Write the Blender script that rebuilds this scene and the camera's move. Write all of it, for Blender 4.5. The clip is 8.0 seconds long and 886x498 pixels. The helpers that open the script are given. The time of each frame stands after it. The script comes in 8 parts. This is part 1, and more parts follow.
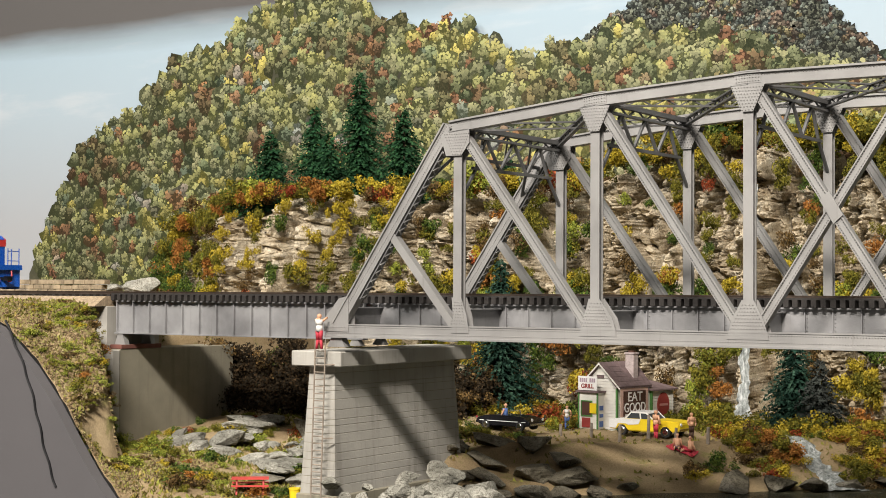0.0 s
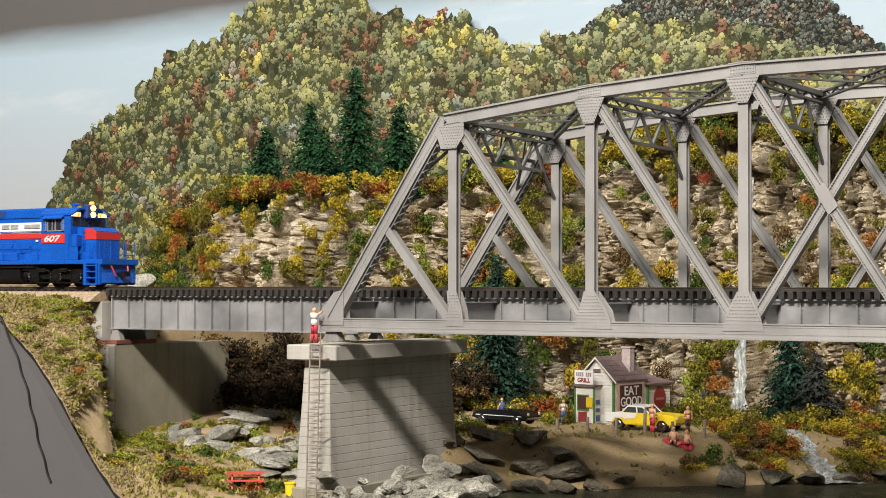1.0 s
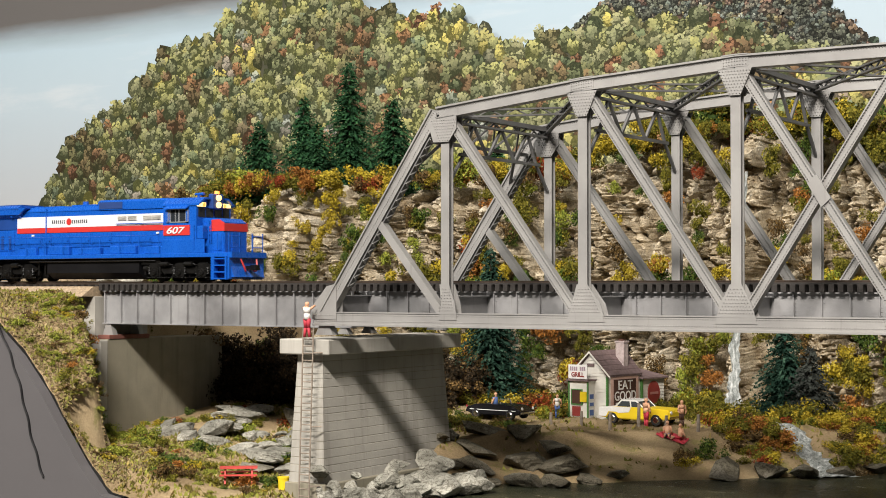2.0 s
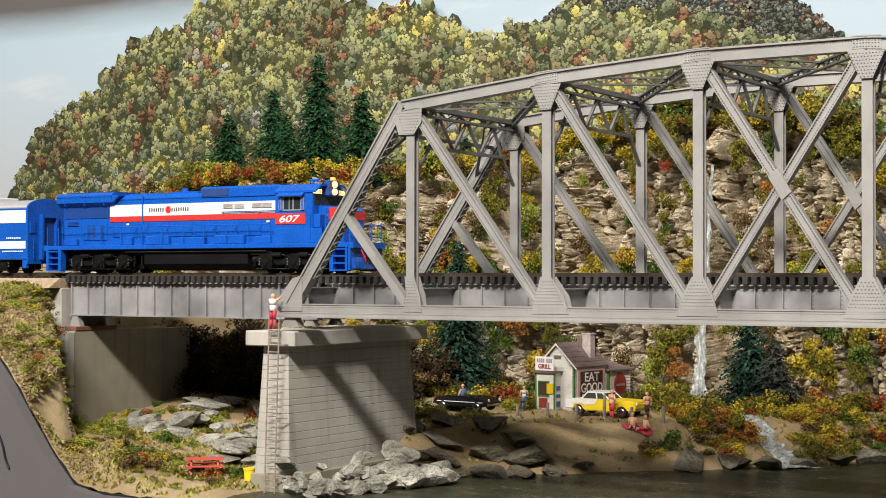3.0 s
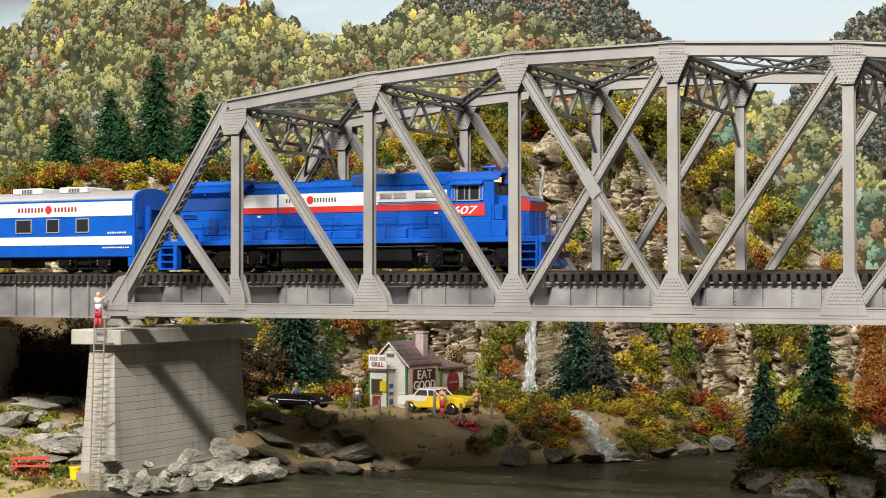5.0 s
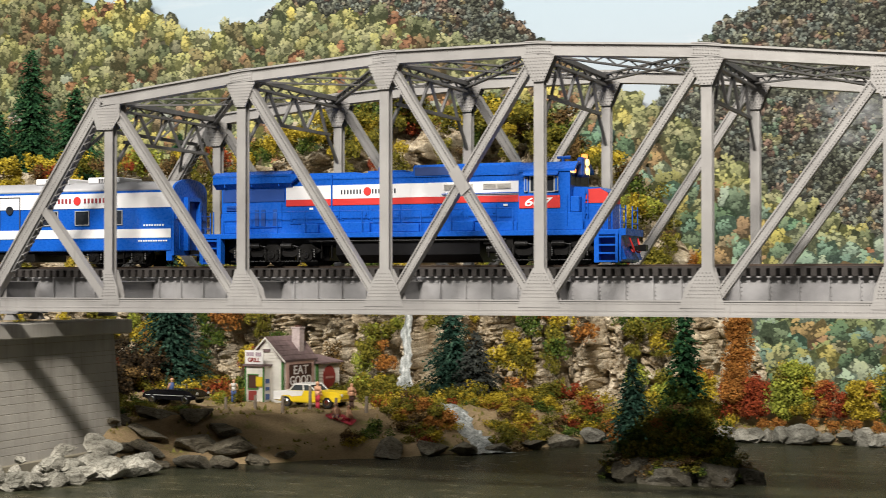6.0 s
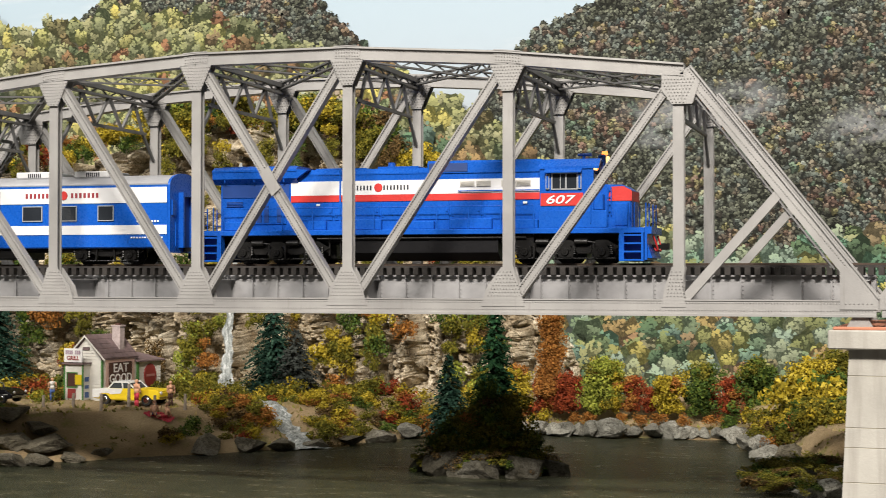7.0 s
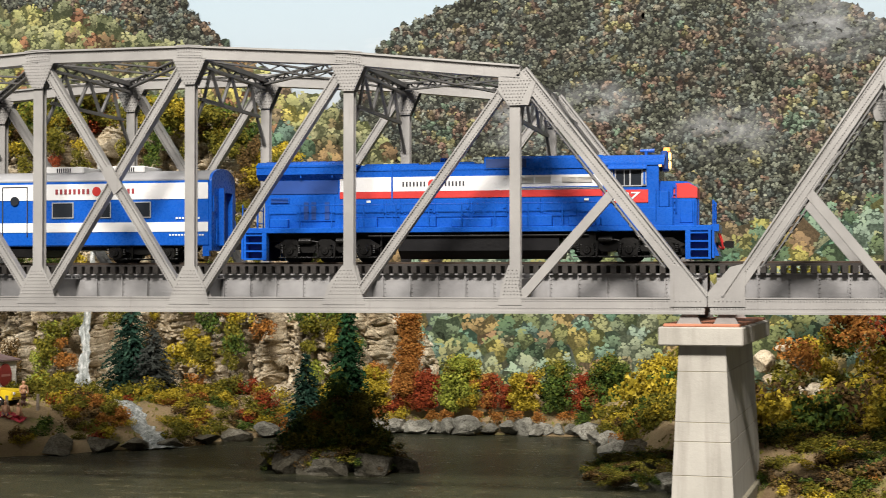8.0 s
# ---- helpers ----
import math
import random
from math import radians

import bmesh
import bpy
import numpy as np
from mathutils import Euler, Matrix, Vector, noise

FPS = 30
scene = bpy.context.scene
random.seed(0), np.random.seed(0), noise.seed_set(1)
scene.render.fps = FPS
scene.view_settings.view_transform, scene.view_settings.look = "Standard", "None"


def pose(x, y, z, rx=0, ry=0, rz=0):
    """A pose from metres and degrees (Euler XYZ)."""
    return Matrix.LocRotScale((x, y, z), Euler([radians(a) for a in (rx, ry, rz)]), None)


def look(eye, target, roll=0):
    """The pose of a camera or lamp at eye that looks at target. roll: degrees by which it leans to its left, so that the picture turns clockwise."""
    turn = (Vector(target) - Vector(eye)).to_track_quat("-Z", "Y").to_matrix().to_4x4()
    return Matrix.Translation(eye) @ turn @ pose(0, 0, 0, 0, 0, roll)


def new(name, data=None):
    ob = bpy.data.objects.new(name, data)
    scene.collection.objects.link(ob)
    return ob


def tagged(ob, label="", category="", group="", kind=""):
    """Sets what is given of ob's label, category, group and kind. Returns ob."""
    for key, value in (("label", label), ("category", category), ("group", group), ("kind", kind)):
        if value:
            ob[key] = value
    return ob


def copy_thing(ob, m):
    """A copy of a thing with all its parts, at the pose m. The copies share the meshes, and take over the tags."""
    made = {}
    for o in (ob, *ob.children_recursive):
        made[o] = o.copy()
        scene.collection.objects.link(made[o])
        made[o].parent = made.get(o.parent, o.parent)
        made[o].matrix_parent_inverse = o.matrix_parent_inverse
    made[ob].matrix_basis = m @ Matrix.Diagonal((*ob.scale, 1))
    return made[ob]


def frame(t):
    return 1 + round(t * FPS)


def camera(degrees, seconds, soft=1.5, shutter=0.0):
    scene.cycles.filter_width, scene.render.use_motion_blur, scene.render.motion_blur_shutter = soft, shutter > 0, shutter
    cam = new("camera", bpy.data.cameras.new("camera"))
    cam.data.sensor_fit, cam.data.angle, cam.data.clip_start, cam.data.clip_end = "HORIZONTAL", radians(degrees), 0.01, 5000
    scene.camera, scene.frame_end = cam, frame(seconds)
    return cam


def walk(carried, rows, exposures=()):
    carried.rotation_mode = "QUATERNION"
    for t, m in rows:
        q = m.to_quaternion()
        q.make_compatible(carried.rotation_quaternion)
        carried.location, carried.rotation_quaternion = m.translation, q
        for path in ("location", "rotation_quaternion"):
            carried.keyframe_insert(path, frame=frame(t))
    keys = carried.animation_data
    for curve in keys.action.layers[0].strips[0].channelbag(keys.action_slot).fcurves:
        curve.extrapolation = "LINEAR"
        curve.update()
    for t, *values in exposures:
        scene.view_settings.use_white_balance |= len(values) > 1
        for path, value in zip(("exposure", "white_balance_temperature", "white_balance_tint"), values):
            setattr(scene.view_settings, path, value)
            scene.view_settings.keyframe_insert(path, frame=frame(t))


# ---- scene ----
cam = camera(31.31, 8.0, soft=0.9, shutter=0.25)
PATH = [
    (0, (0.51839, -0.69734, 0.00402), (-0.55524, 0.98927, 0.05558), 0.285),
    (0.5, (0.51945, -0.69709, 0.00255), (-0.55270, 0.99043, 0.05526), 0.116),
    (1, (0.51887, -0.69497, 0.00137), (-0.55273, 0.99300, 0.05083), 0.093),
    (1.5, (0.51886, -0.69285, -0.00041), (-0.55076, 0.99641, 0.04768), 0.027),
    (3, (0.52585, -0.69342, -0.00051), (-0.51456, 1.01429, 0.03556), 0.088),
    (3.5, (0.53201, -0.69358, -0.00033), (-0.46957, 1.03715, 0.03693), 0.069),
    (4, (0.53908, -0.69155, -0.00110), (-0.42638, 1.05953, 0.03884), 0.099),
    (4.5, (0.54549, -0.69330, -0.00181), (-0.38124, 1.07858, 0.03860), 0.046),
    (6, (0.56178, -0.70518, -0.00517), (-0.19335, 1.14639, 0.03308), -0.040),
    (6.5, (0.57272, -0.71408, -0.00456), (-0.07304, 1.17843, 0.03321), 0.044),
    (7, (0.58373, -0.71832, -0.00504), (0.01640, 1.19918, 0.03111), 0.036),
    (7.5, (0.59664, -0.71650, -0.00763), (0.09269, 1.21863, 0.02840), -0.048),
    (8, (0.60836, -0.72003, -0.00576), (0.17544, 1.23221, 0.03038), -0.024),
]
walk(cam, [(t, look(eye, target, roll)) for t, eye, target, roll in PATH])


# ------------------------------------------------------------------ light and room air
world = bpy.data.worlds.new("room_air")
scene.world = world
world.use_nodes = True
world.node_tree.nodes["Background"].inputs[0].default_value = (0.9, 0.95, 1.0, 1)
world.node_tree.nodes["Background"].inputs[1].default_value = 0.05


def area_lamp(name, where, aim, size_x, size_y, watts, colour, shape="RECTANGLE"):
    data = bpy.data.lights.new(name, "AREA")
    data.shape, data.size, data.size_y, data.energy, data.color = shape, size_x, size_y, watts, colour
    ob = new(name, data)
    ob.matrix_world = look(where, aim)
    return ob


area_lamp("light_bar", (0.68, -1.75, 1.5), (0.2, 0.1, -0.05), 0.7, 0.16, 113, (1.0, 0.918, 0.83))
# unseen fill from the left, added to brighten the back of the layout
area_lamp("fill_lamp_west", (-0.7, -1.35, 1.55), (0.15, 0.25, -0.05), 0.6, 0.15, 25, (1.0, 0.96, 0.9))
# two weak overhead fills, added for ambient light; no fixtures known
area_lamp("fill_lamp_overhead", (0.1, -1.2, 1.62), (0.1, -0.9, 0), 1.6, 0.5, 5, (0.97, 0.98, 1.0))
area_lamp("fill_lamp_overhead_far", (-0.9, -2.6, 1.62), (-0.7, -2.2, 0), 1.2, 0.5, 4, (1.0, 0.97, 0.93))


# ------------------------------------------------------------------ materials
class Mat:
    """A small node builder: each call adds a node and gives its main output."""

    def __init__(self, name, rough=0.6, metal=0.0, spec=0.5):
        self.m = bpy.data.materials.new(name)
        self.m.use_nodes = True
        self.t = self.m.node_tree
        self.b = self.t.nodes["Principled BSDF"]
        self.b.inputs["Roughness"].default_value = rough
        self.b.inputs["Metallic"].default_value = metal
        self.b.inputs["Specular IOR Level"].default_value = spec

    def node(self, kind, **values):
        n = self.t.nodes.new(kind)
        for k, v in values.items():
            n.inputs[k.replace("_", " ")].default_value = v
        return n

    def link(self, a, b):
        self.t.links.new(a, b)

    def coords(self, scale=(1, 1, 1)):
        tc = self.node("ShaderNodeTexCoord")
        mp = self.node("ShaderNodeMapping")
        mp.inputs["Scale"].default_value = scale
        self.link(tc.outputs["Object"], mp.inputs[0])
        return mp.outputs[0]

    def place(self, scale=(1, 1, 1)):
        g = self.node("ShaderNodeNewGeometry")
        mp = self.node("ShaderNodeMapping")
        mp.inputs["Scale"].default_value = scale
        self.link(g.outputs["Position"], mp.inputs[0])
        return mp.outputs[0]

    def noise(self, vec, scale, detail=4, rough=0.6):
        n = self.node("ShaderNodeTexNoise", Scale=scale, Detail=detail, Roughness=rough)
        self.link(vec, n.inputs["Vector"])
        return n.outputs["Fac"]

    def ramp(self, fac, stops, mode="LINEAR"):
        r = self.t.nodes.new("ShaderNodeValToRGB")
        r.color_ramp.interpolation = mode
        e = r.color_ramp.elements
        while len(e) < len(stops):
            e.new(0.5)
        for k, (p, c) in zip(e, stops):
            k.position, k.color = p, (*c, 1)
        self.link(fac, r.inputs[0])
        return r.outputs[0]

    def mix(self, a, b, fac, how="MIX"):
        n = self.t.nodes.new("ShaderNodeMix")
        n.data_type, n.blend_type = "RGBA", how
        for sock, v in ((n.inputs[6], a), (n.inputs[7], b), (n.inputs[0], fac)):
            if isinstance(v, (int, float)):
                sock.default_value = v
            elif isinstance(v, tuple):
                sock.default_value = (*v, 1)
            else:
                self.link(v, sock)
        return n.outputs[2]

    def colour(self, c):
        if isinstance(c, tuple):
            self.b.inputs["Base Color"].default_value = (*c, 1)
        else:
            self.link(c, self.b.inputs["Base Color"])
        return self

    def rough(self, fac, lo, hi):
        n = self.node("ShaderNodeMapRange")
        n.inputs["To Min"].default_value, n.inputs["To Max"].default_value = lo, hi
        self.link(fac, n.inputs["Value"])
        self.link(n.outputs[0], self.b.inputs["Roughness"])
        return self

    def bump(self, fac, depth, strength=0.6):
        n = self.node("ShaderNodeBump", Strength=strength, Distance=depth)
        self.link(fac, n.inputs["Height"])
        self.link(n.outputs[0], self.b.inputs["Normal"])
        return self


def plain(name, c, rough=0.5, metal=0.0, spec=0.5, vary=0.12, scale=60, relief=0.0002):
    m = Mat(name, rough, metal, spec)
    v = m.place()
    f = m.noise(v, scale, 5)
    g = m.noise(v, scale * 9, 3)
    lo = tuple(k * (1 - vary) for k in c)
    hi = tuple(min(1, k * (1 + vary)) for k in c)
    m.colour(m.mix(m.ramp(f, [(0.3, lo), (0.7, hi)]), hi, 0.0))
    m.rough(g, max(0.05, rough - 0.08), min(1, rough + 0.1))
    m.bump(g, relief, 0.4)
    return m.m


def island(name, stops, rough=0.8, tone=0.35):
    """Leaf and flock colours, one for each loose flake."""
    m = Mat(name, rough, 0, 0.15)
    g = m.node("ShaderNodeNewGeometry")
    c = m.ramp(g.outputs["Random Per Island"], stops)
    f = m.noise(m.place(), 60, 2)
    m.colour(m.mix(c, m.ramp(f, [(0.3, (1 - tone,) * 3), (0.7, (1.0,) * 3)]), 1.0, "MULTIPLY"))
    return m.m


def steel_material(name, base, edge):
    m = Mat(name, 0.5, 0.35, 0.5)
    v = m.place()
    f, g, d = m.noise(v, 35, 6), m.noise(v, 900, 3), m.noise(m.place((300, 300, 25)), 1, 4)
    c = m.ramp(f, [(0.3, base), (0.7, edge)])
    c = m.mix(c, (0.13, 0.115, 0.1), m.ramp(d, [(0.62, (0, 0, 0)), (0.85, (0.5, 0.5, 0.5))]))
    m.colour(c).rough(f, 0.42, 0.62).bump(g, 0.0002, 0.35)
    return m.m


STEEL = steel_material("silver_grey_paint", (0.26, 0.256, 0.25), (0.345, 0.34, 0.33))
# the truss grey darkened: shade of bracing and inner sides put into colour
STEEL_SHADED = steel_material("shade_darkened_grey_paint", (0.12, 0.12, 0.12), (0.2, 0.2, 0.2))
GIRDER = steel_material("dull_grey_girder_paint", (0.19, 0.19, 0.195), (0.36, 0.36, 0.365))
TIE = plain("creosoted_timber", (0.021, 0.018, 0.016), 0.75, vary=0.4, scale=220)
RAIL = plain("weathered_rail", (0.10, 0.075, 0.06), 0.45, 0.7, vary=0.3)


def concrete_material(name, lo, hi, stain):
    m = Mat(name, 0.85, 0, 0.25)
    v = m.place()
    f, g = m.noise(v, 28, 6), m.noise(v, 700, 4)
    s = m.noise(m.place((160, 160, 14)), 1, 4)
    c = m.ramp(f, [(0.3, lo), (0.72, hi)])
    c = m.mix(c, stain, m.ramp(s, [(0.5, (0, 0, 0)), (0.8, (0.55, 0.55, 0.55))]))
    m.colour(c).bump(g, 0.0003, 0.5)
    return m.m


CONCRETE = concrete_material("cast_concrete", (0.31, 0.3, 0.27), (0.43, 0.415, 0.375), (0.16, 0.145, 0.12))
CONCRETE_OLD = concrete_material("stained_concrete", (0.2, 0.185, 0.14), (0.29, 0.27, 0.205), (0.12, 0.105, 0.075))


def rock_material(name, lo, mid, hi):
    m = Mat(name, 0.9, 0, 0.2)
    v = m.place()
    f, g, k = m.noise(v, 38, 8, 0.65), m.noise(v, 420, 5, 0.7), m.noise(m.place((40, 40, 260)), 1, 4)
    c = m.ramp(f, [(0.28, lo), (0.5, mid), (0.68, hi)])
    c = m.mix(c, lo, m.ramp(k, [(0.5, (0, 0, 0)), (0.75, (0.4, 0.4, 0.4))]))
    c = m.mix(c, m.ramp(g, [(0.3, (0.5, 0.48, 0.45)), (0.6, (1, 1, 1))]), 0.6, "MULTIPLY")
    e = m.node("ShaderNodeTexVoronoi", Scale=1.0)
    e.feature = "DISTANCE_TO_EDGE"
    w = m.node("ShaderNodeMix")
    w.data_type = "VECTOR"
    w.inputs[0].default_value = 0.25
    q = m.node("ShaderNodeTexNoise", Scale=60.0, Detail=4.0)
    m.link(m.place((95, 95, 190)), w.inputs[4])
    m.link(v, q.inputs["Vector"])
    k2 = m.node("ShaderNodeVectorMath")
    k2.operation = "SCALE"
    k2.inputs["Scale"].default_value = 9.0
    m.link(q.outputs["Color"], k2.inputs[0])
    k3 = m.node("ShaderNodeVectorMath")
    m.link(m.place((95, 95, 190)), k3.inputs[0])
    m.link(k2.outputs[0], k3.inputs[1])
    m.link(k3.outputs[0], e.inputs["Vector"])
    c = m.mix(c, m.ramp(e.outputs["Distance"], [(0.0, (0.22, 0.19, 0.16)), (0.07, (1, 1, 1))]), 0.75, "MULTIPLY")
    m.colour(c).bump(g, 0.0016, 1.0)
    return m.m


ROCK = rock_material("limestone", (0.29, 0.215, 0.125), (0.68, 0.59, 0.43), (0.88, 0.82, 0.68))
BOULDER = rock_material("brown_grey_boulder", (0.05, 0.043, 0.028), (0.17, 0.155, 0.115), (0.33, 0.315, 0.265))


def soil_material():
    m = Mat("scenic_soil", 0.95, 0, 0.1)
    v = m.place()
    f, g, h = m.noise(v, 14, 6), m.noise(v, 900, 4, 0.8), m.noise(v, 60, 5)
    c = m.ramp(f, [(0.3, (0.22, 0.16, 0.09)), (0.5, (0.41, 0.31, 0.18)), (0.7, (0.53, 0.42, 0.26))])
    c = m.mix(c, (0.2, 0.21, 0.05), m.ramp(h, [(0.55, (0, 0, 0)), (0.66, (0.6, 0.6, 0.6))]))
    c = m.mix(c, m.ramp(g, [(0.3, (0.5, 0.48, 0.45)), (0.65, (1, 1, 1))]), 0.7, "MULTIPLY")
    m.colour(c).bump(g, 0.0012, 0.9)
    return m.m


SOIL = soil_material()
BALLAST = plain("tan_ballast", (0.34, 0.26, 0.17), 0.95, vary=0.4, scale=500, relief=0.001)


def water_material():
    m = Mat("murky_river", 0.12, 0, 0.5)
    v = m.place()
    f, g = m.noise(m.place((45, 80, 45)), 1, 9, 0.78), m.noise(m.place((150, 420, 60)), 1, 5, 0.7)
    m.colour(m.ramp(f, [(0.3, (0.012, 0.016, 0.01)), (0.5, (0.036, 0.04, 0.023)), (0.7, (0.1, 0.088, 0.05))]))
    m.rough(f, 0.14, 0.36).bump(g, 0.004, 0.7)
    return m.m


WATER = water_material()


def foam_material():
    m = Mat("white_water", 0.35, 0, 0.5)
    v = m.place((330, 330, 120))
    f = m.noise(v, 1, 5, 0.75)
    m.colour(m.ramp(f, [(0.34, (0.1, 0.11, 0.1)), (0.5, (0.34, 0.37, 0.36)), (0.66, (0.78, 0.8, 0.8))])).bump(f, 0.002, 1.0)
    return m.m


FOAM = foam_material()
FASCIA = plain("satin_grey_fascia_paint", (0.098, 0.094, 0.098), 0.5, vary=0.05, scale=12)
BLACK = plain("black_plastic", (0.006, 0.006, 0.007), 0.4, 0.0, 0.28, vary=0.3)
ROOM = plain("room_wall_paint", (0.26, 0.25, 0.235), 0.8, vary=0.03, scale=3)

LEAF = {
    "olive": island("olive_flock", [(0.0, (0.07, 0.075, 0.012)), (0.5, (0.16, 0.15, 0.02)), (1.0, (0.27, 0.23, 0.03))]),
    "yellow": island("yellow_flock", [(0.0, (0.18, 0.14, 0.012)), (0.5, (0.44, 0.33, 0.022)), (1.0, (0.58, 0.46, 0.07))]),
    "orange": island("orange_flock", [(0.0, (0.18, 0.065, 0.015)), (0.5, (0.36, 0.145, 0.03)), (1.0, (0.5, 0.24, 0.06))]),
    "rust": island("rust_red_flock", [(0.0, (0.13, 0.025, 0.012)), (0.6, (0.3, 0.055, 0.02)), (1.0, (0.42, 0.1, 0.03))]),
    "green": island("green_flock", [(0.0, (0.025, 0.05, 0.012)), (0.5, (0.07, 0.12, 0.022)), (1.0, (0.16, 0.2, 0.03))]),
    "lime": island("lime_flock", [(0.0, (0.12, 0.15, 0.02)), (0.5, (0.25, 0.29, 0.04)), (1.0, (0.42, 0.43, 0.07))]),
    "brown": island("brown_flock", [(0.0, (0.05, 0.035, 0.015)), (0.6, (0.13, 0.08, 0.03)), (1.0, (0.24, 0.15, 0.05))]),
    # near-black flock: shade behind the span put into colour, and dark moss
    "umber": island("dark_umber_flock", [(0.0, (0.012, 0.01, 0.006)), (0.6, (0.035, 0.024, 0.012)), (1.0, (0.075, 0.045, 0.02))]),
    "needle": island("dark_needles", [(0.0, (0.008, 0.035, 0.014)), (0.6, (0.022, 0.08, 0.032)), (1.0, (0.05, 0.14, 0.05))]),
    "spruce": island("blue_green_needles", [(0.0, (0.008, 0.028, 0.019)), (0.6, (0.02, 0.058, 0.038)), (1.0, (0.045, 0.095, 0.062))]),
}
BARK = plain("bark", (0.06, 0.04, 0.025), 0.9, vary=0.4, scale=200)


# ------------------------------------------------------------------ mesh helpers
def finish(bm, name, smooth=False):
    bmesh.ops.recalc_face_normals(bm, faces=bm.faces[:])
    me = bpy.data.meshes.new(name)
    bm.to_mesh(me)
    bm.free()
    if smooth:
        me.polygons.foreach_set("use_smooth", [True] * len(me.polygons))
    return me


def part(name, bm, material, parent=None, label="", smooth=False):
    me = bm if isinstance(bm, bpy.types.Mesh) else finish(bm, name, smooth)
    if not me.materials:
        me.materials.append(material)
    ob = new(name, me)
    if parent:
        ob.parent = parent
    return tagged(ob, label)


def empty(name, label, category, m=None, group="", kind=""):
    ob = new(name)
    ob.empty_display_size = 0.01
    if m is not None:
        ob.matrix_world = m
    return tagged(ob, label, category, group, kind)


def box(x0, x1, y0, y1, z0, z1, bm=None, bevel=0.0):
    own = bm is None
    b = bmesh.new()
    v = [b.verts.new((x, y, z)) for x in (x0, x1) for y in (y0, y1) for z in (z0, z1)]
    for f in ((0, 1, 3, 2), (4, 6, 7, 5), (0, 4, 5, 1), (2, 3, 7, 6), (0, 2, 6, 4), (1, 5, 7, 3)):
        b.faces.new([v[i] for i in f])
    if bevel:
        bmesh.ops.bevel(b, geom=b.edges[:], offset=bevel, segments=1, affect="EDGES")
    if own:
        return b
    return merge(bm, b)


def merge(bm, b):
    me = bpy.data.meshes.new("tmp")
    b.to_mesh(me)
    b.free()
    bm.from_mesh(me)
    bpy.data.meshes.remove(me)
    return bm


def beam(bm, a, b, w, d, up=(0, 0, 1)):
    """A rectangular bar from a to b: w across (in the plane of up), d along the other way."""
    a, b = Vector(a), Vector(b)
    t = (b - a).normalized()
    s = t.cross(Vector(up))
    if s.length < 1e-4:
        s = t.cross(Vector((1, 0, 0)))
    s.normalize()
    u = s.cross(t)
    ring = [(-1, -1), (1, -1), (1, 1), (-1, 1)]
    va = [bm.verts.new(a + s * (i * d / 2) + u * (j * w / 2)) for i, j in ring]
    vb = [bm.verts.new(b + s * (i * d / 2) + u * (j * w / 2)) for i, j in ring]
    for k in range(4):
        bm.faces.new((va[k], va[(k + 1) % 4], vb[(k + 1) % 4], vb[k]))
    bm.faces.new(va[::-1])
    bm.faces.new(vb)
    return bm


def tube(bm, a, b, r0, r1=None, n=10):
    r1 = r0 if r1 is None else r1
    a, b = Vector(a), Vector(b)
    q = (b - a).to_track_quat("Z", "Y")
    rings = []
    for c, r in ((a, r0), (b, r1)):
        rings.append([bm.verts.new(c + q @ Vector((r * math.cos(6.28319 * k / n), r * math.sin(6.28319 * k / n), 0))) for k in range(n)])
    for k in range(n):
        bm.faces.new((rings[0][k], rings[0][(k + 1) % n], rings[1][(k + 1) % n], rings[1][k]))
    bm.faces.new(rings[0][::-1])
    bm.faces.new(rings[1])
    return bm


def slab(bm, outline, y0, y1, plane="xz"):
    """A plate: an outline in x and z, between y0 and y1."""
    def at(p, d):
        return (p[0], d, p[1]) if plane == "xz" else ((d, p[0], p[1]) if plane == "yz" else (p[0], p[1], d))
    f = [bm.verts.new(at(p, y0)) for p in outline]
    g = [bm.verts.new(at(p, y1)) for p in outline]
    bm.faces.new(f)
    bm.faces.new(g[::-1])
    n = len(outline)
    for k in range(n):
        bm.faces.new((f[k], f[(k + 1) % n], g[(k + 1) % n], g[k]))
    return bm


def line(points, x):
    """Straight lines between the points (x, value)."""
    xs, ys = zip(*points)
    return float(np.interp(x, xs, ys))


# ------------------------------------------------------------------ the room
def plain_box(name, lim, material, label):
    return tagged(part(name, box(*lim), material, None), label, "", "", "structure")


plain_box("floor", (-3.6, 3.6, -5.1, 0.7, -1.2, -1.1), ROOM, "plain grey room floor")
plain_box("ceiling", (-3.6, 3.6, -5.1, 0.7, 1.7, 1.8), ROOM, "plain pale ceiling")
plain_box("wall_west", (-3.7, -3.6, -5.1, 0.7, -1.2, 1.8), ROOM, "plain pale room wall")
plain_box("wall_east", (3.6, 3.7, -5.1, 0.7, -1.2, 1.8), ROOM, "plain pale room wall")
plain_box("wall_south", (-3.7, 3.7, -5.2, -5.1, -1.2, 1.8), ROOM, "plain pale room wall")
plain_box("wall_north", (-3.7, 3.7, 0.7, 0.8, -1.2, 1.8), ROOM, "plain pale room wall")

# ------------------------------------------------------------------ painted backdrop
BACK = 0.5


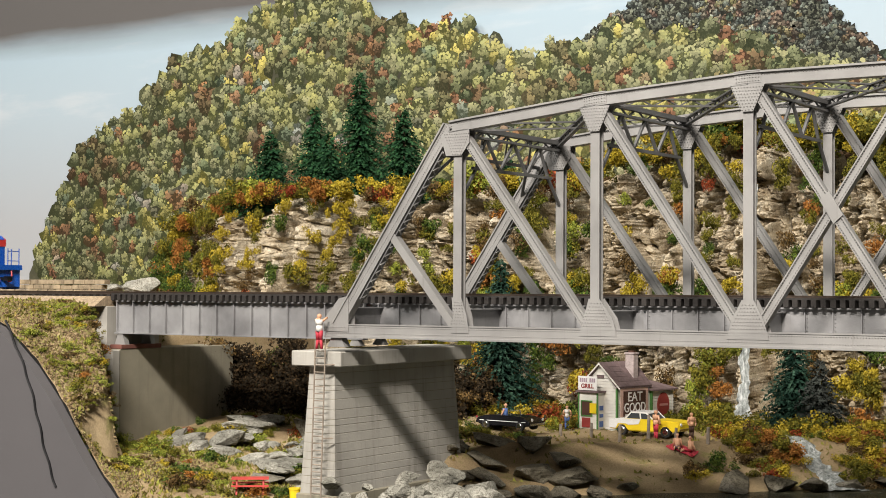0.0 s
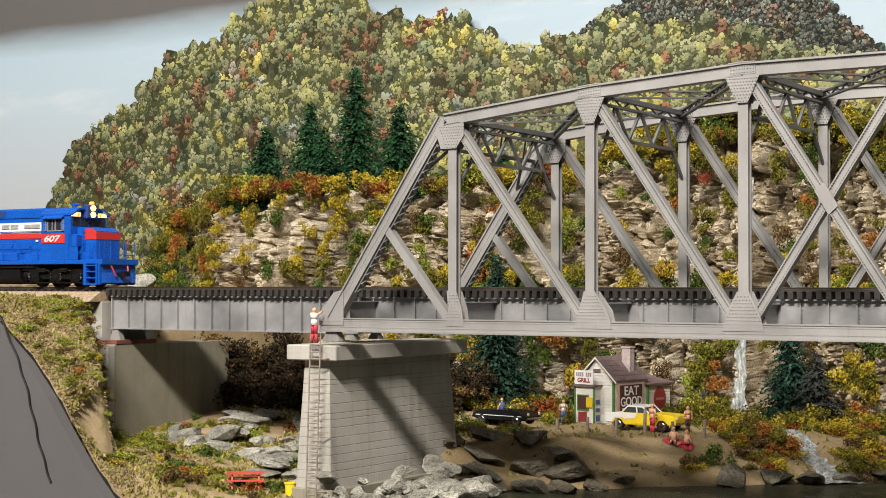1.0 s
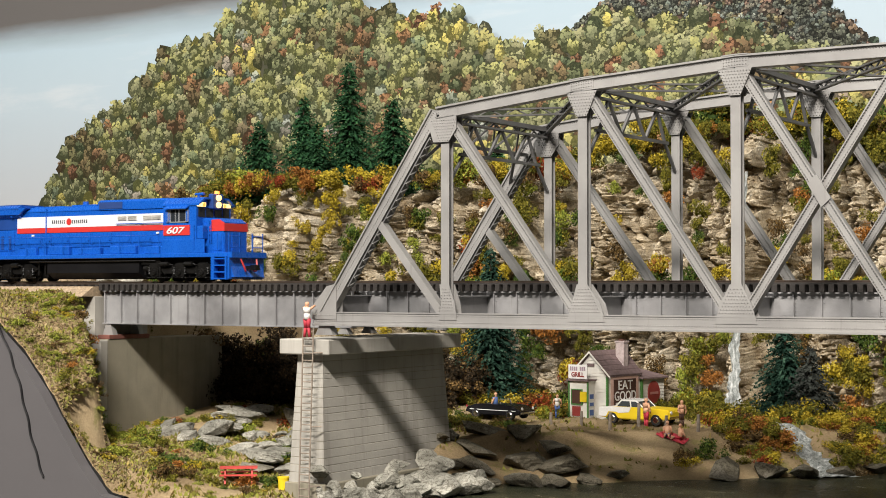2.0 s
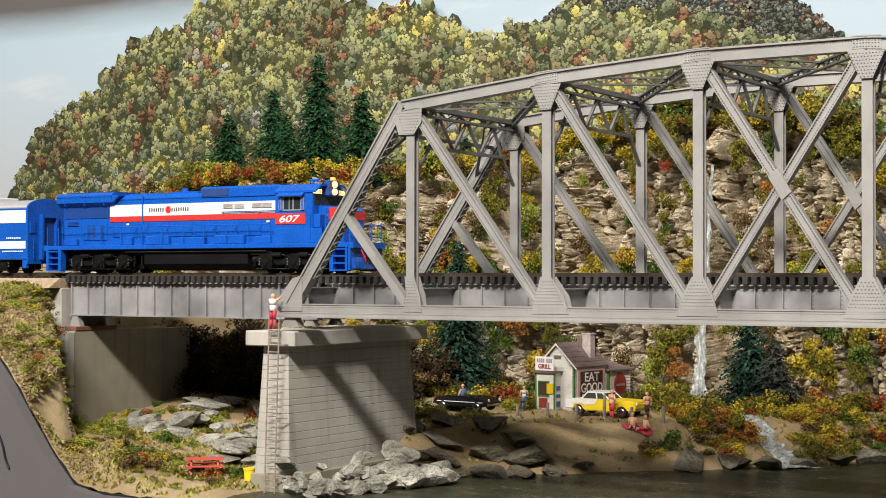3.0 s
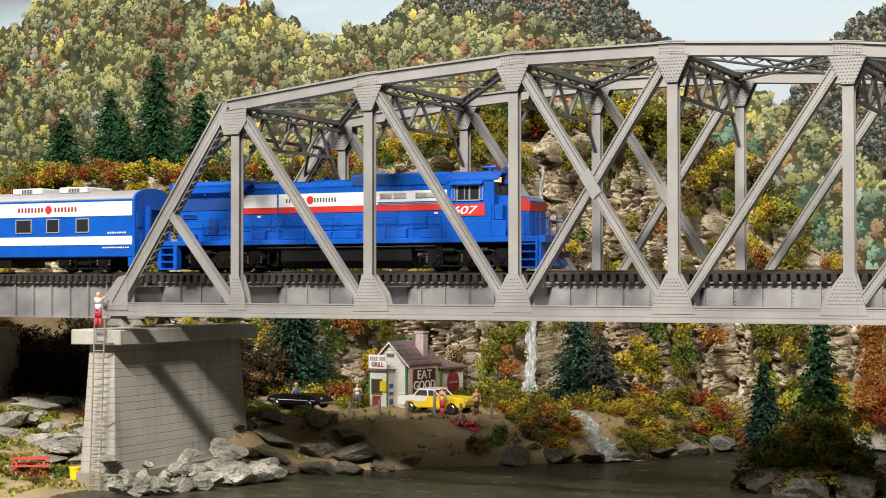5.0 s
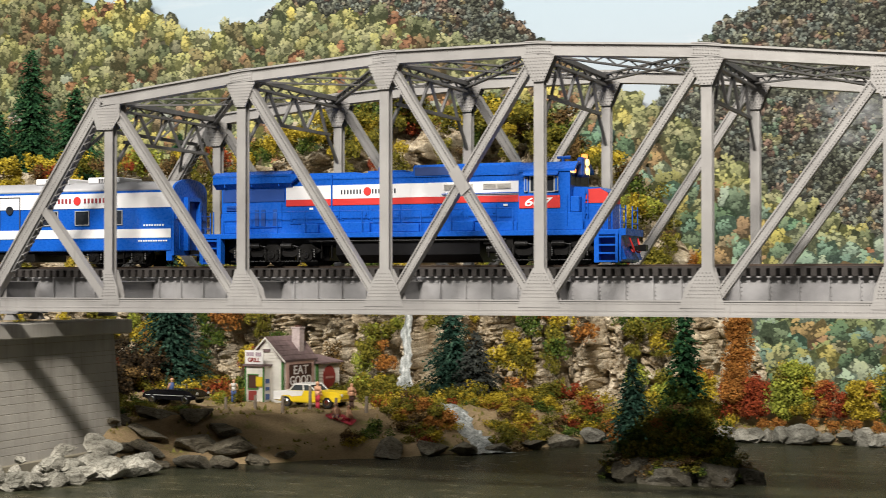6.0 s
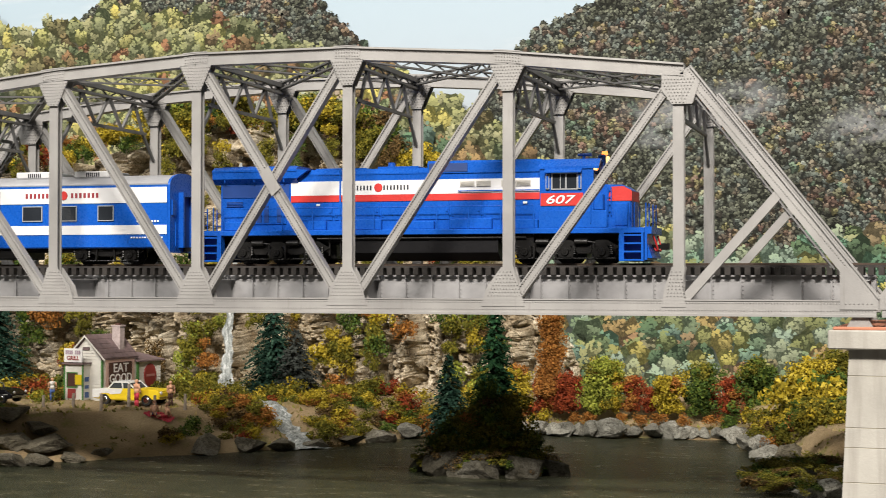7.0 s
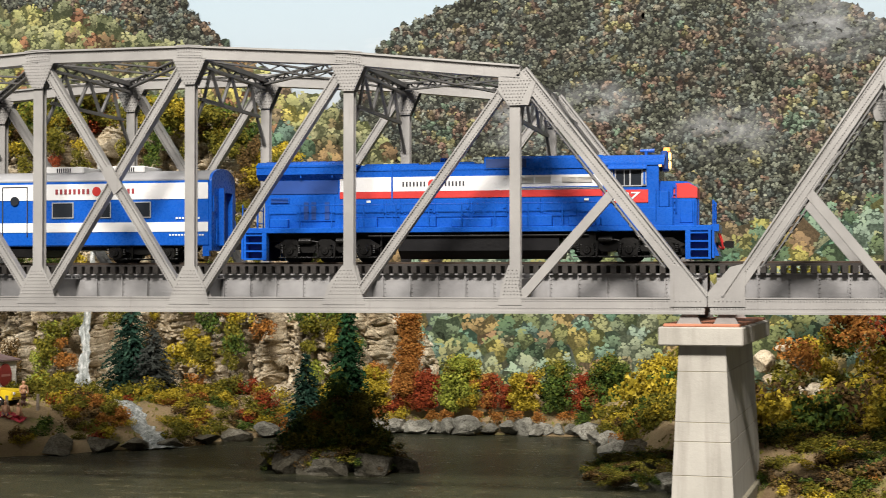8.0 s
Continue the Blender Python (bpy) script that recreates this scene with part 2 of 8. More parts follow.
def sky_material():
    m = Mat("painted_sky", 0.7, 0, 0.2)
    v = m.place()
    s = m.node("ShaderNodeSeparateXYZ")
    m.link(v, s.inputs[0])
    r = m.node("ShaderNodeMapRange")
    r.inputs["From Min"].default_value, r.inputs["From Max"].default_value = 0.0, 0.32
    m.link(s.outputs[2], r.inputs["Value"])
    c = m.ramp(r.outputs[0], [(0.2, (0.40, 0.42, 0.45)), (0.6, (0.40, 0.49, 0.56)), (1.0, (0.36, 0.49, 0.58))])
    f = m.noise(m.place((5, 5, 26)), 1, 5, 0.6)
    c = m.mix(c, (0.6, 0.62, 0.64), m.ramp(f, [(0.55, (0, 0, 0)), (0.75, (0.6, 0.6, 0.6))]))
    # shade along the top, painted into the sky as a brown-grey band
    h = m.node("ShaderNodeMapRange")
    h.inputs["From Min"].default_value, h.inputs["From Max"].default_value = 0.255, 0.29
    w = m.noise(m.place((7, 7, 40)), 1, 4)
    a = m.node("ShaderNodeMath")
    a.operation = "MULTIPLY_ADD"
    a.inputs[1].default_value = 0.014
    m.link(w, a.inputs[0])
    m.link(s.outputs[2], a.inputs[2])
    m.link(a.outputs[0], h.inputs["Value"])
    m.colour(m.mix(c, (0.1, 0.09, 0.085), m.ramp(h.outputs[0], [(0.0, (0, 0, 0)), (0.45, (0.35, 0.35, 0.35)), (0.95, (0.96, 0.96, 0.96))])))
    return m.m


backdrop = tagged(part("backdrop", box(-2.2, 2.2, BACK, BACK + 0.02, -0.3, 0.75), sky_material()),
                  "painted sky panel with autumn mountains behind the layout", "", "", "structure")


def paint_material(name, stops, under, lift, mist=()):
    """Brush dabs: u picks the pigment of a painted tree, v how light its dab is."""
    m = Mat(name, 0.75, 0, 0.15)
    uv = m.node("ShaderNodeUVMap")
    s = m.node("ShaderNodeSeparateXYZ")
    m.link(uv.outputs[0], s.inputs[0])
    c = m.ramp(s.outputs[0], stops)
    grain = m.node("ShaderNodeMath")
    grain.operation = "MULTIPLY_ADD"
    grain.inputs[1].default_value = 0.55
    m.link(m.noise(m.place((520, 520, 380)), 1, 4, 0.7), grain.inputs[0])
    low = m.node("ShaderNodeMath")
    low.operation = "SUBTRACT"
    low.inputs[1].default_value = 0.275
    m.link(s.outputs[1], low.inputs[0])
    m.link(low.outputs[0], grain.inputs[2])
    d = m.ramp(grain.outputs[0], [(0.1, under), (0.35, (0.6, 0.6, 0.6)), (0.7, (1, 1, 1)), (0.95, lift)])
    c = m.mix(c, d, 1.0, "MULTIPLY")
    for x, z, rx, rz in mist:
        v = m.node("ShaderNodeMapping")
        v.inputs["Location"].default_value, v.inputs["Scale"].default_value = (-x / rx, 0, -z / rz), (1 / rx, 0, 1 / rz)
        m.link(m.place(), v.inputs[0])
        g = m.t.nodes.new("ShaderNodeTexGradient")
        g.gradient_type = "SPHERICAL"
        m.link(v.outputs[0], g.inputs[0])
        f = m.noise(m.place((30, 30, 60)), 1, 6, 0.7)
        k = m.mix(m.ramp(f, [(0.38, (0, 0, 0)), (0.68, (1, 1, 1))]), m.ramp(g.outputs["Fac"], [(0.0, (0, 0, 0)), (0.8, (0.75, 0.75, 0.75))]), 1.0, "MULTIPLY")
        c = m.mix(c, (0.4, 0.42, 0.44), k)
    m.colour(c)
    return m.m


def painted_hill(name, outline, floor_z, crown, material, under, depth, seed, label, squash=1.15, dabs=19, patch=14, stroke=1.0):
    """A painted mountain: a thin sheet of under-paint and rows of dabbed tree crowns on it."""
    rng = random.Random(seed)
    x0, x1 = outline[0][0], outline[-1][0]
    hill = empty(name, label, "painted mountain", None, "", "structure")
    hill.parent = backdrop
    del hill["category"]
    b = bmesh.new()
    n = 160
    prev = None
    for i in range(n + 1):
        x = x0 + (x1 - x0) * i / n
        z = line(outline, x) - crown * 0.75 + crown * 0.25 * noise.noise(Vector((x * 60, seed, 0)))
        cur = (b.verts.new((x, depth, floor_z)), b.verts.new((x, depth, max(z, floor_z + 0.001))))
        if prev:
            b.faces.new((prev[0], cur[0], cur[1], prev[1]))
        prev = cur
    part("under_paint", b, under, hill)
    verts, faces, uvs = [], [], []
    top = max(z for _, z in outline)
    step = crown * 0.46
    for r in range(-1, int((top - floor_z) / step)):
        z = top - r * step
        x = x0 + rng.random() * crown
        while x < x1:
            x += crown * rng.uniform(0.5, 0.9)
            zz = z + rng.uniform(-0.3, 0.3) * crown
            if zz > line(outline, x) - crown * 0.3 or x > x1:
                continue
            # neighbouring trees share a pigment; now and then one stands out
            near = 1.1 * noise.noise(Vector((x * patch, zz * patch * 1.4, seed))) + 0.75 * noise.noise(Vector((x * patch * 3.4, zz * patch * 4, seed)))
            hue = min(0.999, max(0.0, 0.5 + 0.55 * near + rng.gauss(0, 0.05 if rng.random() < 0.7 else 0.25)))
            if rng.random() < 0.04:
                hue = rng.choice((0.22, 0.85))
            size = crown * rng.uniform(0.75, 1.3)
            key = rng.gauss(0.0, 0.09) - 0.13 * min(1, max(0, (-0.38 - x) / 0.25)) + 0.09 * min(1, max(0, (x + 0.3) / 0.15)) + 0.14 * noise.noise(Vector((x * 9, zz * 16, seed + 4)))
            y = depth - 0.0004 - (r + 1) * 0.00002 - rng.random() * 0.000008
            lobes = [(rng.uniform(-0.26, 0.26), rng.uniform(-0.2, 0.3)) for _ in range(4)]
            for k in range(-1, dabs):
                lu, lw = lobes[k % 4]
                a, q = rng.uniform(0, 6.283), math.sqrt(rng.random())
                u, w = lu + q * math.cos(a) * 0.2, (lw + q * math.sin(a) * 0.2) * squash
                light = (w - lw * squash) * 1.3 + 0.75 * w
                tone = min(0.97, max(0.1, 0.42 + key + 0.8 * light - 0.25 * u + rng.gauss(0, 0.06)))
                s, n, tall = size * rng.uniform(0.05, 0.105) * stroke, 6, rng.uniform(0.7, 1.15)
                if k < 0:
                    u, w, tone, s, n, tall = 0, -0.07, 0.13 + 0.25 * key, size * 0.48, 9, 1.12
                cx, cz, turn = x + u * size, zz + w * size, rng.uniform(0, 3)
                base = len(verts)
                for j in range(n):
                    t = turn + j * 6.2832 / n
                    q2 = s * rng.uniform(0.6, 1.25)
                    verts.append((cx + q2 * math.cos(t), y - 0.00001 * (k + 1) / dabs, cz + q2 * math.sin(t) * tall))
                faces.append(tuple(range(base, base + n)))
                uvs.extend([(hue, tone)] * n)
    me = bpy.data.meshes.new("crowns")
    me.from_pydata(verts, [], faces)
    me.uv_layers.new().data.foreach_set("uv", [c for p in uvs for c in p])
    tagged(part("crowns", me, material, hill), "", "", "", "stuff")
    return hill


AUTUMN = [(0.0, (0.12, 0.15, 0.085)), (0.12, (0.14, 0.15, 0.075)), (0.22, (0.21, 0.11, 0.065)), (0.3, (0.15, 0.16, 0.08)), (0.4, (0.3, 0.3, 0.17)), (0.48, (0.18, 0.2, 0.11)),
          (0.56, (0.33, 0.33, 0.13)), (0.64, (0.18, 0.2, 0.12)), (0.71, (0.42, 0.37, 0.11)), (0.78, (0.13, 0.17, 0.12)), (0.85, (0.29, 0.16, 0.08)), (0.93, (0.31, 0.34, 0.31)), (1.0, (0.2, 0.24, 0.13))]
TEAL = [(0.0, (0.09, 0.14, 0.08)), (0.2, (0.09, 0.145, 0.085)), (0.32, (0.25, 0.24, 0.09)), (0.44, (0.27, 0.34, 0.27)), (0.54, (0.1, 0.21, 0.135)), (0.64, (0.27, 0.175, 0.1)),
        (0.75, (0.36, 0.33, 0.1)), (0.86, (0.18, 0.22, 0.1)), (1.0, (0.13, 0.2, 0.16))]
DARK = [(0.0, (0.055, 0.06, 0.048)), (0.25, (0.06, 0.065, 0.048)), (0.42, (0.11, 0.118, 0.092)), (0.55, (0.09, 0.108, 0.098)), (0.66, (0.125, 0.112, 0.085)), (0.76, (0.12, 0.078, 0.062)),
        (0.86, (0.17, 0.165, 0.08)), (0.94, (0.175, 0.195, 0.18)), (1.0, (0.085, 0.12, 0.085))]
PAINT_A = paint_material("autumn_brushwork", AUTUMN, (0.17, 0.19, 0.16), (1.45, 1.42, 1.3))
PAINT_T = paint_material("teal_green_brushwork", TEAL, (0.16, 0.18, 0.17), (1.2, 1.2, 1.1))
PAINT_D = paint_material("dark_mountain_brushwork", DARK, (0.13, 0.13, 0.13), (2.1, 2.1, 2.05), ((0.458, 0.13, 0.04, 0.02), (0.56, 0.105, 0.05, 0.025), (0.64, 0.185, 0.07, 0.035), (0.4, 0.115, 0.04, 0.025)))
UNDER_A = plain("olive_under_paint", (0.06, 0.06, 0.035), 0.8, vary=0.5, scale=40)
UNDER_T = plain("grey_green_under_paint", (0.05, 0.06, 0.05), 0.8, vary=0.5, scale=40)
UNDER_D = plain("dark_under_paint", (0.035, 0.037, 0.033), 0.8, vary=0.5, scale=60)

painted_hill("painted_peak", [(-0.14, 0.154), (-0.1, 0.224), (-0.05, 0.251), (0.0, 0.266), (0.054, 0.266), (0.096, 0.249), (0.133, 0.209), (0.156, 0.187), (0.206, 0.142)],
             0.1, 0.0072, PAINT_D, UNDER_D, BACK - 0.001, 3, "dark painted peak", dabs=12, patch=22, stroke=1.6)
painted_hill("painted_dark_mountain", [(0.24, 0.12), (0.279, 0.173), (0.306, 0.196), (0.329, 0.206), (0.38, 0.219), (0.46, 0.228), (0.56, 0.226), (0.645, 0.203), (0.72, 0.16), (0.9, 0.1), (1.2, 0.06)],
             -0.04, 0.0072, PAINT_D, UNDER_D, BACK - 0.005, 5, "dark painted wooded mountain", dabs=12, patch=22, stroke=1.6)
painted_hill("painted_autumn_mountain", [(-0.76, 0.03), (-0.726, 0.091), (-0.709, 0.12), (-0.674, 0.171), (-0.633, 0.178), (-0.59, 0.208), (-0.548, 0.244), (-0.501, 0.246), (-0.458, 0.276),
             (-0.40, 0.295), (-0.322, 0.274), (-0.297, 0.257), (-0.266, 0.247), (-0.212, 0.248), (-0.188, 0.23), (-0.157, 0.211), (-0.121, 0.222), (-0.099, 0.219), (-0.075, 0.23), (-0.03, 0.228),
             (0.02, 0.222), (0.067, 0.202), (0.12, 0.186), (0.16, 0.178), (0.22, 0.15), (0.28, 0.115), (0.34, 0.07), (0.42, 0.03)],
             -0.03, 0.0165, PAINT_A, UNDER_A, BACK - 0.011, 7, "painted mountain of autumn trees", dabs=40, stroke=0.95)
painted_hill("painted_near_woods", [(0.12, 0.1), (0.2, 0.12), (0.3, 0.07), (0.36, 0.045), (0.45, 0.02), (0.6, 0.045), (0.72, 0.06), (1.1, 0.07)],
             -0.13, 0.0195, PAINT_T, UNDER_T, BACK - 0.0165, 11, "painted teal and yellow woods", dabs=64, patch=34, stroke=0.75)

# ------------------------------------------------------------------ ground and river
WATER_Z = -0.118
SHORE = [(-0.9, -0.3), (-0.05, -0.2), (-0.02, -0.04), (-0.006, 0.03), (0.015, 0.09), (0.06, 0.125), (0.1, 0.16), (0.15, 0.205), (0.2, 0.255), (0.24, 0.33), (0.29, 0.385), (0.46, 0.39),
         (0.5, 0.28), (0.535, 0.17), (0.57, 0.1), (0.64, 0.03), (0.75, -0.05), (1.2, -0.3)]
FASCIA_TOP = [(-0.9, -0.002), (-0.24, -0.006), (-0.195, -0.019), (-0.181, -0.03), (-0.167, -0.041), (-0.149, -0.06), (-0.135, -0.078), (-0.117, -0.1), (-0.102, -0.115), (-0.08, -0.119), (1.2, -0.119)]


def smooth_step(a, b, x):
    t = min(1, max(0, (x - a) / (b - a)))
    return t * t * (3 - 2 * t)


def ground_z(x, y):
    s = y - line(SHORE, x)
    s -= 0.012 * noise.noise(Vector((x * 30, y * 30, 2)))
    z = WATER_Z - 0.012 + 0.02 * smooth_step(-0.02, 0.025, s) + 0.016 * smooth_step(0.02, 0.075, s) + 0.02 * smooth_step(0.08, 0.3, s) * smooth_step(0.0, -0.15, x)
    if x < 0.02:
        bank = -0.1145 + 0.021 * smooth_step(-0.03, -0.17, x) + 0.014 * smooth_step(0.03, 0.16, y)
        z = z + (bank - z) * smooth_step(0.02, -0.03, x) * smooth_step(0.24, 0.14, y)
    if x < -0.14:
        front = line(FASCIA_TOP, x) + 0.001
        plateau = -0.006
        hill = front + (plateau - front) * smooth_step(-0.053, 0.02, y)
        hill = min(hill, plateau)
        w = smooth_step(-0.208, -0.222, x) if y > 0.02 else smooth_step(line([(-0.053, -0.09), (0.02, -0.18)], y), line([(-0.053, -0.1), (0.02, -0.215)], y), x)
        z = z + (hill - z) * w
    elif y < 0.03:
        front = line(FASCIA_TOP, x) + 0.001
        z = max(z, front + (z - front) * smooth_step(-0.053, -0.03, y)) if front > z else z
    if x > -0.14:
        z = min(z, line(FASCIA_TOP, x) + 0.001 + max(0, y + 0.05) * 0.6)
    z += 0.0035 * smooth_step(-0.052, -0.03, y) * noise.noise(Vector((x * 45, y * 45, 0))) + 0.0016 * noise.noise(Vector((x * 150, y * 150, 5)))
    if x < -0.215 and 0.03 < y < 0.085:
        z = -0.0055
    return z


def grid_mesh(name, x0, x1, nx, y0, y1, ny, height):
    verts = [(x0 + (x1 - x0) * i / nx, y0 + (y1 - y0) * j / ny, 0) for j in range(ny + 1) for i in range(nx + 1)]
    verts = [(x, y, height(x, y)) for x, y, _ in verts]
    faces = [(j * (nx + 1) + i, j * (nx + 1) + i + 1, (j + 1) * (nx + 1) + i + 1, (j + 1) * (nx + 1) + i) for j in range(ny) for i in range(nx)]
    me = bpy.data.meshes.new(name)
    me.from_pydata(verts, [], faces)
    me.polygons.foreach_set("use_smooth", [True] * len(faces))
    return me


tagged(part("ground", grid_mesh("ground", -0.9, 1.1, 400, -0.052, 0.498, 120, ground_z), SOIL), "tan and olive scenic ground sheet with river banks", "", "", "structure")
tagged(part("water", grid_mesh("water", -0.1, 1.1, 60, -0.05, 0.45, 30, lambda x, y: WATER_Z + 0.0003 * noise.noise(Vector((x * 20, y * 60, 0)))), WATER),
       "still brown-green model river", "", "", "structure")

b = bmesh.new()
pts = [(x, z) for x, z in FASCIA_TOP]
slab(b, [(-0.9, -0.6)] + pts + [(1.2, -0.6)], -0.06, -0.053)
tagged(part("fascia", b, FASCIA), "grey painted fascia board along the layout edge", "", "", "structure")


# ------------------------------------------------------------------ cliffs
CLIFF_LINE = [(-0.52, 0.42), (-0.45, 0.345), (-0.36, 0.285), (-0.3, 0.258), (-0.24, 0.25), (-0.19, 0.275), (-0.12, 0.32), (-0.04, 0.36), (0.06, 0.395), (0.2, 0.4), (0.28, 0.41), (0.34, 0.45)]
CLIFF_TOP = [(-0.52, 0.0), (-0.45, 0.045), (-0.38, 0.07), (-0.3, 0.076), (-0.24, 0.078), (-0.18, 0.078), (-0.1, 0.085), (-0.02, 0.1), (0.04, 0.118), (0.12, 0.112), (0.18, 0.1), (0.23, 0.08), (0.27, 0.03), (0.34, -0.06)]


def cliff_mesh():
    nx, nz = 800, 190
    x0, x1, zb = -0.52, 0.34, -0.115
    verts, faces = [], []
    for j in range(nz + 4):
        for i in range(nx + 1):
            x = x0 + (x1 - x0) * i / nx
            zt = line(CLIFF_TOP, x) + 0.008 * noise.noise(Vector((x * 40, 3, 0)))
            y = line(CLIFF_LINE, x)
            k = min(j / nz, 1.0)
            z = zb + (zt - zb) * k
            big = noise.noise(Vector((x * 22, z * 10, 1))) * 0.022
            # rounded columns between dark clefts, split into thin uneven beds
            u = x * 44 + 0.75 * noise.noise(Vector((x * 12, z * 11, 7))) + 0.35 * noise.noise(Vector((x * 40, z * 30, 2)))
            col = math.floor(u)
            f = u - col
            one, two = noise.cell(Vector((col * 1.7, 0.3, 0.1))), noise.cell(Vector((col * 2.3, 4.1, 0.2)))
            bulge = (1 - abs(2 * f - 1) ** 2.6) * (0.011 + 0.008 * two) - 0.008 + 0.02 * (one - 0.5)
            thick = 0.0042 + 0.0034 * two
            zz = z + 0.0035 * noise.noise(Vector((x * 45, z * 60, 9))) + 0.004 * one + 0.12 * (x - col / 44) * (two - 0.5)
            bed = math.floor(zz / thick)
            g = zz / thick - bed
            split = noise.cell(Vector((math.floor(x * 120 + bed * 2.7 + 0.5 * noise.noise(Vector((x * 60, z * 60, 0)))) * 1.1, bed * 1.3, col * 0.7)))
            shelf = (split - 0.5) * 0.003 + 0.0018 * (1 - abs(2 * g - 1) ** 4) - 0.0018
            # broken blocks, large and small, with open joints between them
            wx, wz = 0.004 * noise.noise(Vector((x * 50, z * 50, 21))), 0.004 * noise.noise(Vector((x * 50, z * 50, 33)))
            for fx, fz, push, joint in ((58, 20, 0.014, 0.009), (120, 150, 0.0062, 0.0045)):
                d, p = noise.voronoi(Vector(((x + wx) * fx, (z + wz) * fz, 0.5 * fx)))
                shelf += (noise.cell(p[0] * 7.3) - 0.5) * push - joint * max(0, 1 - (d[1] - d[0]) * 4.5)
            gap = 0.014 * math.exp(-(((x - 0.094) / 0.010) ** 2))
            fine = 0.0018 * noise.noise(Vector((x * 210, z * 240, 4)))
            crack = 0.02 * max(0, 1 - abs(noise.noise(Vector((x * 30, z * 12, 12)))) * 9)
            out = y - big * 0.7 - bulge * 0.7 - shelf + gap - fine + crack + 0.022 * k * k + 0.03 * (max(0, k - 0.86) / 0.14) ** 2
            if j > nz:
                out += (j - nz) * 0.04
                z = zt - (j - nz) * 0.002
            verts.append((x, min(out, BACK - 0.008), z))
    w = nx + 1
    for j in range(nz + 3):
        for i in range(nx):
            a = j * w + i
            faces.append((a, a + 1, a + w + 1, a + w))
    me = bpy.data.meshes.new("cliff")
    me.from_pydata(verts, [], faces)
    return me


tagged(part("cliff", cliff_mesh(), ROCK), "layered cream and grey limestone cliff with ledges", "cliff", "", "structure")


# ------------------------------------------------------------------ bridge
P = 0.08
TRACK_Y = 0.056


def node_x(n):
    return n * P + 0.0025


TOPS = {1: 0.0895, 2: 0.0982, 3: 0.1035, 4: 0.1035, 5: 0.0982, 6: 0.0895}
L_END, R_END = -0.002, 0.5692


def rivet(bm, x, y, z, s, r=0.00046):
    """A rivet head on a face that looks along -y (s = -1) or +y."""
    t = bm.verts.new((x, y + s * 0.0006, z))
    q = [bm.verts.new((x + r * i, y, z + r * j)) for i, j in ((-1, 0), (0, -1), (1, 0), (0, 1))]
    for k in range(4):
        bm.faces.new((q[k], q[(k + 1) % 4], t))


def rivet_row(bm, a, b, y, s=-1, step=0.00135):
    n = max(1, int(math.hypot(b[0] - a[0], b[1] - a[1]) / step))
    for k in range(n + 1):
        t = k / n
        rivet(bm, a[0] + (b[0] - a[0]) * t, y, a[1] + (b[1] - a[1]) * t, s)


def beam_profile(y, half, z0, z1, web=0.0004, flange=0.0007):
    """An I-beam's section in y and z."""
    return [(y - half, z0), (y + half, z0), (y + half, z0 + flange), (y + web, z0 + flange), (y + web, z1 - flange), (y + half, z1 - flange),
            (y + half, z1), (y - half, z1), (y - half, z1 - flange), (y - web, z1 - flange), (y - web, z0 + flange), (y - half, z0 + flange)]


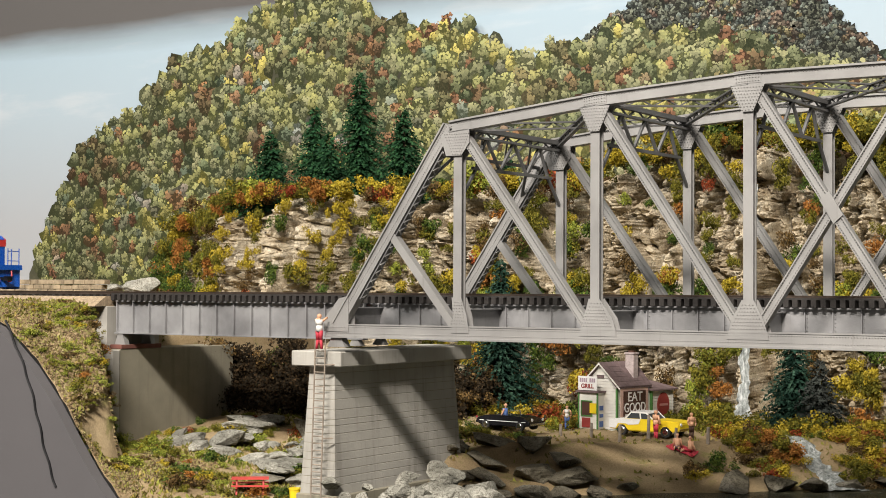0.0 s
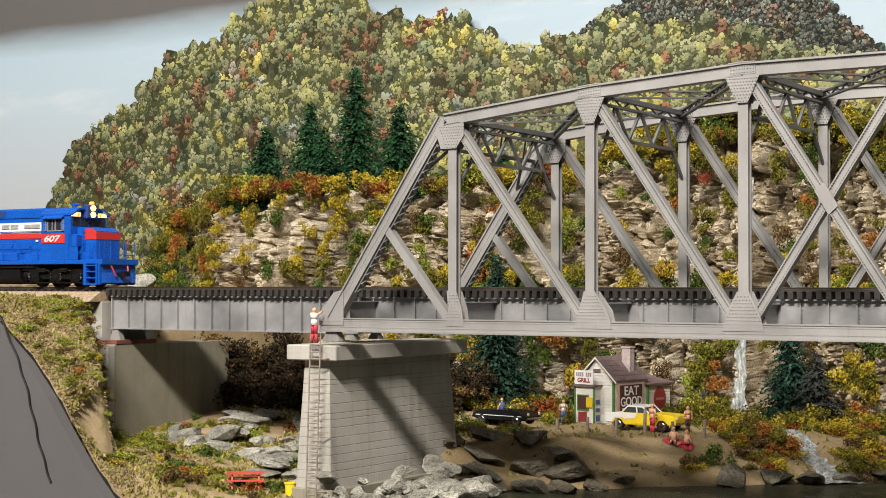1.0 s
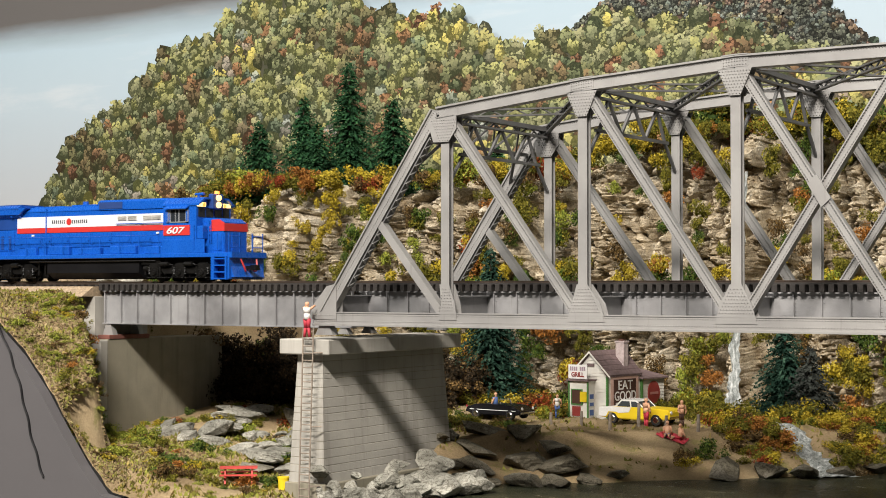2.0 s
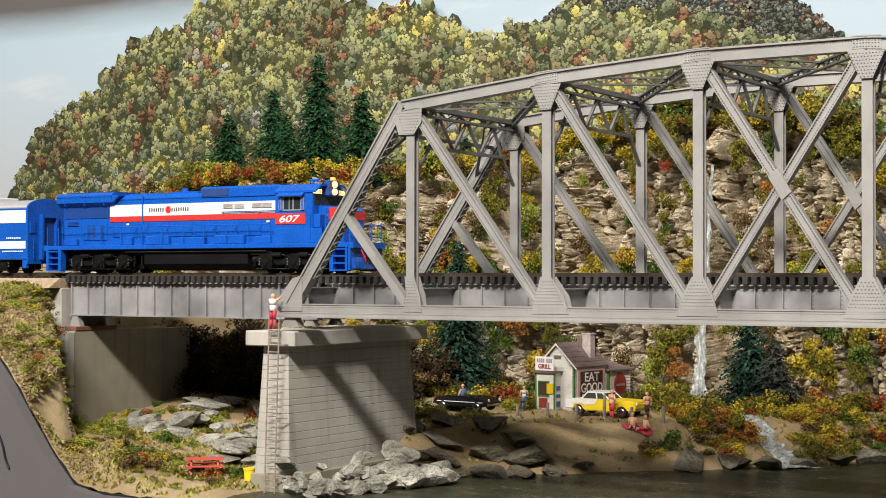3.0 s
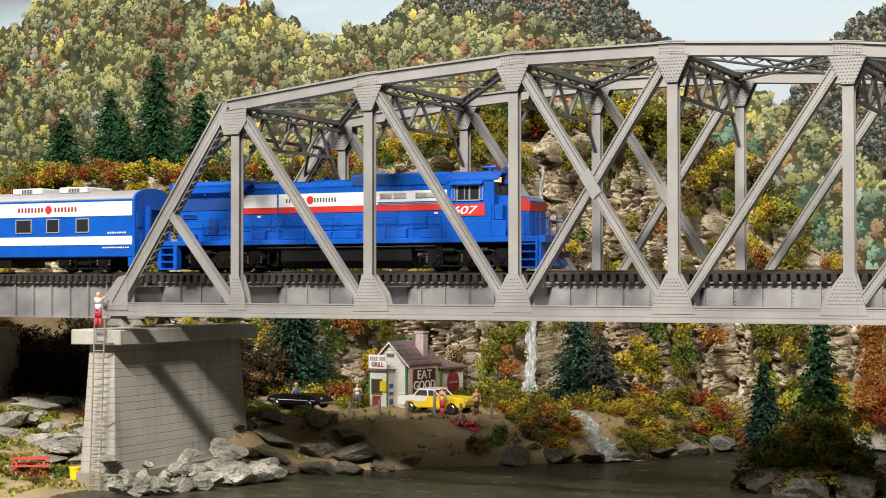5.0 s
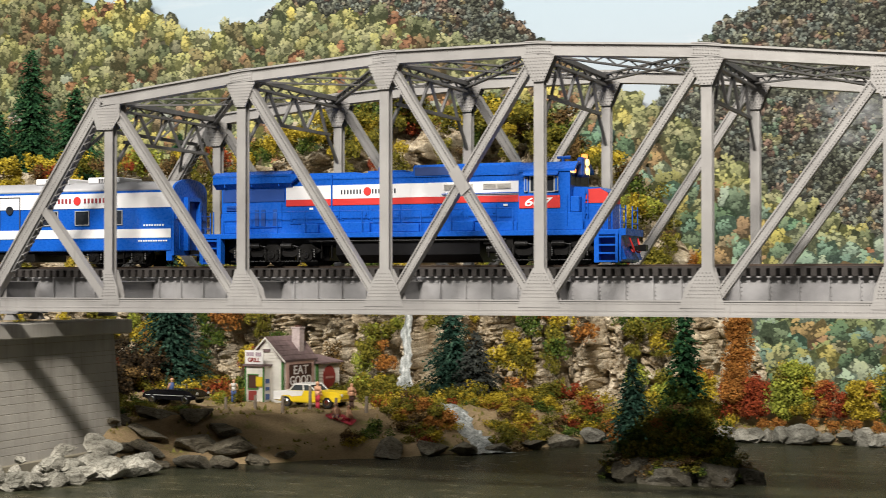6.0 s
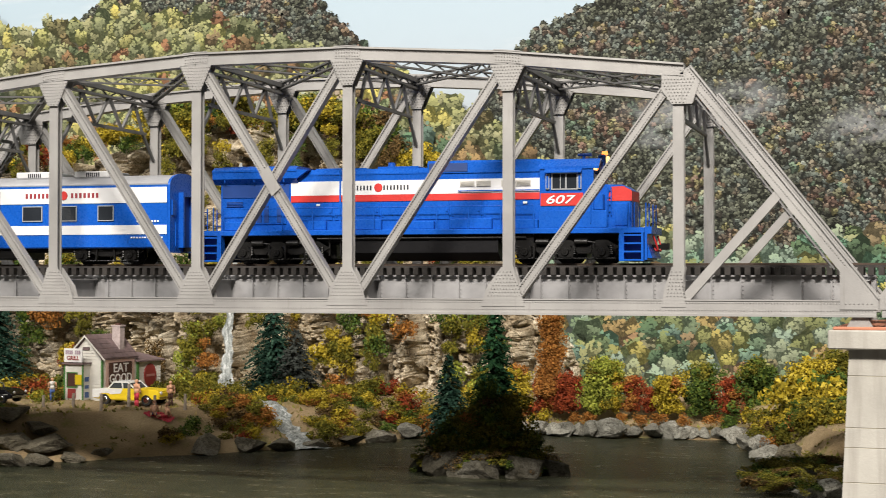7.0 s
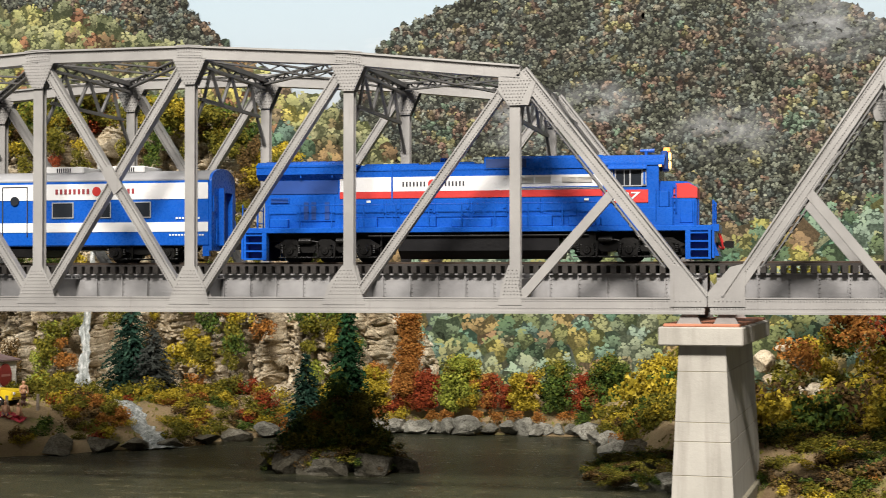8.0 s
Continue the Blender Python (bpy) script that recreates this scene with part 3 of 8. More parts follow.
def build_truss():
    bridge = empty("truss_bridge", "silver-grey riveted through truss bridge with curved top chord", "bridge", pose(0, 0, 0), "truss spans over the river")
    for side in (0, 1):
        y0 = 0.0 if side == 0 else 0.112
        ya, yb = y0 + 0.0008, y0 + 0.0062
        ym = (ya + yb) / 2
        rv = bmesh.new()
        # chords
        b = bmesh.new()
        slab(b, [(ya - 0.0017, -0.0224), (yb + 0.001, -0.0224), (yb + 0.001, -0.0212), (yb, -0.0212), (yb, -0.0155), (yb + 0.0004, -0.0155), (yb + 0.0004, -0.0149),
                 (ya - 0.0004, -0.0149), (ya - 0.0004, -0.0155), (ya, -0.0155), (ya, -0.0212), (ya - 0.0017, -0.0214)], L_END, R_END, "yz")
        part("bottom_chord", b, STEEL, bridge)
        for z in (-0.0198, -0.0165):
            rivet_row(rv, (L_END + 0.002, z), (R_END - 0.002, z), ya)
        for n in range(1, 6):
            b = bmesh.new()
            a, c = (node_x(n), 0, TOPS[n]), (node_x(n + 1), 0, TOPS[n + 1])
            dz = (c[2] - a[2]) / (c[0] - a[0])
            ea, ec = (0.0045 if n == 1 else 0.0), (0.0022 if n == 5 else 0.0)
            for lift, w, d in ((0.0, 0.0052, 0.0056), (0.0029, 0.0009, 0.0078), (-0.0027, 0.0006, 0.0066)):
                beam(b, (a[0] - ea - 0.0004, ym, a[2] - dz * ea + lift), (c[0] + ec + 0.0004, ym, c[2] + dz * ec + lift), w, d)
            part("top_chord", b, STEEL, bridge)
            rivet_row(rv, (a[0], a[2] + 0.0016), (c[0], c[2] + 0.0016), ya - 0.0001)
        for n, e in ((1, L_END + 0.008), (6, R_END - 0.0015)):
            b = bmesh.new()
            foot, head = (e, ym, -0.016), (node_x(n) - (0.0052 if n == 1 else -0.0028), ym, TOPS[n])
            beam(b, foot, head, 0.0052, 0.0056)
            s = -1 if n == 1 else 1
            off = Vector((s * 0.0027, 0, 0.0018))
            beam(b, Vector(foot) + off, Vector(head) + off, 0.0008, 0.0078)
            part("end_post", b, STEEL, bridge)
            # inner side: a dark strip put in for its shade, with lacing bars
            inner = Vector((-s * 0.0031, 0, -0.0021))
            part("shade_strip", beam(bmesh.new(), Vector(foot).lerp(Vector(head), 0.16) + inner, Vector(foot).lerp(Vector(head), 0.9) + inner, 0.0007, 0.0046), STEEL_SHADED, bridge, "dark strip painted as shade on the laced inner side")
            b = bmesh.new()
            for k in range(34):
                p, q = Vector(foot).lerp(Vector(head), 0.17 + 0.0213 * k), Vector(foot).lerp(Vector(head), 0.17 + 0.0213 * (k + 1))
                d = 0.002 if k % 2 else -0.002
                beam(b, p + inner * 1.16 + Vector((0, d, 0)), q + inner * 1.16 + Vector((0, -d, 0)), 0.0005, 0.0008)
            part("lacing", b, STEEL, bridge)
            for d in (-0.0016, 0.0016):
                rivet_row(rv, (foot[0] + d, foot[2] + 0.004), (head[0] + d, head[2]), ya - 0.0001)
            # short strut from the middle of the end post
            mid = (foot[0] + (head[0] - foot[0]) * 0.475, ym, foot[2] + (head[2] - foot[2]) * 0.475)
            b = beam(bmesh.new(), mid, (node_x(n) + s * 0.0012, ym, -0.0165), 0.0042, 0.0048)
            part("sub_strut", b, STEEL, bridge)
        # splices over the joints of the top chord
        for n in range(2, 6):
            x, z = node_x(n), TOPS[n]
            za, zc = (TOPS[n - 1] - z) / P * 0.0065, (TOPS[n + 1] - z) / P * 0.0065
            b = bmesh.new()
            slab(b, [(x - 0.0065, z + za - 0.0022), (x, z - 0.0022), (x + 0.0065, z + zc - 0.0022), (x + 0.0065, z + zc + 0.0023), (x, z + 0.0023), (x - 0.0065, z + za + 0.0023)], ya - 0.0004, ya + 0.0001)
            slab(b, [(x - 0.0065, z + za + 0.0032), (x, z + 0.0032), (x + 0.0065, z + zc + 0.0032), (x + 0.0065, z + zc + 0.0037), (x, z + 0.0037), (x - 0.0065, z + za + 0.0037)], ya - 0.0014, yb + 0.0014)
            part("splice_plate", b, STEEL, bridge)
            for d in (-0.0012, 0.0004, 0.0016):
                rivet_row(rv, (x - 0.0055, z + za + d), (x, z + d), ya - 0.0004)
                rivet_row(rv, (x + 0.0012, z + zc * 0.2 + d), (x + 0.0055, z + zc + d), ya - 0.0004)
        # uprights
        for n in range(1, 7):
            x = node_x(n)
            b = bmesh.new()
            box(x - 0.0025, x + 0.0025, ya + 0.0005, ya + 0.0011, -0.018, TOPS[n], b)
            box(x - 0.0025, x + 0.0025, yb - 0.0011, yb - 0.0005, -0.018, TOPS[n], b)
            box(x - 0.0006, x + 0.0006, ya + 0.0011, yb - 0.0011, -0.018, TOPS[n], b)
            part("upright", b, STEEL, bridge)
        # diagonals
        pairs = [(1, 2), (2, 3), (3, 4), (4, 3), (5, 4), (6, 5)]
        for u, l in pairs:
            s = 1 if l > u else -1
            a = (node_x(u) + s * 0.004, ym, TOPS[u] - 0.006)
            c = (node_x(l) - s * 0.005, ym, -0.013)
            b = bmesh.new()
            beam(b, a, c, 0.0046, 0.0042 if u != 4 else 0.0038)
            t = (Vector(c) - Vector(a)).normalized()
            k = Vector((t.z, 0, -t.x)) * 0.0019
            for q in (k, -k):
                beam(b, Vector(a) + q, Vector(c) + q, 0.0006, 0.005)
            part("diagonal", b, STEEL, bridge)
            for d in (-1.0, 1.0):
                o = k * d * 0.75
                rivet_row(rv, (a[0] + o.x, a[2] + o.z), (c[0] + o.x, c[2] + o.z), ya + 0.0003)
        # gussets
        for n in range(1, 7):
            x, z = node_x(n), TOPS[n]
            for y_, y2 in ((ya - 0.0006, ya), (yb, yb + 0.0006)):
                b = bmesh.new()
                o = [(x - 0.0085, z - 0.003), (x - 0.0028, z - 0.0155), (x + 0.0028, z - 0.0155), (x + 0.0085, z - 0.003)]
                if n == 1:
                    o = [(x - 0.010, z - 0.005), (x - 0.0066, z - 0.0155), (x + 0.0028, z - 0.0155), (x + 0.0075, z - 0.009), (x + 0.0075, z - 0.002), (x - 0.003, z - 0.002)]
                if n == 6:
                    o = [(x - 0.0075, z - 0.002), (x - 0.0075, z - 0.009), (x - 0.0028, z - 0.0155), (x + 0.0066, z - 0.0155), (x + 0.010, z - 0.005), (x + 0.003, z - 0.002)]
                slab(b, o, y_, y2)
                part("top_gusset", b, STEEL, bridge)
                b = bmesh.new()
                wide = 0.0105 if n in (2, 3, 4, 5) else 0.0055
                lean = 0.0022 if n in (1, 2) else (-0.0022 if n in (5, 6) else 0)
                o = [(x - wide + lean, -0.0185), (x - wide * 0.75 + lean, -0.0095), (x - 0.0029, 0.0), (x + 0.0029, 0.0), (x + wide * 0.75 + lean, -0.0095), (x + wide + lean, -0.0185)]
                slab(b, o, y_ + (0.0003 if y_ < ya else -0.0001), y2 + (0.0001 if y_ < ya else -0.0003))
                part("bottom_gusset", b, STEEL, bridge)
            for j in range(8):
                w = 0.0074 - j * 0.0007
                rivet_row(rv, (x - w, z - 0.0042 - j * 0.0015), (x + w, z - 0.0042 - j * 0.0015), ya - 0.0006, step=0.0014)
                w = (0.0082 if n in (2, 3, 4, 5) else 0.004) - j * (0.0008 if n in (2, 3, 4, 5) else 0.0003)
                rivet_row(rv, (x + lean * 0.5 - w, -0.0135 + j * 0.0016), (x + lean * 0.5 + w, -0.0135 + j * 0.0016), ya - 0.0003, step=0.0014)
        for e, s in ((L_END, 1), (R_END, -1)):
            b = bmesh.new()
            slab(b, [(e - s * 0.001, -0.019), (e - s * 0.001, -0.0125), (e + s * 0.009, -0.001), (e + s * 0.0155, 0.0005), (e + s * 0.0155, -0.019)], ya - 0.0005, ya + 0.0001)
            slab(b, [(e - s * 0.001, -0.019), (e - s * 0.001, -0.0125), (e + s * 0.009, -0.001), (e + s * 0.0155, 0.0005), (e + s * 0.0155, -0.019)], yb - 0.0001, yb + 0.0005)
            part("end_gusset", b, STEEL, bridge)
            b = bmesh.new()
            slab(b, [(e + s * 0.001, -0.0275), (e + s * 0.004, -0.022), (e + s * 0.010, -0.022), (e + s * 0.013, -0.0275)], ya, yb)
            part("bearing_shoe", b, STEEL, bridge)
            for j in range(7):
                rivet_row(rv, (e + s * 0.002, -0.0165 + j * 0.0022), (e + s * (0.013 - 0.0002 * j), -0.0165 + j * 0.0022), ya - 0.0005, step=0.0018) if j < 1 else None
        # centre plate of the crossed panel
        xm, zm = (node_x(3) + node_x(4)) / 2, (TOPS[3] - 0.006 - 0.013) / 2
        b = bmesh.new()
        slab(b, [(xm - 0.0055, zm + 0.0035), (xm - 0.001, zm + 0.0075), (xm + 0.0055, zm - 0.0035), (xm + 0.001, zm - 0.0075)], ya - 0.0004, ya + 0.0004)
        part("centre_plate", b, STEEL, bridge)
        tagged(part("rivet", rv, STEEL, bridge), "", "", "", "stuff")
    # floor beams and top bracing between the trusses
    for n in range(0, 8):
        x = L_END + 0.006 if n == 0 else (R_END - 0.006 if n == 7 else node_x(n))
        b = bmesh.new()
        box(x - 0.0006, x + 0.0006, 0.0062, 0.1128, -0.019, -0.0065, b)
        box(x - 0.003, x + 0.003, 0.0062, 0.1128, -0.0197, -0.019, b)
        box(x - 0.003, x + 0.003, 0.0062, 0.1128, -0.0065, -0.006, b)
        part("floor_beam", b, GIRDER, bridge)
    # bracing takes the darkened grey, its shade being in the colour
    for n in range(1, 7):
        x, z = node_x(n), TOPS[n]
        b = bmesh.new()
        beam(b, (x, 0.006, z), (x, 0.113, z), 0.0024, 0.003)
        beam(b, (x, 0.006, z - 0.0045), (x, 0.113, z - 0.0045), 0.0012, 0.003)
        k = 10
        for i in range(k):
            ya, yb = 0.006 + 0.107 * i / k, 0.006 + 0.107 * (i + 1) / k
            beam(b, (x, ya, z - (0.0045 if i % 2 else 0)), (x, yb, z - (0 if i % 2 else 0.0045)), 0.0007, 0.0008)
        part("top_strut", b, STEEL_SHADED, bridge)
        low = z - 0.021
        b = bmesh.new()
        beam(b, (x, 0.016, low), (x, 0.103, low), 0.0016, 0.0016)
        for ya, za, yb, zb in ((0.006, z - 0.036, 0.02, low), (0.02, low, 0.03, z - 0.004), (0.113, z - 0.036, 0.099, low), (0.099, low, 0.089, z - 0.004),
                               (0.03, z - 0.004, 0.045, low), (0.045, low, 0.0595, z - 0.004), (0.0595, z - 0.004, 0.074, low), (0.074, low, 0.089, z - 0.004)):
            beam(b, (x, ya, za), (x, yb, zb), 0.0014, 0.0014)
        part("sway_frame", b, STEEL_SHADED, bridge)
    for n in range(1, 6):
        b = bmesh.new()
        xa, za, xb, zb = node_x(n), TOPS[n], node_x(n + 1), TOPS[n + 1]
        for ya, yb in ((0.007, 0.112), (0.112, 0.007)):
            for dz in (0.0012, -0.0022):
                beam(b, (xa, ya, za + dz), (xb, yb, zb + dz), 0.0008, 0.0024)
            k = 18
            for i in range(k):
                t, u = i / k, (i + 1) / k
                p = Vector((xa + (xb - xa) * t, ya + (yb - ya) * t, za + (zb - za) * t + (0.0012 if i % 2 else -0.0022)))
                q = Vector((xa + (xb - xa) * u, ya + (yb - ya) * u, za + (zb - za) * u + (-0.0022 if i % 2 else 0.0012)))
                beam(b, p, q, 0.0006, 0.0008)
        part("top_lateral", b, STEEL_SHADED, bridge)
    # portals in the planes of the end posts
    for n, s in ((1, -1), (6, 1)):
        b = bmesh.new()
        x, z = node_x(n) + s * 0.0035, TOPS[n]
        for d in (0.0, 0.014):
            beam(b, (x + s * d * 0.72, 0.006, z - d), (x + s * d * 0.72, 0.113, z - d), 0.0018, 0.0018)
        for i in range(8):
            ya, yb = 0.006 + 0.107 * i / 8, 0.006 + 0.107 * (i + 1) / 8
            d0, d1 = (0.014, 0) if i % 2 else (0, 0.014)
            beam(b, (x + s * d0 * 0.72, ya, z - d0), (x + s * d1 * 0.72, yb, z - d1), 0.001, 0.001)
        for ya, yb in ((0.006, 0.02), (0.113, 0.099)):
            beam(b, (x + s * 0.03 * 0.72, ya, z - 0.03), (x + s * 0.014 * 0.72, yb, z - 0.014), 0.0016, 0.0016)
        part("portal", b, STEEL_SHADED, bridge)
    # stringers under the track, with stiffeners
    for y, s in ((0.044, -1), (0.068, 1)):
        b = bmesh.new()
        slab(b, beam_profile(y, 0.002, -0.0191, -0.0038), L_END + 0.001, R_END - 0.001, "yz")
        part("stringer", b, GIRDER, bridge)
        b = bmesh.new()
        for i in range(40):
            x = L_END + 0.006 + i * 0.01395
            box(x - 0.0003, x + 0.0003, y + s * 0.0004, y + s * 0.0016, -0.0184, -0.0045, b)
            for j in range(6):
                rivet(b, x + 0.0009, y + s * 0.0004, -0.017 + j * 0.002, s)
        tagged(part("stiffener", b, GIRDER, bridge), "", "", "", "stuff")
    return bridge


truss = build_truss()
copy_thing(truss, pose(0.5736, 0, 0))

# plate girder approach span
girder_span = empty("girder_span", "dull grey deck plate girder approach span", "bridge")
for y, s in ((0.044, -1), (0.068, 1)):
    b = bmesh.new()
    slab(b, beam_profile(y, 0.0026, -0.0249, -0.0038), -0.2, -0.006, "yz")
    part("girder", b, GIRDER, girder_span)
    for i in range(15):
        x = -0.1988 + i * 0.01375
        b = bmesh.new()
        box(x - 0.0004, x + 0.0004, y + s * 0.0004, y + s * 0.002, -0.0242, -0.0045, b)
        for j in range(8):
            rivet(b, x + 0.001, y + s * 0.0004, -0.0225 + j * 0.002, s)
        part("stiffener", b, GIRDER, girder_span)
for x in (-0.197, -0.009):
    b = bmesh.new()
    box(x - 0.001, x + 0.001, 0.0446, 0.0674, -0.0235, -0.008, b)
    part("cross_frame", b, GIRDER, girder_span)
for y in (0.044, 0.068):
    for x in (-0.1955, -0.012):
        b = bmesh.new()
        low = -0.0318 if x < -0.1 else -0.0285
        slab(b, [(x - 0.0045, low), (x - 0.002, -0.0249), (x + 0.002, -0.0249), (x + 0.0045, low)], y - 0.002, y + 0.002)
        part("bearing_shoe", b, STEEL, girder_span)

# ------------------------------------------------------------------ track
track = empty("railway_track", "dark bridge timbers with weathered steel rails", "railway track")
RAIL_TOP = 0.0020
for y in (TRACK_Y - 0.0083, TRACK_Y + 0.0083):
    b = bmesh.new()
    prof = [(-0.001, 0.0), (0.001, 0.0), (0.001, 0.0003), (0.0002, 0.0005), (0.0002, 0.0014), (0.0004, 0.0015), (0.0004, 0.0020), (-0.0004, 0.0020), (-0.0004, 0.0015), (-0.0002, 0.0014), (-0.0002, 0.0005), (-0.001, 0.0003)]
    slab(b, [(y + a, z) for a, z in prof], -0.9, 1.1, "yz")
    part("rail", b, RAIL, track)
for y in (0.0415, 0.0705):
    b = box(-0.202, 1.1, y - 0.001, y + 0.001, 0.0, 0.0009)
    part("guard_timber", b, TIE, track)
tie_mesh = finish(box(-0.0014, 0.0014, 0.0395, 0.0725, -0.0038, 0.0, bevel=0.00012), "tie")
for i in range(266):
    o = part("tie", tie_mesh, TIE, track)
    o.location = (-0.2 + i * 0.0047, 0.0004 * math.sin(i * 7.3), 0)
sleeper_mesh = finish(box(-0.0013, 0.0013, 0.042, 0.070, -0.003, 0.0), "sleeper")
for i in range(38):
    o = part("sleeper", sleeper_mesh, TIE, track)
    o.location = (-0.206 - i * 0.0062, 0, 0)
b = bmesh.new()
slab(b, [(0.026, -0.0075), (0.036, -0.0012), (0.076, -0.0012), (0.086, -0.0075)], -0.9, -0.2025, "yz")
tagged(part("ballast", b, BALLAST), "tan ballast bed under the sleepers", "", "", "structure")


# ------------------------------------------------------------------ piers and abutment
def pier(name, x0, x1, y0, y1, label, cap_z, courses, joints):
    p = empty(name, label, "bridge pier")
    tx0, tx1, bx0, bx1 = x0 + 0.0085, x1 - 0.0085, x0 + 0.0045, x1 - 0.0035
    ty0, ty1, by0, by1 = y0 + 0.006, y1 - 0.008, y0 + 0.001, y1 - 0.002
    zt, zb = cap_z, -0.128
    n = courses
    cuts = [0.0] + [(k + random.Random(k).uniform(-0.3, 0.3)) / n for k in range(1, n)] + [1.0]
    for k in range(n):
        ka, kb = cuts[k], cuts[k + 1] - joints / n
        b = bmesh.new()
        ring = []
        for t in (ka, kb):
            z = zt + (zb - zt) * t
            a, c, d, e = tx0 + (bx0 - tx0) * t, tx1 + (bx1 - tx1) * t, ty0 + (by0 - ty0) * t, ty1 + (by1 - ty1) * t
            ring.append([b.verts.new(v) for v in ((a, d, z), (c, d, z), (c, e, z), (a, e, z))])
        for i in range(4):
            b.faces.new((ring[0][i], ring[0][(i + 1) % 4], ring[1][(i + 1) % 4], ring[1][i]))
        b.faces.new(ring[0])
        b.faces.new(ring[1][::-1])
        bmesh.ops.bevel(b, geom=[e for e in b.edges], offset=0.00012, segments=1, affect="EDGES")
        part("course", b, CONCRETE, p)
    b = bmesh.new()
    ring = []
    for t in (0, 1):
        z = zt + (zb - zt) * t
        a, c, d, e = (tx0 + (bx0 - tx0) * t + 0.00016, tx1 + (bx1 - tx1) * t - 0.00016, ty0 + (by0 - ty0) * t + 0.00016, ty1 + (by1 - ty1) * t - 0.00016)
        ring.append([b.verts.new(v) for v in ((a, d, z), (c, d, z), (c, e, z), (a, e, z))])
    for i in range(4):
        b.faces.new((ring[0][i], ring[0][(i + 1) % 4], ring[1][(i + 1) % 4], ring[1][i]))
    part("core", b, CONCRETE_OLD, p)
    part("footing", box(bx0 - 0.0008, bx1 + 0.0008, by0 - 0.0008, by1 + 0.0008, -0.13, -0.1085, bevel=0.0006), CONCRETE_OLD, p, "dark concrete footing")
    part("cap", box(x0, x1, y0, y1, cap_z, cap_z + 0.0085, bevel=0.0006), CONCRETE, p)
    return p


pier_1 = pier("bridge_pier", -0.0245, 0.0095, -0.001, 0.136, "weathered board-marked concrete pier under the truss bearing", -0.0385, 19, 0.05)
pier_2 = pier("bridge_pier", 0.5485, 0.5865, -0.004, 0.132, "pale concrete pier with jointed courses", -0.0365, 6, 0.02)
b = box(0.5505, 0.5845, -0.002, 0.13, -0.028, -0.0266, bevel=0.0003)
tilt = Matrix.Translation((0.567, -0.004, 0)) @ Matrix.Rotation(radians(-4), 4, "Z") @ Matrix.Translation((-0.567, 0.004, 0))
pier_2.matrix_world = tilt
part("bearing_plate", b, plain("red_oxide_plate", (0.42, 0.17, 0.1), 0.7), pier_2, "red-brown bearing plate")

abutment = empty("abutment", "stained concrete abutment with wing wall", "bridge abutment")
part("back_wall", box(-0.224, -0.2015, 0.036, 0.085, -0.06, -0.0075, bevel=0.0005), CONCRETE, abutment, "pale concrete back wall")
part("wing_wall", box(-0.214, -0.191, 0.037, 0.148, -0.11, -0.0345, bevel=0.0005), CONCRETE_OLD, abutment)
part("front_wall", box(-0.209, -0.1905, 0.03, 0.037, -0.11, -0.035, bevel=0.0005), CONCRETE, abutment)
part("bearing_shelf", box(-0.2005, -0.1905, 0.038, 0.075, -0.0345, -0.0318, bevel=0.0003), plain("rusty_shelf", (0.16, 0.06, 0.045), 0.8, vary=0.4), abutment, "rusty red bearing shelf")


# ------------------------------------------------------------------ rocks
def boulder_mesh(seed, flat):
    b = bmesh.new()
    bmesh.ops.create_icosphere(b, subdivisions=4, radius=1.0)
    o = Vector((seed * 3.1, seed * 1.7, seed * 0.9))
    rng = random.Random(seed)
    cuts = [(Vector((rng.gauss(0, 1), rng.gauss(0, 1), rng.gauss(0, 1))).normalized(), rng.uniform(0.42, 0.8)) for _ in range(14)]
    for v in b.verts:
        p = v.co.copy()
        for n, d in cuts:
            k = p.dot(n)
            if k > d:
                p -= n * (k - d) * 0.985
        p *= 1 + 0.08 * noise.noise(p * 2.2 + o) + 0.05 * noise.noise(p * 6 + o) + 0.04 * noise.noise(p * 13 + o)
        p.z += 0.04 * math.floor(p.z * 6) / 6
        v.co = Vector((p.x, p.y, p.z * flat))
    me = finish(b, "boulder")
    return me


ROCKS = [boulder_mesh(k, 0.5 + 0.12 * (k % 3)) for k in range(8)]
GREY_ROCK = rock_material("pale_grey_rock", (0.11, 0.11, 0.09), (0.33, 0.325, 0.28), (0.58, 0.57, 0.5))
for k, me in enumerate(ROCKS):
    me.materials.append(GREY_ROCK if k < 4 else BOULDER)


def boulder(x, y, size, dark=False, z=None, label="", stretch=1.0, sink=0.25, tall=1.0):
    rng = random.Random(int(x * 9000) + int(y * 7000))
    me = ROCKS[rng.randrange(4) + (4 if dark else 0)]
    o = new("boulder", me)
    base = ground_z(x, y) if z is None else z
    o.location = (x, y, base + size * (0.5 - sink))
    o.rotation_euler = (rng.uniform(-0.25, 0.25), rng.uniform(-0.25, 0.25), rng.uniform(0, 6.28))
    o.scale = (size * stretch, size, size * rng.uniform(0.8, 1.15) * tall)
    return tagged(o, label or ("weathered dark boulder at the river edge" if dark else "pale grey broken boulder on the bank"), "boulder", "scattered boulders")


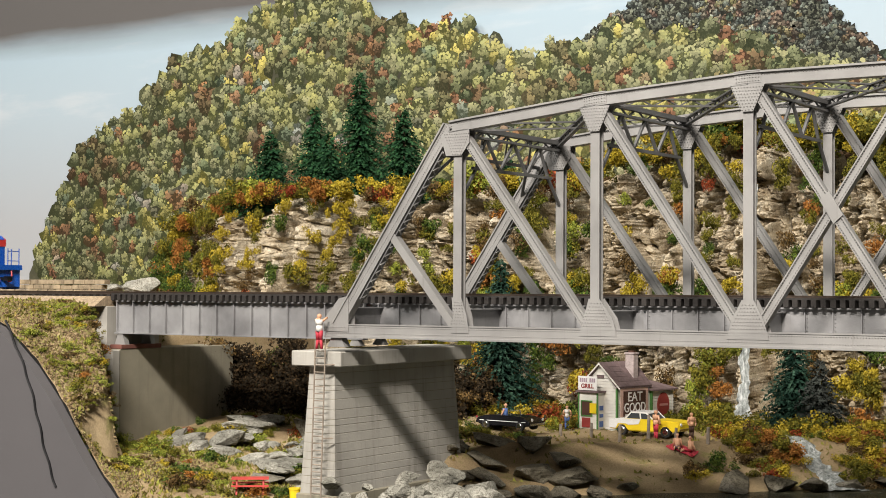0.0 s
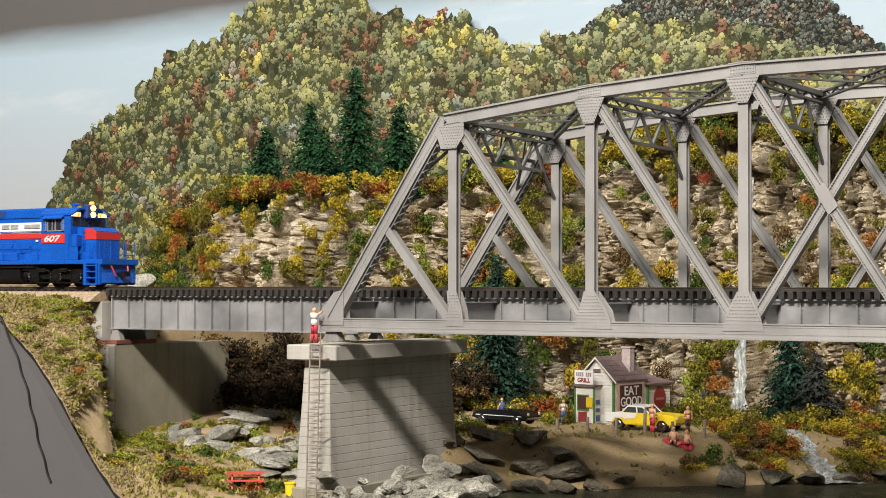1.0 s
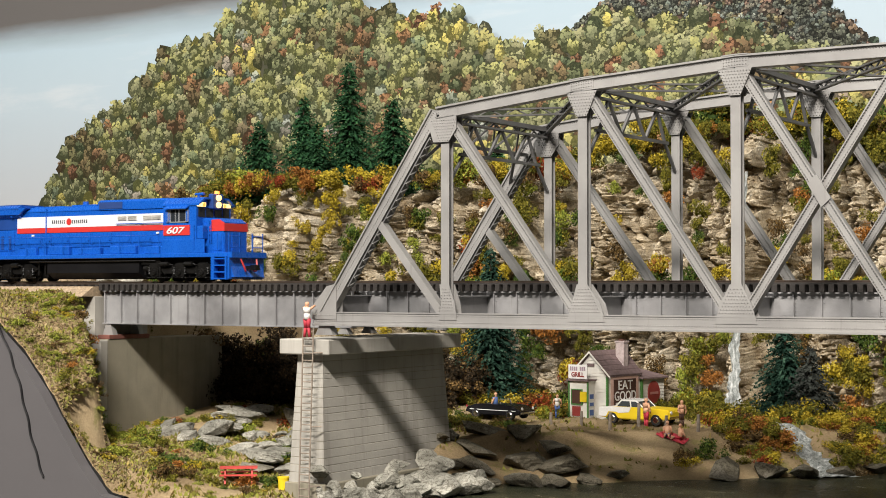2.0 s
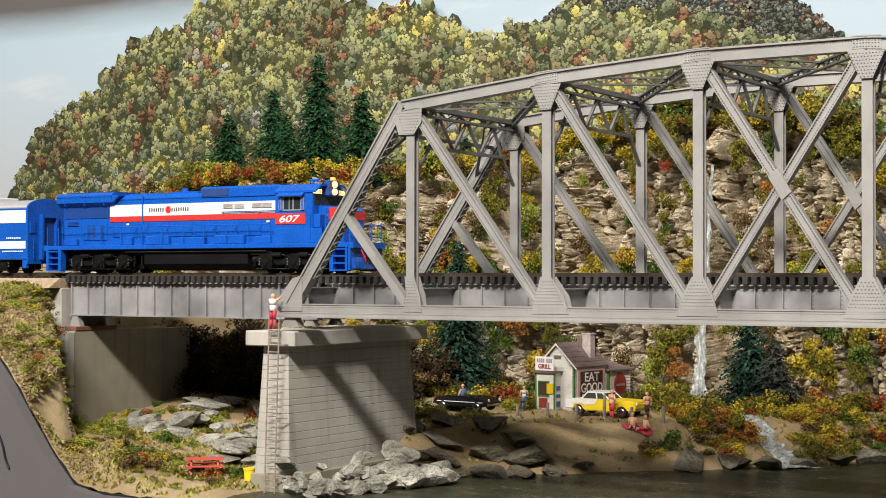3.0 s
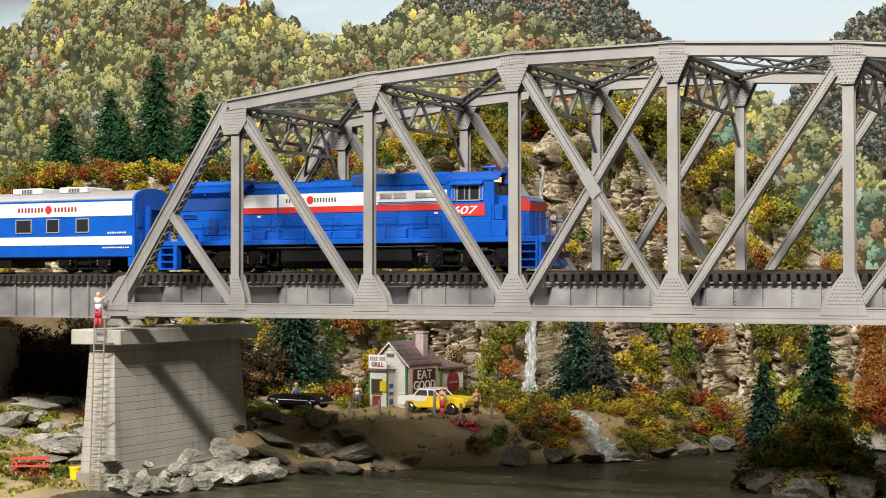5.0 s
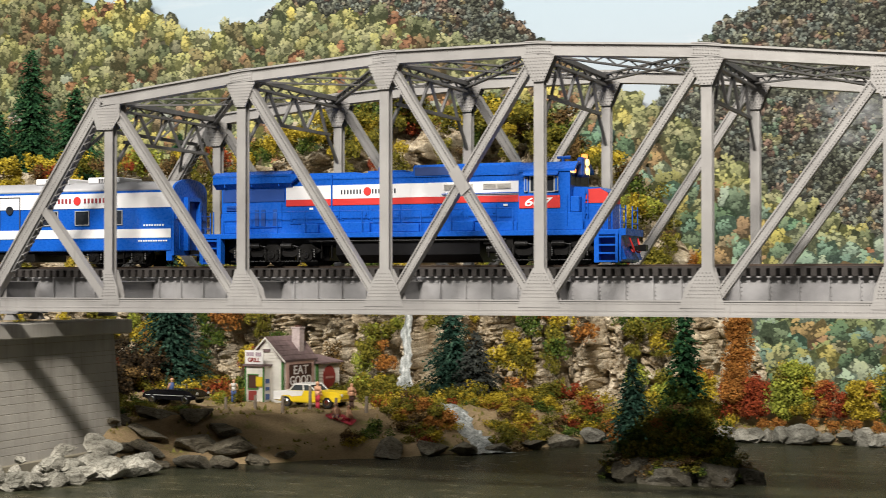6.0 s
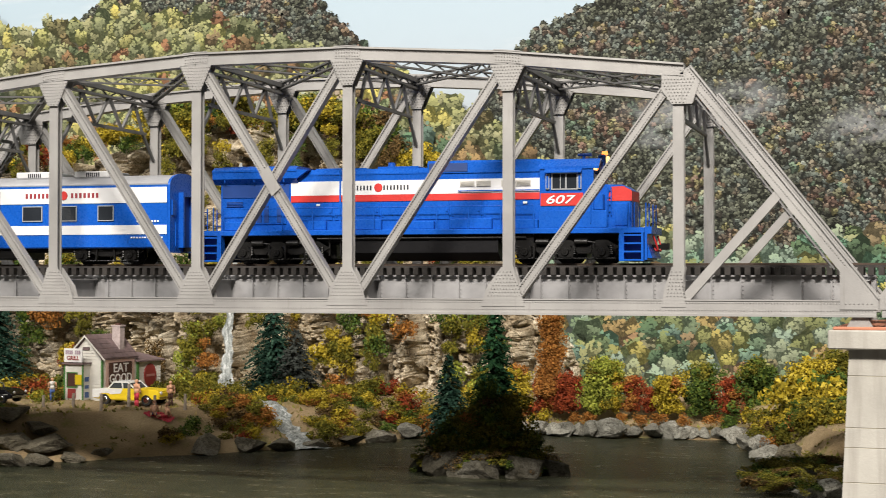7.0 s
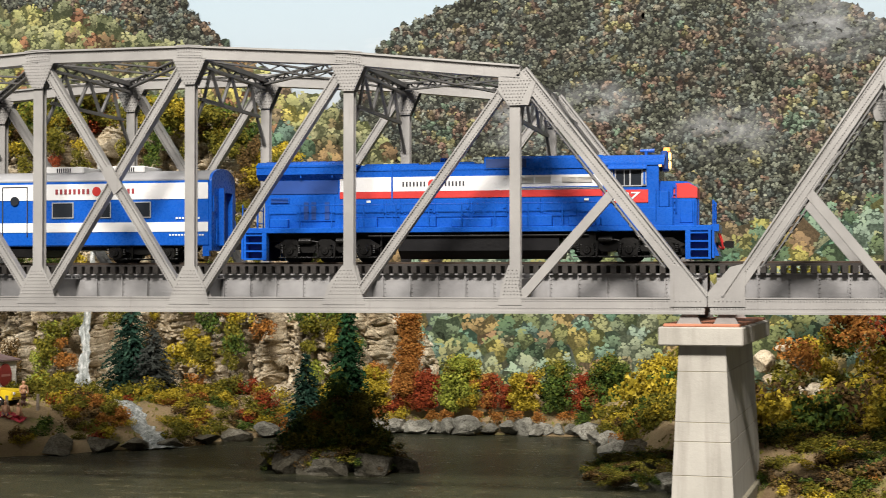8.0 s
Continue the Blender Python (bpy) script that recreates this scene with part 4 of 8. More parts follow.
rng = random.Random(21)
for k in range(52):  # pale broken stone heaped at the foot of the pier
    t = rng.random()
    off = rng.uniform(-0.004, 0.03)
    boulder(0.004 + 0.03 * t + off, -0.004 + 0.1 * t - off * 0.4, rng.uniform(0.0045, 0.0095), z=WATER_Z + 0.002 + max(0, 0.012 - off * 0.5) * rng.random(), stretch=rng.uniform(1, 1.5))
for x, y, s in ((0.045, 0.1, 0.014), (0.03, 0.118, 0.015), (0.062, 0.122, 0.017), (0.018, 0.14, 0.015), (0.046, 0.145, 0.018), (0.072, 0.15, 0.020), (0.09, 0.15, 0.014), (0.008, 0.165, 0.016), (0.032, 0.172, 0.016), (0.078, 0.128, 0.014),
                (0.056, 0.17, 0.015), (0.0, 0.125, 0.013), (0.016, 0.11, 0.012), (0.1, 0.165, 0.009), (-0.012, 0.15, 0.014)):
    boulder(x, y, s * 0.82, True, max(ground_z(x, y), WATER_Z) + 0.001, stretch=1.5, sink=0.4, tall=0.75)
for k in range(44):  # tumbled stone on the bank under the girder span
    x = rng.uniform(-0.165, -0.035)
    y = 0.03 + rng.uniform(0, 0.09) + (x + 0.16) * 0.1
    boulder(x, y, rng.uniform(0.005, 0.0125), rng.random() < 0.1, stretch=rng.uniform(1.2, 2.1), tall=0.62)
for k in range(14):  # stone ledge in the shade
    boulder(rng.uniform(-0.12, -0.03), rng.uniform(0.12, 0.22), rng.uniform(0.008, 0.016), True, stretch=1.5)
for k in range(34):  # far shore
    x = 0.235 + 0.27 * k / 33 + rng.uniform(-0.004, 0.004)
    boulder(x, line(SHORE, x) + 0.004 + rng.uniform(-0.004, 0.01), rng.uniform(0.005, 0.0115) * (1.35 if k % 7 == 3 else 1), z=WATER_Z + 0.002, stretch=rng.uniform(0.9, 1.7), tall=rng.uniform(0.8, 1.5))
for x, y, s in ((0.17, 0.232, 0.012), (0.19, 0.243, 0.011), (0.152, 0.212, 0.012), (0.205, 0.262, 0.009), (0.222, 0.288, 0.01), (0.235, 0.31, 0.011)):
    boulder(x, y, s, True, WATER_Z + 0.001, stretch=1.5)
for x, y, s in ((0.515, 0.245, 0.016), (0.535, 0.2, 0.010), (0.53, 0.165, 0.011), (0.545, 0.15, 0.011), (0.515, 0.185, 0.010), (0.56, 0.115, 0.009), (0.545, 0.112, 0.008), (0.53, 0.115, 0.006), (0.5, 0.27, 0.012), (0.585, 0.16, 0.018), (0.62, 0.12, 0.016)):
    boulder(x, y, s, s > 0.0135, WATER_Z + 0.002, stretch=1.25)

cream = [me.copy() for me in ROCKS[:4]]
for me in cream:
    me.materials.clear()
    me.materials.append(ROCK)
for k, (x, y, z, size) in enumerate(((0.6, 0.38, -0.079, 0.013), (0.612, 0.385, -0.066, 0.010), (0.589, 0.39, -0.068, 0.010), (0.622, 0.37, -0.084, 0.010), (0.602, 0.392, -0.058, 0.009), (0.61, 0.372, -0.09, 0.012))):
    boulder(x, y, size, z=z, label="cream limestone outcrop on the far bank", tall=1.2).data = cream[k % 4]
boulder(-0.43, 0.31, 0.018, z=0.0, label="pale grey rock slab beside the track", stretch=1.2, tall=1.1)
boulder(-0.455, 0.3, 0.016, z=-0.002, label="pale grey rock slab beside the track", stretch=1.3)
stone_wall = empty("stone_wall", "low tan stone retaining wall behind the track", "wall")
wrng = random.Random(77)
stone_mesh = finish(box(-0.5, 0.5, -0.5, 0.5, -0.5, 0.5, bevel=0.08), "stone")
TAN_STONE = plain("tan_wall_stone", (0.3, 0.24, 0.16), 0.9, vary=0.45, scale=120, relief=0.0008)
for r in range(4):
    x = -0.86 + 0.004 * (r % 2)
    while x < -0.44:
        w = wrng.uniform(0.006, 0.013)
        o = part("stone", stone_mesh, TAN_STONE, stone_wall)
        o.matrix_world = Matrix.LocRotScale((x + w / 2, 0.268 + wrng.uniform(-0.001, 0.001), -0.0035 + 0.0042 * r), Euler((0, 0, 0)), Vector((w - 0.0006, 0.008, 0.0039)))
        x += w

# the island
# dark island rock; the bridge's shade is put into its colour
ISLE_ROCK = rock_material("shade_darkened_rock", (0.025, 0.022, 0.015), (0.075, 0.07, 0.052), (0.17, 0.165, 0.14))
isle_mesh = ROCKS[5].copy()
isle_mesh.materials.clear()
isle_mesh.materials.append(ISLE_ROCK)
isle = tagged(new("boulder", isle_mesh), "large dark boulder forming a river island", "boulder", "island boulders")
isle.location, isle.scale, isle.rotation_euler = (0.347, 0.165, WATER_Z + 0.004), (0.034, 0.024, 0.030), (0, 0, 0.4)
for x, y, s in ((0.325, 0.155, 0.016), (0.372, 0.16, 0.017), (0.35, 0.148, 0.013), (0.312, 0.165, 0.011), (0.386, 0.172, 0.011), (0.34, 0.185, 0.018)):
    boulder(x, y, s, True, WATER_Z + 0.001, "dark boulder on the river island", 1.3).data = isle_mesh


# ------------------------------------------------------------------ foliage
def bush_mesh(name, material, seed, leaves=595, lumps=10, radius=0.010, leaf=0.00105):
    rng = random.Random(seed)
    verts, faces = [], []
    blobs = [(Vector((rng.gauss(0, 0.45), rng.gauss(0, 0.45), rng.uniform(0.1, 0.75))) * radius, radius * rng.uniform(0.3, 0.55)) for _ in range(lumps)]
    for k in range(leaves):
        c, r = blobs[k % lumps]
        d = Vector((rng.gauss(0, 1), rng.gauss(0, 1), rng.gauss(0, 1))).normalized()
        p = c + d * r * rng.uniform(0.55, 1.08)
        a = Vector((rng.gauss(0, 1), rng.gauss(0, 1), rng.gauss(0, 1))).normalized()
        t = d.cross(a).normalized()
        u = (d + a * 0.8).normalized().cross(t)
        s = leaf * rng.uniform(0.6, 1.25)
        n = len(verts)
        verts += [p - t * s, p + u * s * 1.3, p + t * s]
        faces.append((n, n + 1, n + 2))
    me = bpy.data.meshes.new(name)
    me.from_pydata(verts, [], faces)
    me.materials.append(material)
    return me


BUSH = {c: [bush_mesh("bush", LEAF[c], 10 * i + k) for k in range(3)] for i, c in enumerate(("olive", "yellow", "orange", "rust", "green", "lime", "brown", "umber"))}
TONE = {"olive": "olive green", "yellow": "golden yellow", "orange": "orange", "rust": "rust red", "green": "dark green", "lime": "pale lime green", "brown": "brown withered", "umber": "dark umber"}


LOOSE = {c: ([], []) for c in BUSH}


def bush(x, y, z, size, colour, rng, where, tall=1.0, alone=False):
    """One clump: a thing of its own where it stands clear, else part of the massed growth of its colour."""
    me = BUSH[colour][rng.randrange(3)]
    m = Matrix.LocRotScale((x, y, z), Euler((rng.uniform(-0.4, 0.4), rng.uniform(-0.4, 0.4), rng.uniform(0, 6.28))), Vector((1, 1, tall)) * (size / 0.010))
    if alone:
        o = new("bush", me)
        o.matrix_world = m
        return tagged(o, f"{TONE[colour]} autumn foliage clump {where}", "bush", "autumn bushes")
    co = np.empty(len(me.vertices) * 3)
    me.vertices.foreach_get("co", co)
    a = np.array(m)
    LOOSE[colour][0].append(co.reshape(-1, 3) @ a[:3, :3].T + a[:3, 3])
    LOOSE[colour][1].append(len(me.vertices))


def pick(rng, mix):
    return rng.choices(list(mix), weights=list(mix.values()))[0]


rng = random.Random(5)
WARM = {"olive": 7, "yellow": 7, "orange": 2.2, "rust": 0.8, "green": 2, "brown": 2, "lime": 1.5}
FACE = {"olive": 8, "yellow": 4, "green": 2.5, "brown": 2, "orange": 1.3, "rust": 0.6, "lime": 1.5}


def cliff_y(x, z):
    """About where the rock face stands."""
    zt = line(CLIFF_TOP, x)
    k = min(1, max(0, (z + 0.115) / (zt + 0.115)))
    return line(CLIFF_LINE, x) - noise.noise(Vector((x * 22, z * 10, 1))) * 0.0154 + 0.022 * k * k - 0.002


BARE = ((-0.325, -0.195, -0.02, 0.068), (-0.035, 0.085, 0.0, 0.088), (0.104, 0.2, -0.02, 0.078), (0.02, 0.06, -0.06, -0.02), (0.16, 0.25, -0.06, 0.0), (0.082, 0.106, -0.09, 0.09))
for k in range(210):  # clinging to the rock face
    x = rng.uniform(-0.47, 0.31)
    zt = line(CLIFF_TOP, x)
    z = rng.uniform(-0.095, zt)
    inside = any(a < x < c and d < z < e for a, c, d, e in BARE)
    if inside and rng.random() < (1.0 if (0.082 < x < 0.106) else 0.8):
        continue
    if noise.noise(Vector((x * 24, z * 10, 30))) < -0.12 and rng.random() < 0.8:
        continue
    bush(x, cliff_y(x, z) + 0.001, z, rng.uniform(0.005, 0.0105), pick(rng, FACE), rng, "clinging to the cliff", 1.3)
for k in range(200):  # upright streaks of growth below track level
    x = rng.uniform(-0.15, 0.32)
    z = rng.uniform(-0.1, 0.01)
    if 0.08 < x < 0.107 or math.sin(x * 95 + 1.3 * math.sin(x * 31)) < -0.25:
        continue
    bush(x, cliff_y(x, z) - 0.002, z, rng.uniform(0.006, 0.011), pick(rng, {"olive": 6, "yellow": 5, "lime": 2, "green": 2, "orange": 1.8, "rust": 0.7}), rng, "clinging to the cliff", 1.4)
for col in range(-21, 14):  # hanging in the clefts between the columns
    x = col / 44
    if abs(x - 0.094) < 0.014:
        continue
    zt = line(CLIFF_TOP, x)
    z, end = zt - 0.004, rng.choice((-0.1, -0.1, -0.03, 0.02))
    tint = pick(rng, FACE)
    while z > end:
        xx = (col - 0.75 * noise.noise(Vector((x * 12, z * 11, 7)))) / 44
        if rng.random() < 0.2:
            tint = pick(rng, FACE)
        bare = any(a < xx < c and d < z < e for a, c, d, e in BARE)
        if rng.random() < (0.3 if bare and x > -0.1 else 0.62 if x < -0.1 and z > 0.0 else 0.85) and not (0.085 < xx < 0.104):
            bush(xx + rng.uniform(-0.003, 0.003), cliff_y(xx, z) - 0.002, z, rng.uniform(0.0042, 0.0085), tint if rng.random() < 0.7 else pick(rng, FACE), rng, "", 1.5)
        z -= rng.uniform(0.005, 0.010)
for k in range(150):  # along the rim of the cliff
    x = -0.47 + 0.74 * k / 149
    z = line(CLIFF_TOP, x)
    y = line(CLIFF_LINE, x) + 0.03
    mix = WARM if x < -0.1 else FACE
    if 0.082 < x < 0.106:
        continue
    bush(x, y + rng.uniform(-0.012, 0.03), z + rng.uniform(-0.006, 0.006), rng.uniform(0.007, 0.0125), pick(rng, mix), rng, "on the cliff rim")
for k in range(36):
    x = rng.uniform(0.0, 0.2)
    if 0.08 < x < 0.11:
        continue
    bush(x, rng.uniform(0.42, 0.46), line(CLIFF_TOP, x) + rng.uniform(0, 0.018), rng.uniform(0.01, 0.017), pick(rng, FACE), rng, "on the cliff rim")
for k in range(240):  # low growth on the mounds beside the stream mouth
    x, y = rng.uniform(0.108, 0.25), rng.uniform(0.2, 0.36)
    if rng.random() < 0.35 and y < 0.27:
        continue
    if (x < 0.122 and y < 0.3) or y < line(SHORE, x) + 0.01 or abs(x - 0.1 - (0.37 - y) * 0.9) < 0.013 + 0.012 * (y < 0.31):
        continue
    bush(x, y, ground_z(x, y), rng.uniform(0.005, 0.009), pick(rng, {"olive": 7, "brown": 3, "orange": 3, "yellow": 4.5, "rust": 1.6, "green": 2}), rng, "on the stream bank", 0.8, alone=k % 5 == 0)
for k in range(120):  # undergrowth at the cliff foot
    x = rng.uniform(-0.16, 0.33)
    if 0.0 < x < 0.062 and rng.random() < 0.6:
        continue
    y = line(CLIFF_LINE, x) - rng.uniform(0.015, 0.06)
    if abs(x - 0.1 - (0.37 - y) * 0.9) < 0.012 and y < 0.372:
        continue
    bush(x, y, ground_z(x, y) + 0.002, rng.uniform(0.006, 0.0115), pick(rng, {"yellow": 6, "olive": 6, "orange": 2.2, "rust": 1, "green": 2}), rng, "at the cliff foot")
for k in range(60):  # both sides of the stream
    y = rng.uniform(0.262, 0.36)
    x = 0.1 + (0.37 - y) * 0.9 + rng.choice((-1, 1)) * rng.uniform(0.021, 0.055)
    if x < 0.118 and y < 0.3:
        continue
    bush(x, y, ground_z(x, y) + 0.001, rng.uniform(0.005, 0.0095), pick(rng, {"yellow": 5, "olive": 6, "orange": 2, "rust": 0.8, "brown": 1.5}), rng, "beside the stream", alone=True)
# the row of small trees on the far shore
for x, top, half, c in ((0.332, -0.033, 0.011, "orange"), (0.345, -0.078, 0.012, "rust"), (0.326, -0.082, 0.01, "rust"), (0.369, -0.062, 0.0145, "lime"), (0.375, -0.066, 0.011, "yellow"), (0.391, -0.073, 0.009, "rust"),
                        (0.404, -0.079, 0.007, "rust"), (0.419, -0.077, 0.0125, "yellow"), (0.441, -0.069, 0.0155, "green"), (0.459, -0.074, 0.011, "rust"), (0.469, -0.08, 0.008, "rust"), (0.483, -0.062, 0.017, "green"),
                        (0.517, -0.066, 0.018, "yellow"), (0.508, -0.08, 0.012, "olive"), (0.54, -0.06, 0.017, "olive"), (0.305, -0.07, 0.012, "yellow"), (0.29, -0.082, 0.011, "orange")):
    y = 0.413 + rng.uniform(-0.004, 0.008)
    z = -0.1
    while z < top - 0.005:
        t = (z + 0.1) / (top + 0.1)
        wide = half * (0.75 + 0.5 * t if t < 0.45 else 1.25 - 0.85 * t)
        for i in range(3):
            bush(x + rng.uniform(-1, 1) * wide * 0.6, y + rng.uniform(-0.004, 0.004), z, rng.uniform(0.42, 0.6) * half + 0.0015, c if rng.random() < 0.88 else ("olive" if c in ("green", "lime") else "orange"), rng,
                 "in a far shore tree", 1.05, alone=i == 0)
        z += 0.0055
for x in (0.352, 0.36, 0.398, 0.385, 0.412, 0.43, 0.45):  # russet scrub between the stones
    bush(x, 0.4, -0.108, 0.006, "orange", rng, "between the shore stones", 1.0, alone=True)
for k in range(70):  # right bank
    x, y = rng.uniform(0.5, 0.78), rng.uniform(0.16, 0.43)
    if y < line(SHORE, x) + 0.03:
        continue
    bush(x, y, ground_z(x, y) + 0.004, rng.uniform(0.009, 0.019), pick(rng, {"olive": 5, "yellow": 3.5, "green": 3, "orange": 1.5, "rust": 1, "brown": 2}), rng, "on the river bank", 1.2)
for k in range(45):  # tall thicket behind the second pier
    x, y = rng.uniform(0.6, 0.82), rng.uniform(0.3, 0.44)
    bush(x, y, -0.09 + rng.uniform(0, 0.07), rng.uniform(0.011, 0.018), pick(rng, {"olive": 5, "yellow": 3.5, "green": 2, "orange": 2, "rust": 1}), rng, "in the bank thicket", 1.2)
for k in range(80):  # far right shore mound
    x, y = rng.uniform(0.455, 0.57), rng.uniform(0.25, 0.42)
    if y > line(SHORE, x) + 0.01:
        bush(x, y, ground_z(x, y) + 0.001, rng.uniform(0.007, 0.012), pick(rng, {"olive": 5, "yellow": 3, "brown": 3, "orange": 2, "green": 3}), rng, "on the river bank", 1.1, alone=True)
for k in range(46):  # island cover
    a, q = rng.uniform(0, 6.28), math.sqrt(rng.random())
    x, y = 0.345 + 0.029 * q * math.cos(a), 0.170 + 0.015 * q * math.sin(a)
    bush(x, y, WATER_Z + 0.012 + 0.024 * (1 - q), rng.uniform(0.006, 0.0105), pick(rng, {"olive": 8, "brown": 1.5, "orange": 0.6, "rust": 0.5, "green": 5}), rng, "on the river island", alone=True)
for k in range(90):  # moss and low scrub down to the waterline
    a, q = rng.uniform(0, 6.28), rng.uniform(0.55, 1.05)
    x, y = 0.348 + 0.037 * q * math.cos(a), 0.167 + 0.02 * q * math.sin(a)
    bush(x, y, WATER_Z + 0.003 + 0.022 * (1.05 - q), rng.uniform(0.0045, 0.008), pick(rng, {"olive": 5, "brown": 5, "green": 4, "rust": 0.5}), rng, "", 0.7)
for k in range(130):  # mossy mound before the second pier
    a, q = rng.uniform(0, 6.28), math.sqrt(rng.random())
    x, y = 0.532 + 0.036 * q * math.cos(a), 0.165 + 0.06 * q * math.sin(a)
    bush(x, y, WATER_Z + 0.003 + 0.009 * (1 - q * q), rng.uniform(0.004, 0.0075), pick(rng, {"olive": 6, "brown": 3, "green": 5}), rng, "", 0.5)
for k in range(14):
    bush(0.352 + rng.uniform(-0.014, 0.014), 0.175 + rng.uniform(-0.005, 0.01), -0.095 + rng.uniform(0, 0.02), rng.uniform(0.006, 0.009), pick(rng, {"olive": 6, "brown": 1.2, "orange": 0.4, "green": 5, "rust": 0.7}), rng, "on the river island", 1.3, alone=True)
for k in range(75):  # left bank under the span
    x, y = rng.uniform(-0.185, -0.03), rng.uniform(-0.03, 0.13)
    bush(x, y, ground_z(x, y), rng.uniform(0.003, 0.0075), pick(rng, {"olive": 4, "lime": 5, "yellow": 2, "orange": 1.5, "rust": 1, "green": 4, "brown": 2}), rng, "among the bank stones", alone=True)
for k in range(190):  # growth behind the span, near-black umber standing in for deep shade
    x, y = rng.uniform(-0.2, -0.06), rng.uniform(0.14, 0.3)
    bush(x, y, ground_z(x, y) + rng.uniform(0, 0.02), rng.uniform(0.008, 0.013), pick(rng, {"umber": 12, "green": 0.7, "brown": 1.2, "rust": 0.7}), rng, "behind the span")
for k in range(120):  # low cover among the stones
    x, y = rng.uniform(-0.19, -0.02), rng.uniform(-0.045, 0.12)
    bush(x, y, ground_z(x, y) - 0.001, rng.uniform(0.0025, 0.006), pick(rng, {"olive": 4, "lime": 6, "yellow": 1.5, "orange": 0.8, "brown": 3, "green": 2}), rng, "", 0.75)
for k in range(22):  # slope in front of the abutment
    x, y = rng.uniform(-0.225, -0.14), rng.uniform(-0.045, 0.03)
    bush(x, y, ground_z(x, y) - 0.001, rng.uniform(0.003, 0.0062), pick(rng, {"lime": 5, "olive": 4, "brown": 4, "yellow": 1}), rng, "", 0.8)
for k in range(170):  # grass against the abutment
    x, y = rng.uniform(-0.215, -0.17), rng.uniform(-0.02, 0.032)
    bush(x, y, ground_z(x, y) - 0.001, rng.uniform(0.0025, 0.0045), pick(rng, {"lime": 8, "olive": 2, "yellow": 1}), rng, "", 0.6)
count = 0
while count < 260:  # moss on the steep foot of the embankment
    x, y = rng.uniform(-0.225, -0.13), rng.uniform(-0.045, 0.03)
    z = ground_z(x, y)
    if -0.1 < z < -0.03:
        bush(x, y, z - 0.0005, rng.uniform(0.0022, 0.0042), pick(rng, {"lime": 6, "olive": 3, "brown": 2.5, "yellow": 1}), rng, "", 0.6)
        count += 1
for k in range(430):  # near right bank
    x, y = rng.uniform(0.57, 0.85), rng.uniform(-0.03, 0.3)
    if y < line(SHORE, x) + 0.008:
        continue
    bush(x, y, ground_z(x, y) - 0.001, rng.uniform(0.005, 0.0105), pick(rng, {"olive": 6, "green": 3, "brown": 4, "yellow": 1.2, "orange": 0.6}), rng, "", 0.8)
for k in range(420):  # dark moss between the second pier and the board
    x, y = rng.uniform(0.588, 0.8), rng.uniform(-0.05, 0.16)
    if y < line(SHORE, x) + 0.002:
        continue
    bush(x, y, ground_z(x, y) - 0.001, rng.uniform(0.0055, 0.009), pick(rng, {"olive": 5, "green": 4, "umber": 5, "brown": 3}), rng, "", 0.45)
for k in range(190):  # grassy cover round the second pier
    x, y = rng.uniform(0.6, 0.78), rng.uniform(-0.045, 0.2)
    if y < line(SHORE, x) + 0.004:
        continue
    bush(x, y, ground_z(x, y) - 0.001, rng.uniform(0.005, 0.0085), pick(rng, {"olive": 6, "green": 4, "brown": 3, "yellow": 0.5}), rng, "", 0.55)
for k in range(40):  # at the end of the wing wall, deep shade put into the umber flock
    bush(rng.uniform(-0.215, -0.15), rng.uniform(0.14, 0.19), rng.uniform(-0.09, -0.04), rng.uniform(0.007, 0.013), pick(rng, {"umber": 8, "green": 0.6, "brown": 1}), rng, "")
for k in range(18):  # embankment below the track
    x = rng.uniform(-0.42, -0.11)
    y = rng.uniform(-0.048, 0.028)
    bush(x, y, ground_z(x, y) - 0.0005, rng.uniform(0.0022, 0.0055), pick(rng, {"lime": 5, "olive": 4, "brown": 4, "yellow": 1}), rng, "on the embankment", 0.7)
for k in range(40):  # low scrub by the black car
    x, y = rng.uniform(-0.06, 0.01), rng.uniform(0.19, 0.222)
    bush(x, y, ground_z(x, y), rng.uniform(0.004, 0.007), pick(rng, {"olive": 5, "brown": 3, "green": 3}), rng, "on the river bank", 0.7)
for k in range(30):
    x, y = rng.uniform(-0.09, 0.0), rng.uniform(0.26, 0.32)
    bush(x, y, ground_z(x, y), rng.uniform(0.006, 0.011), pick(rng, WARM), rng, "beside the spruce")


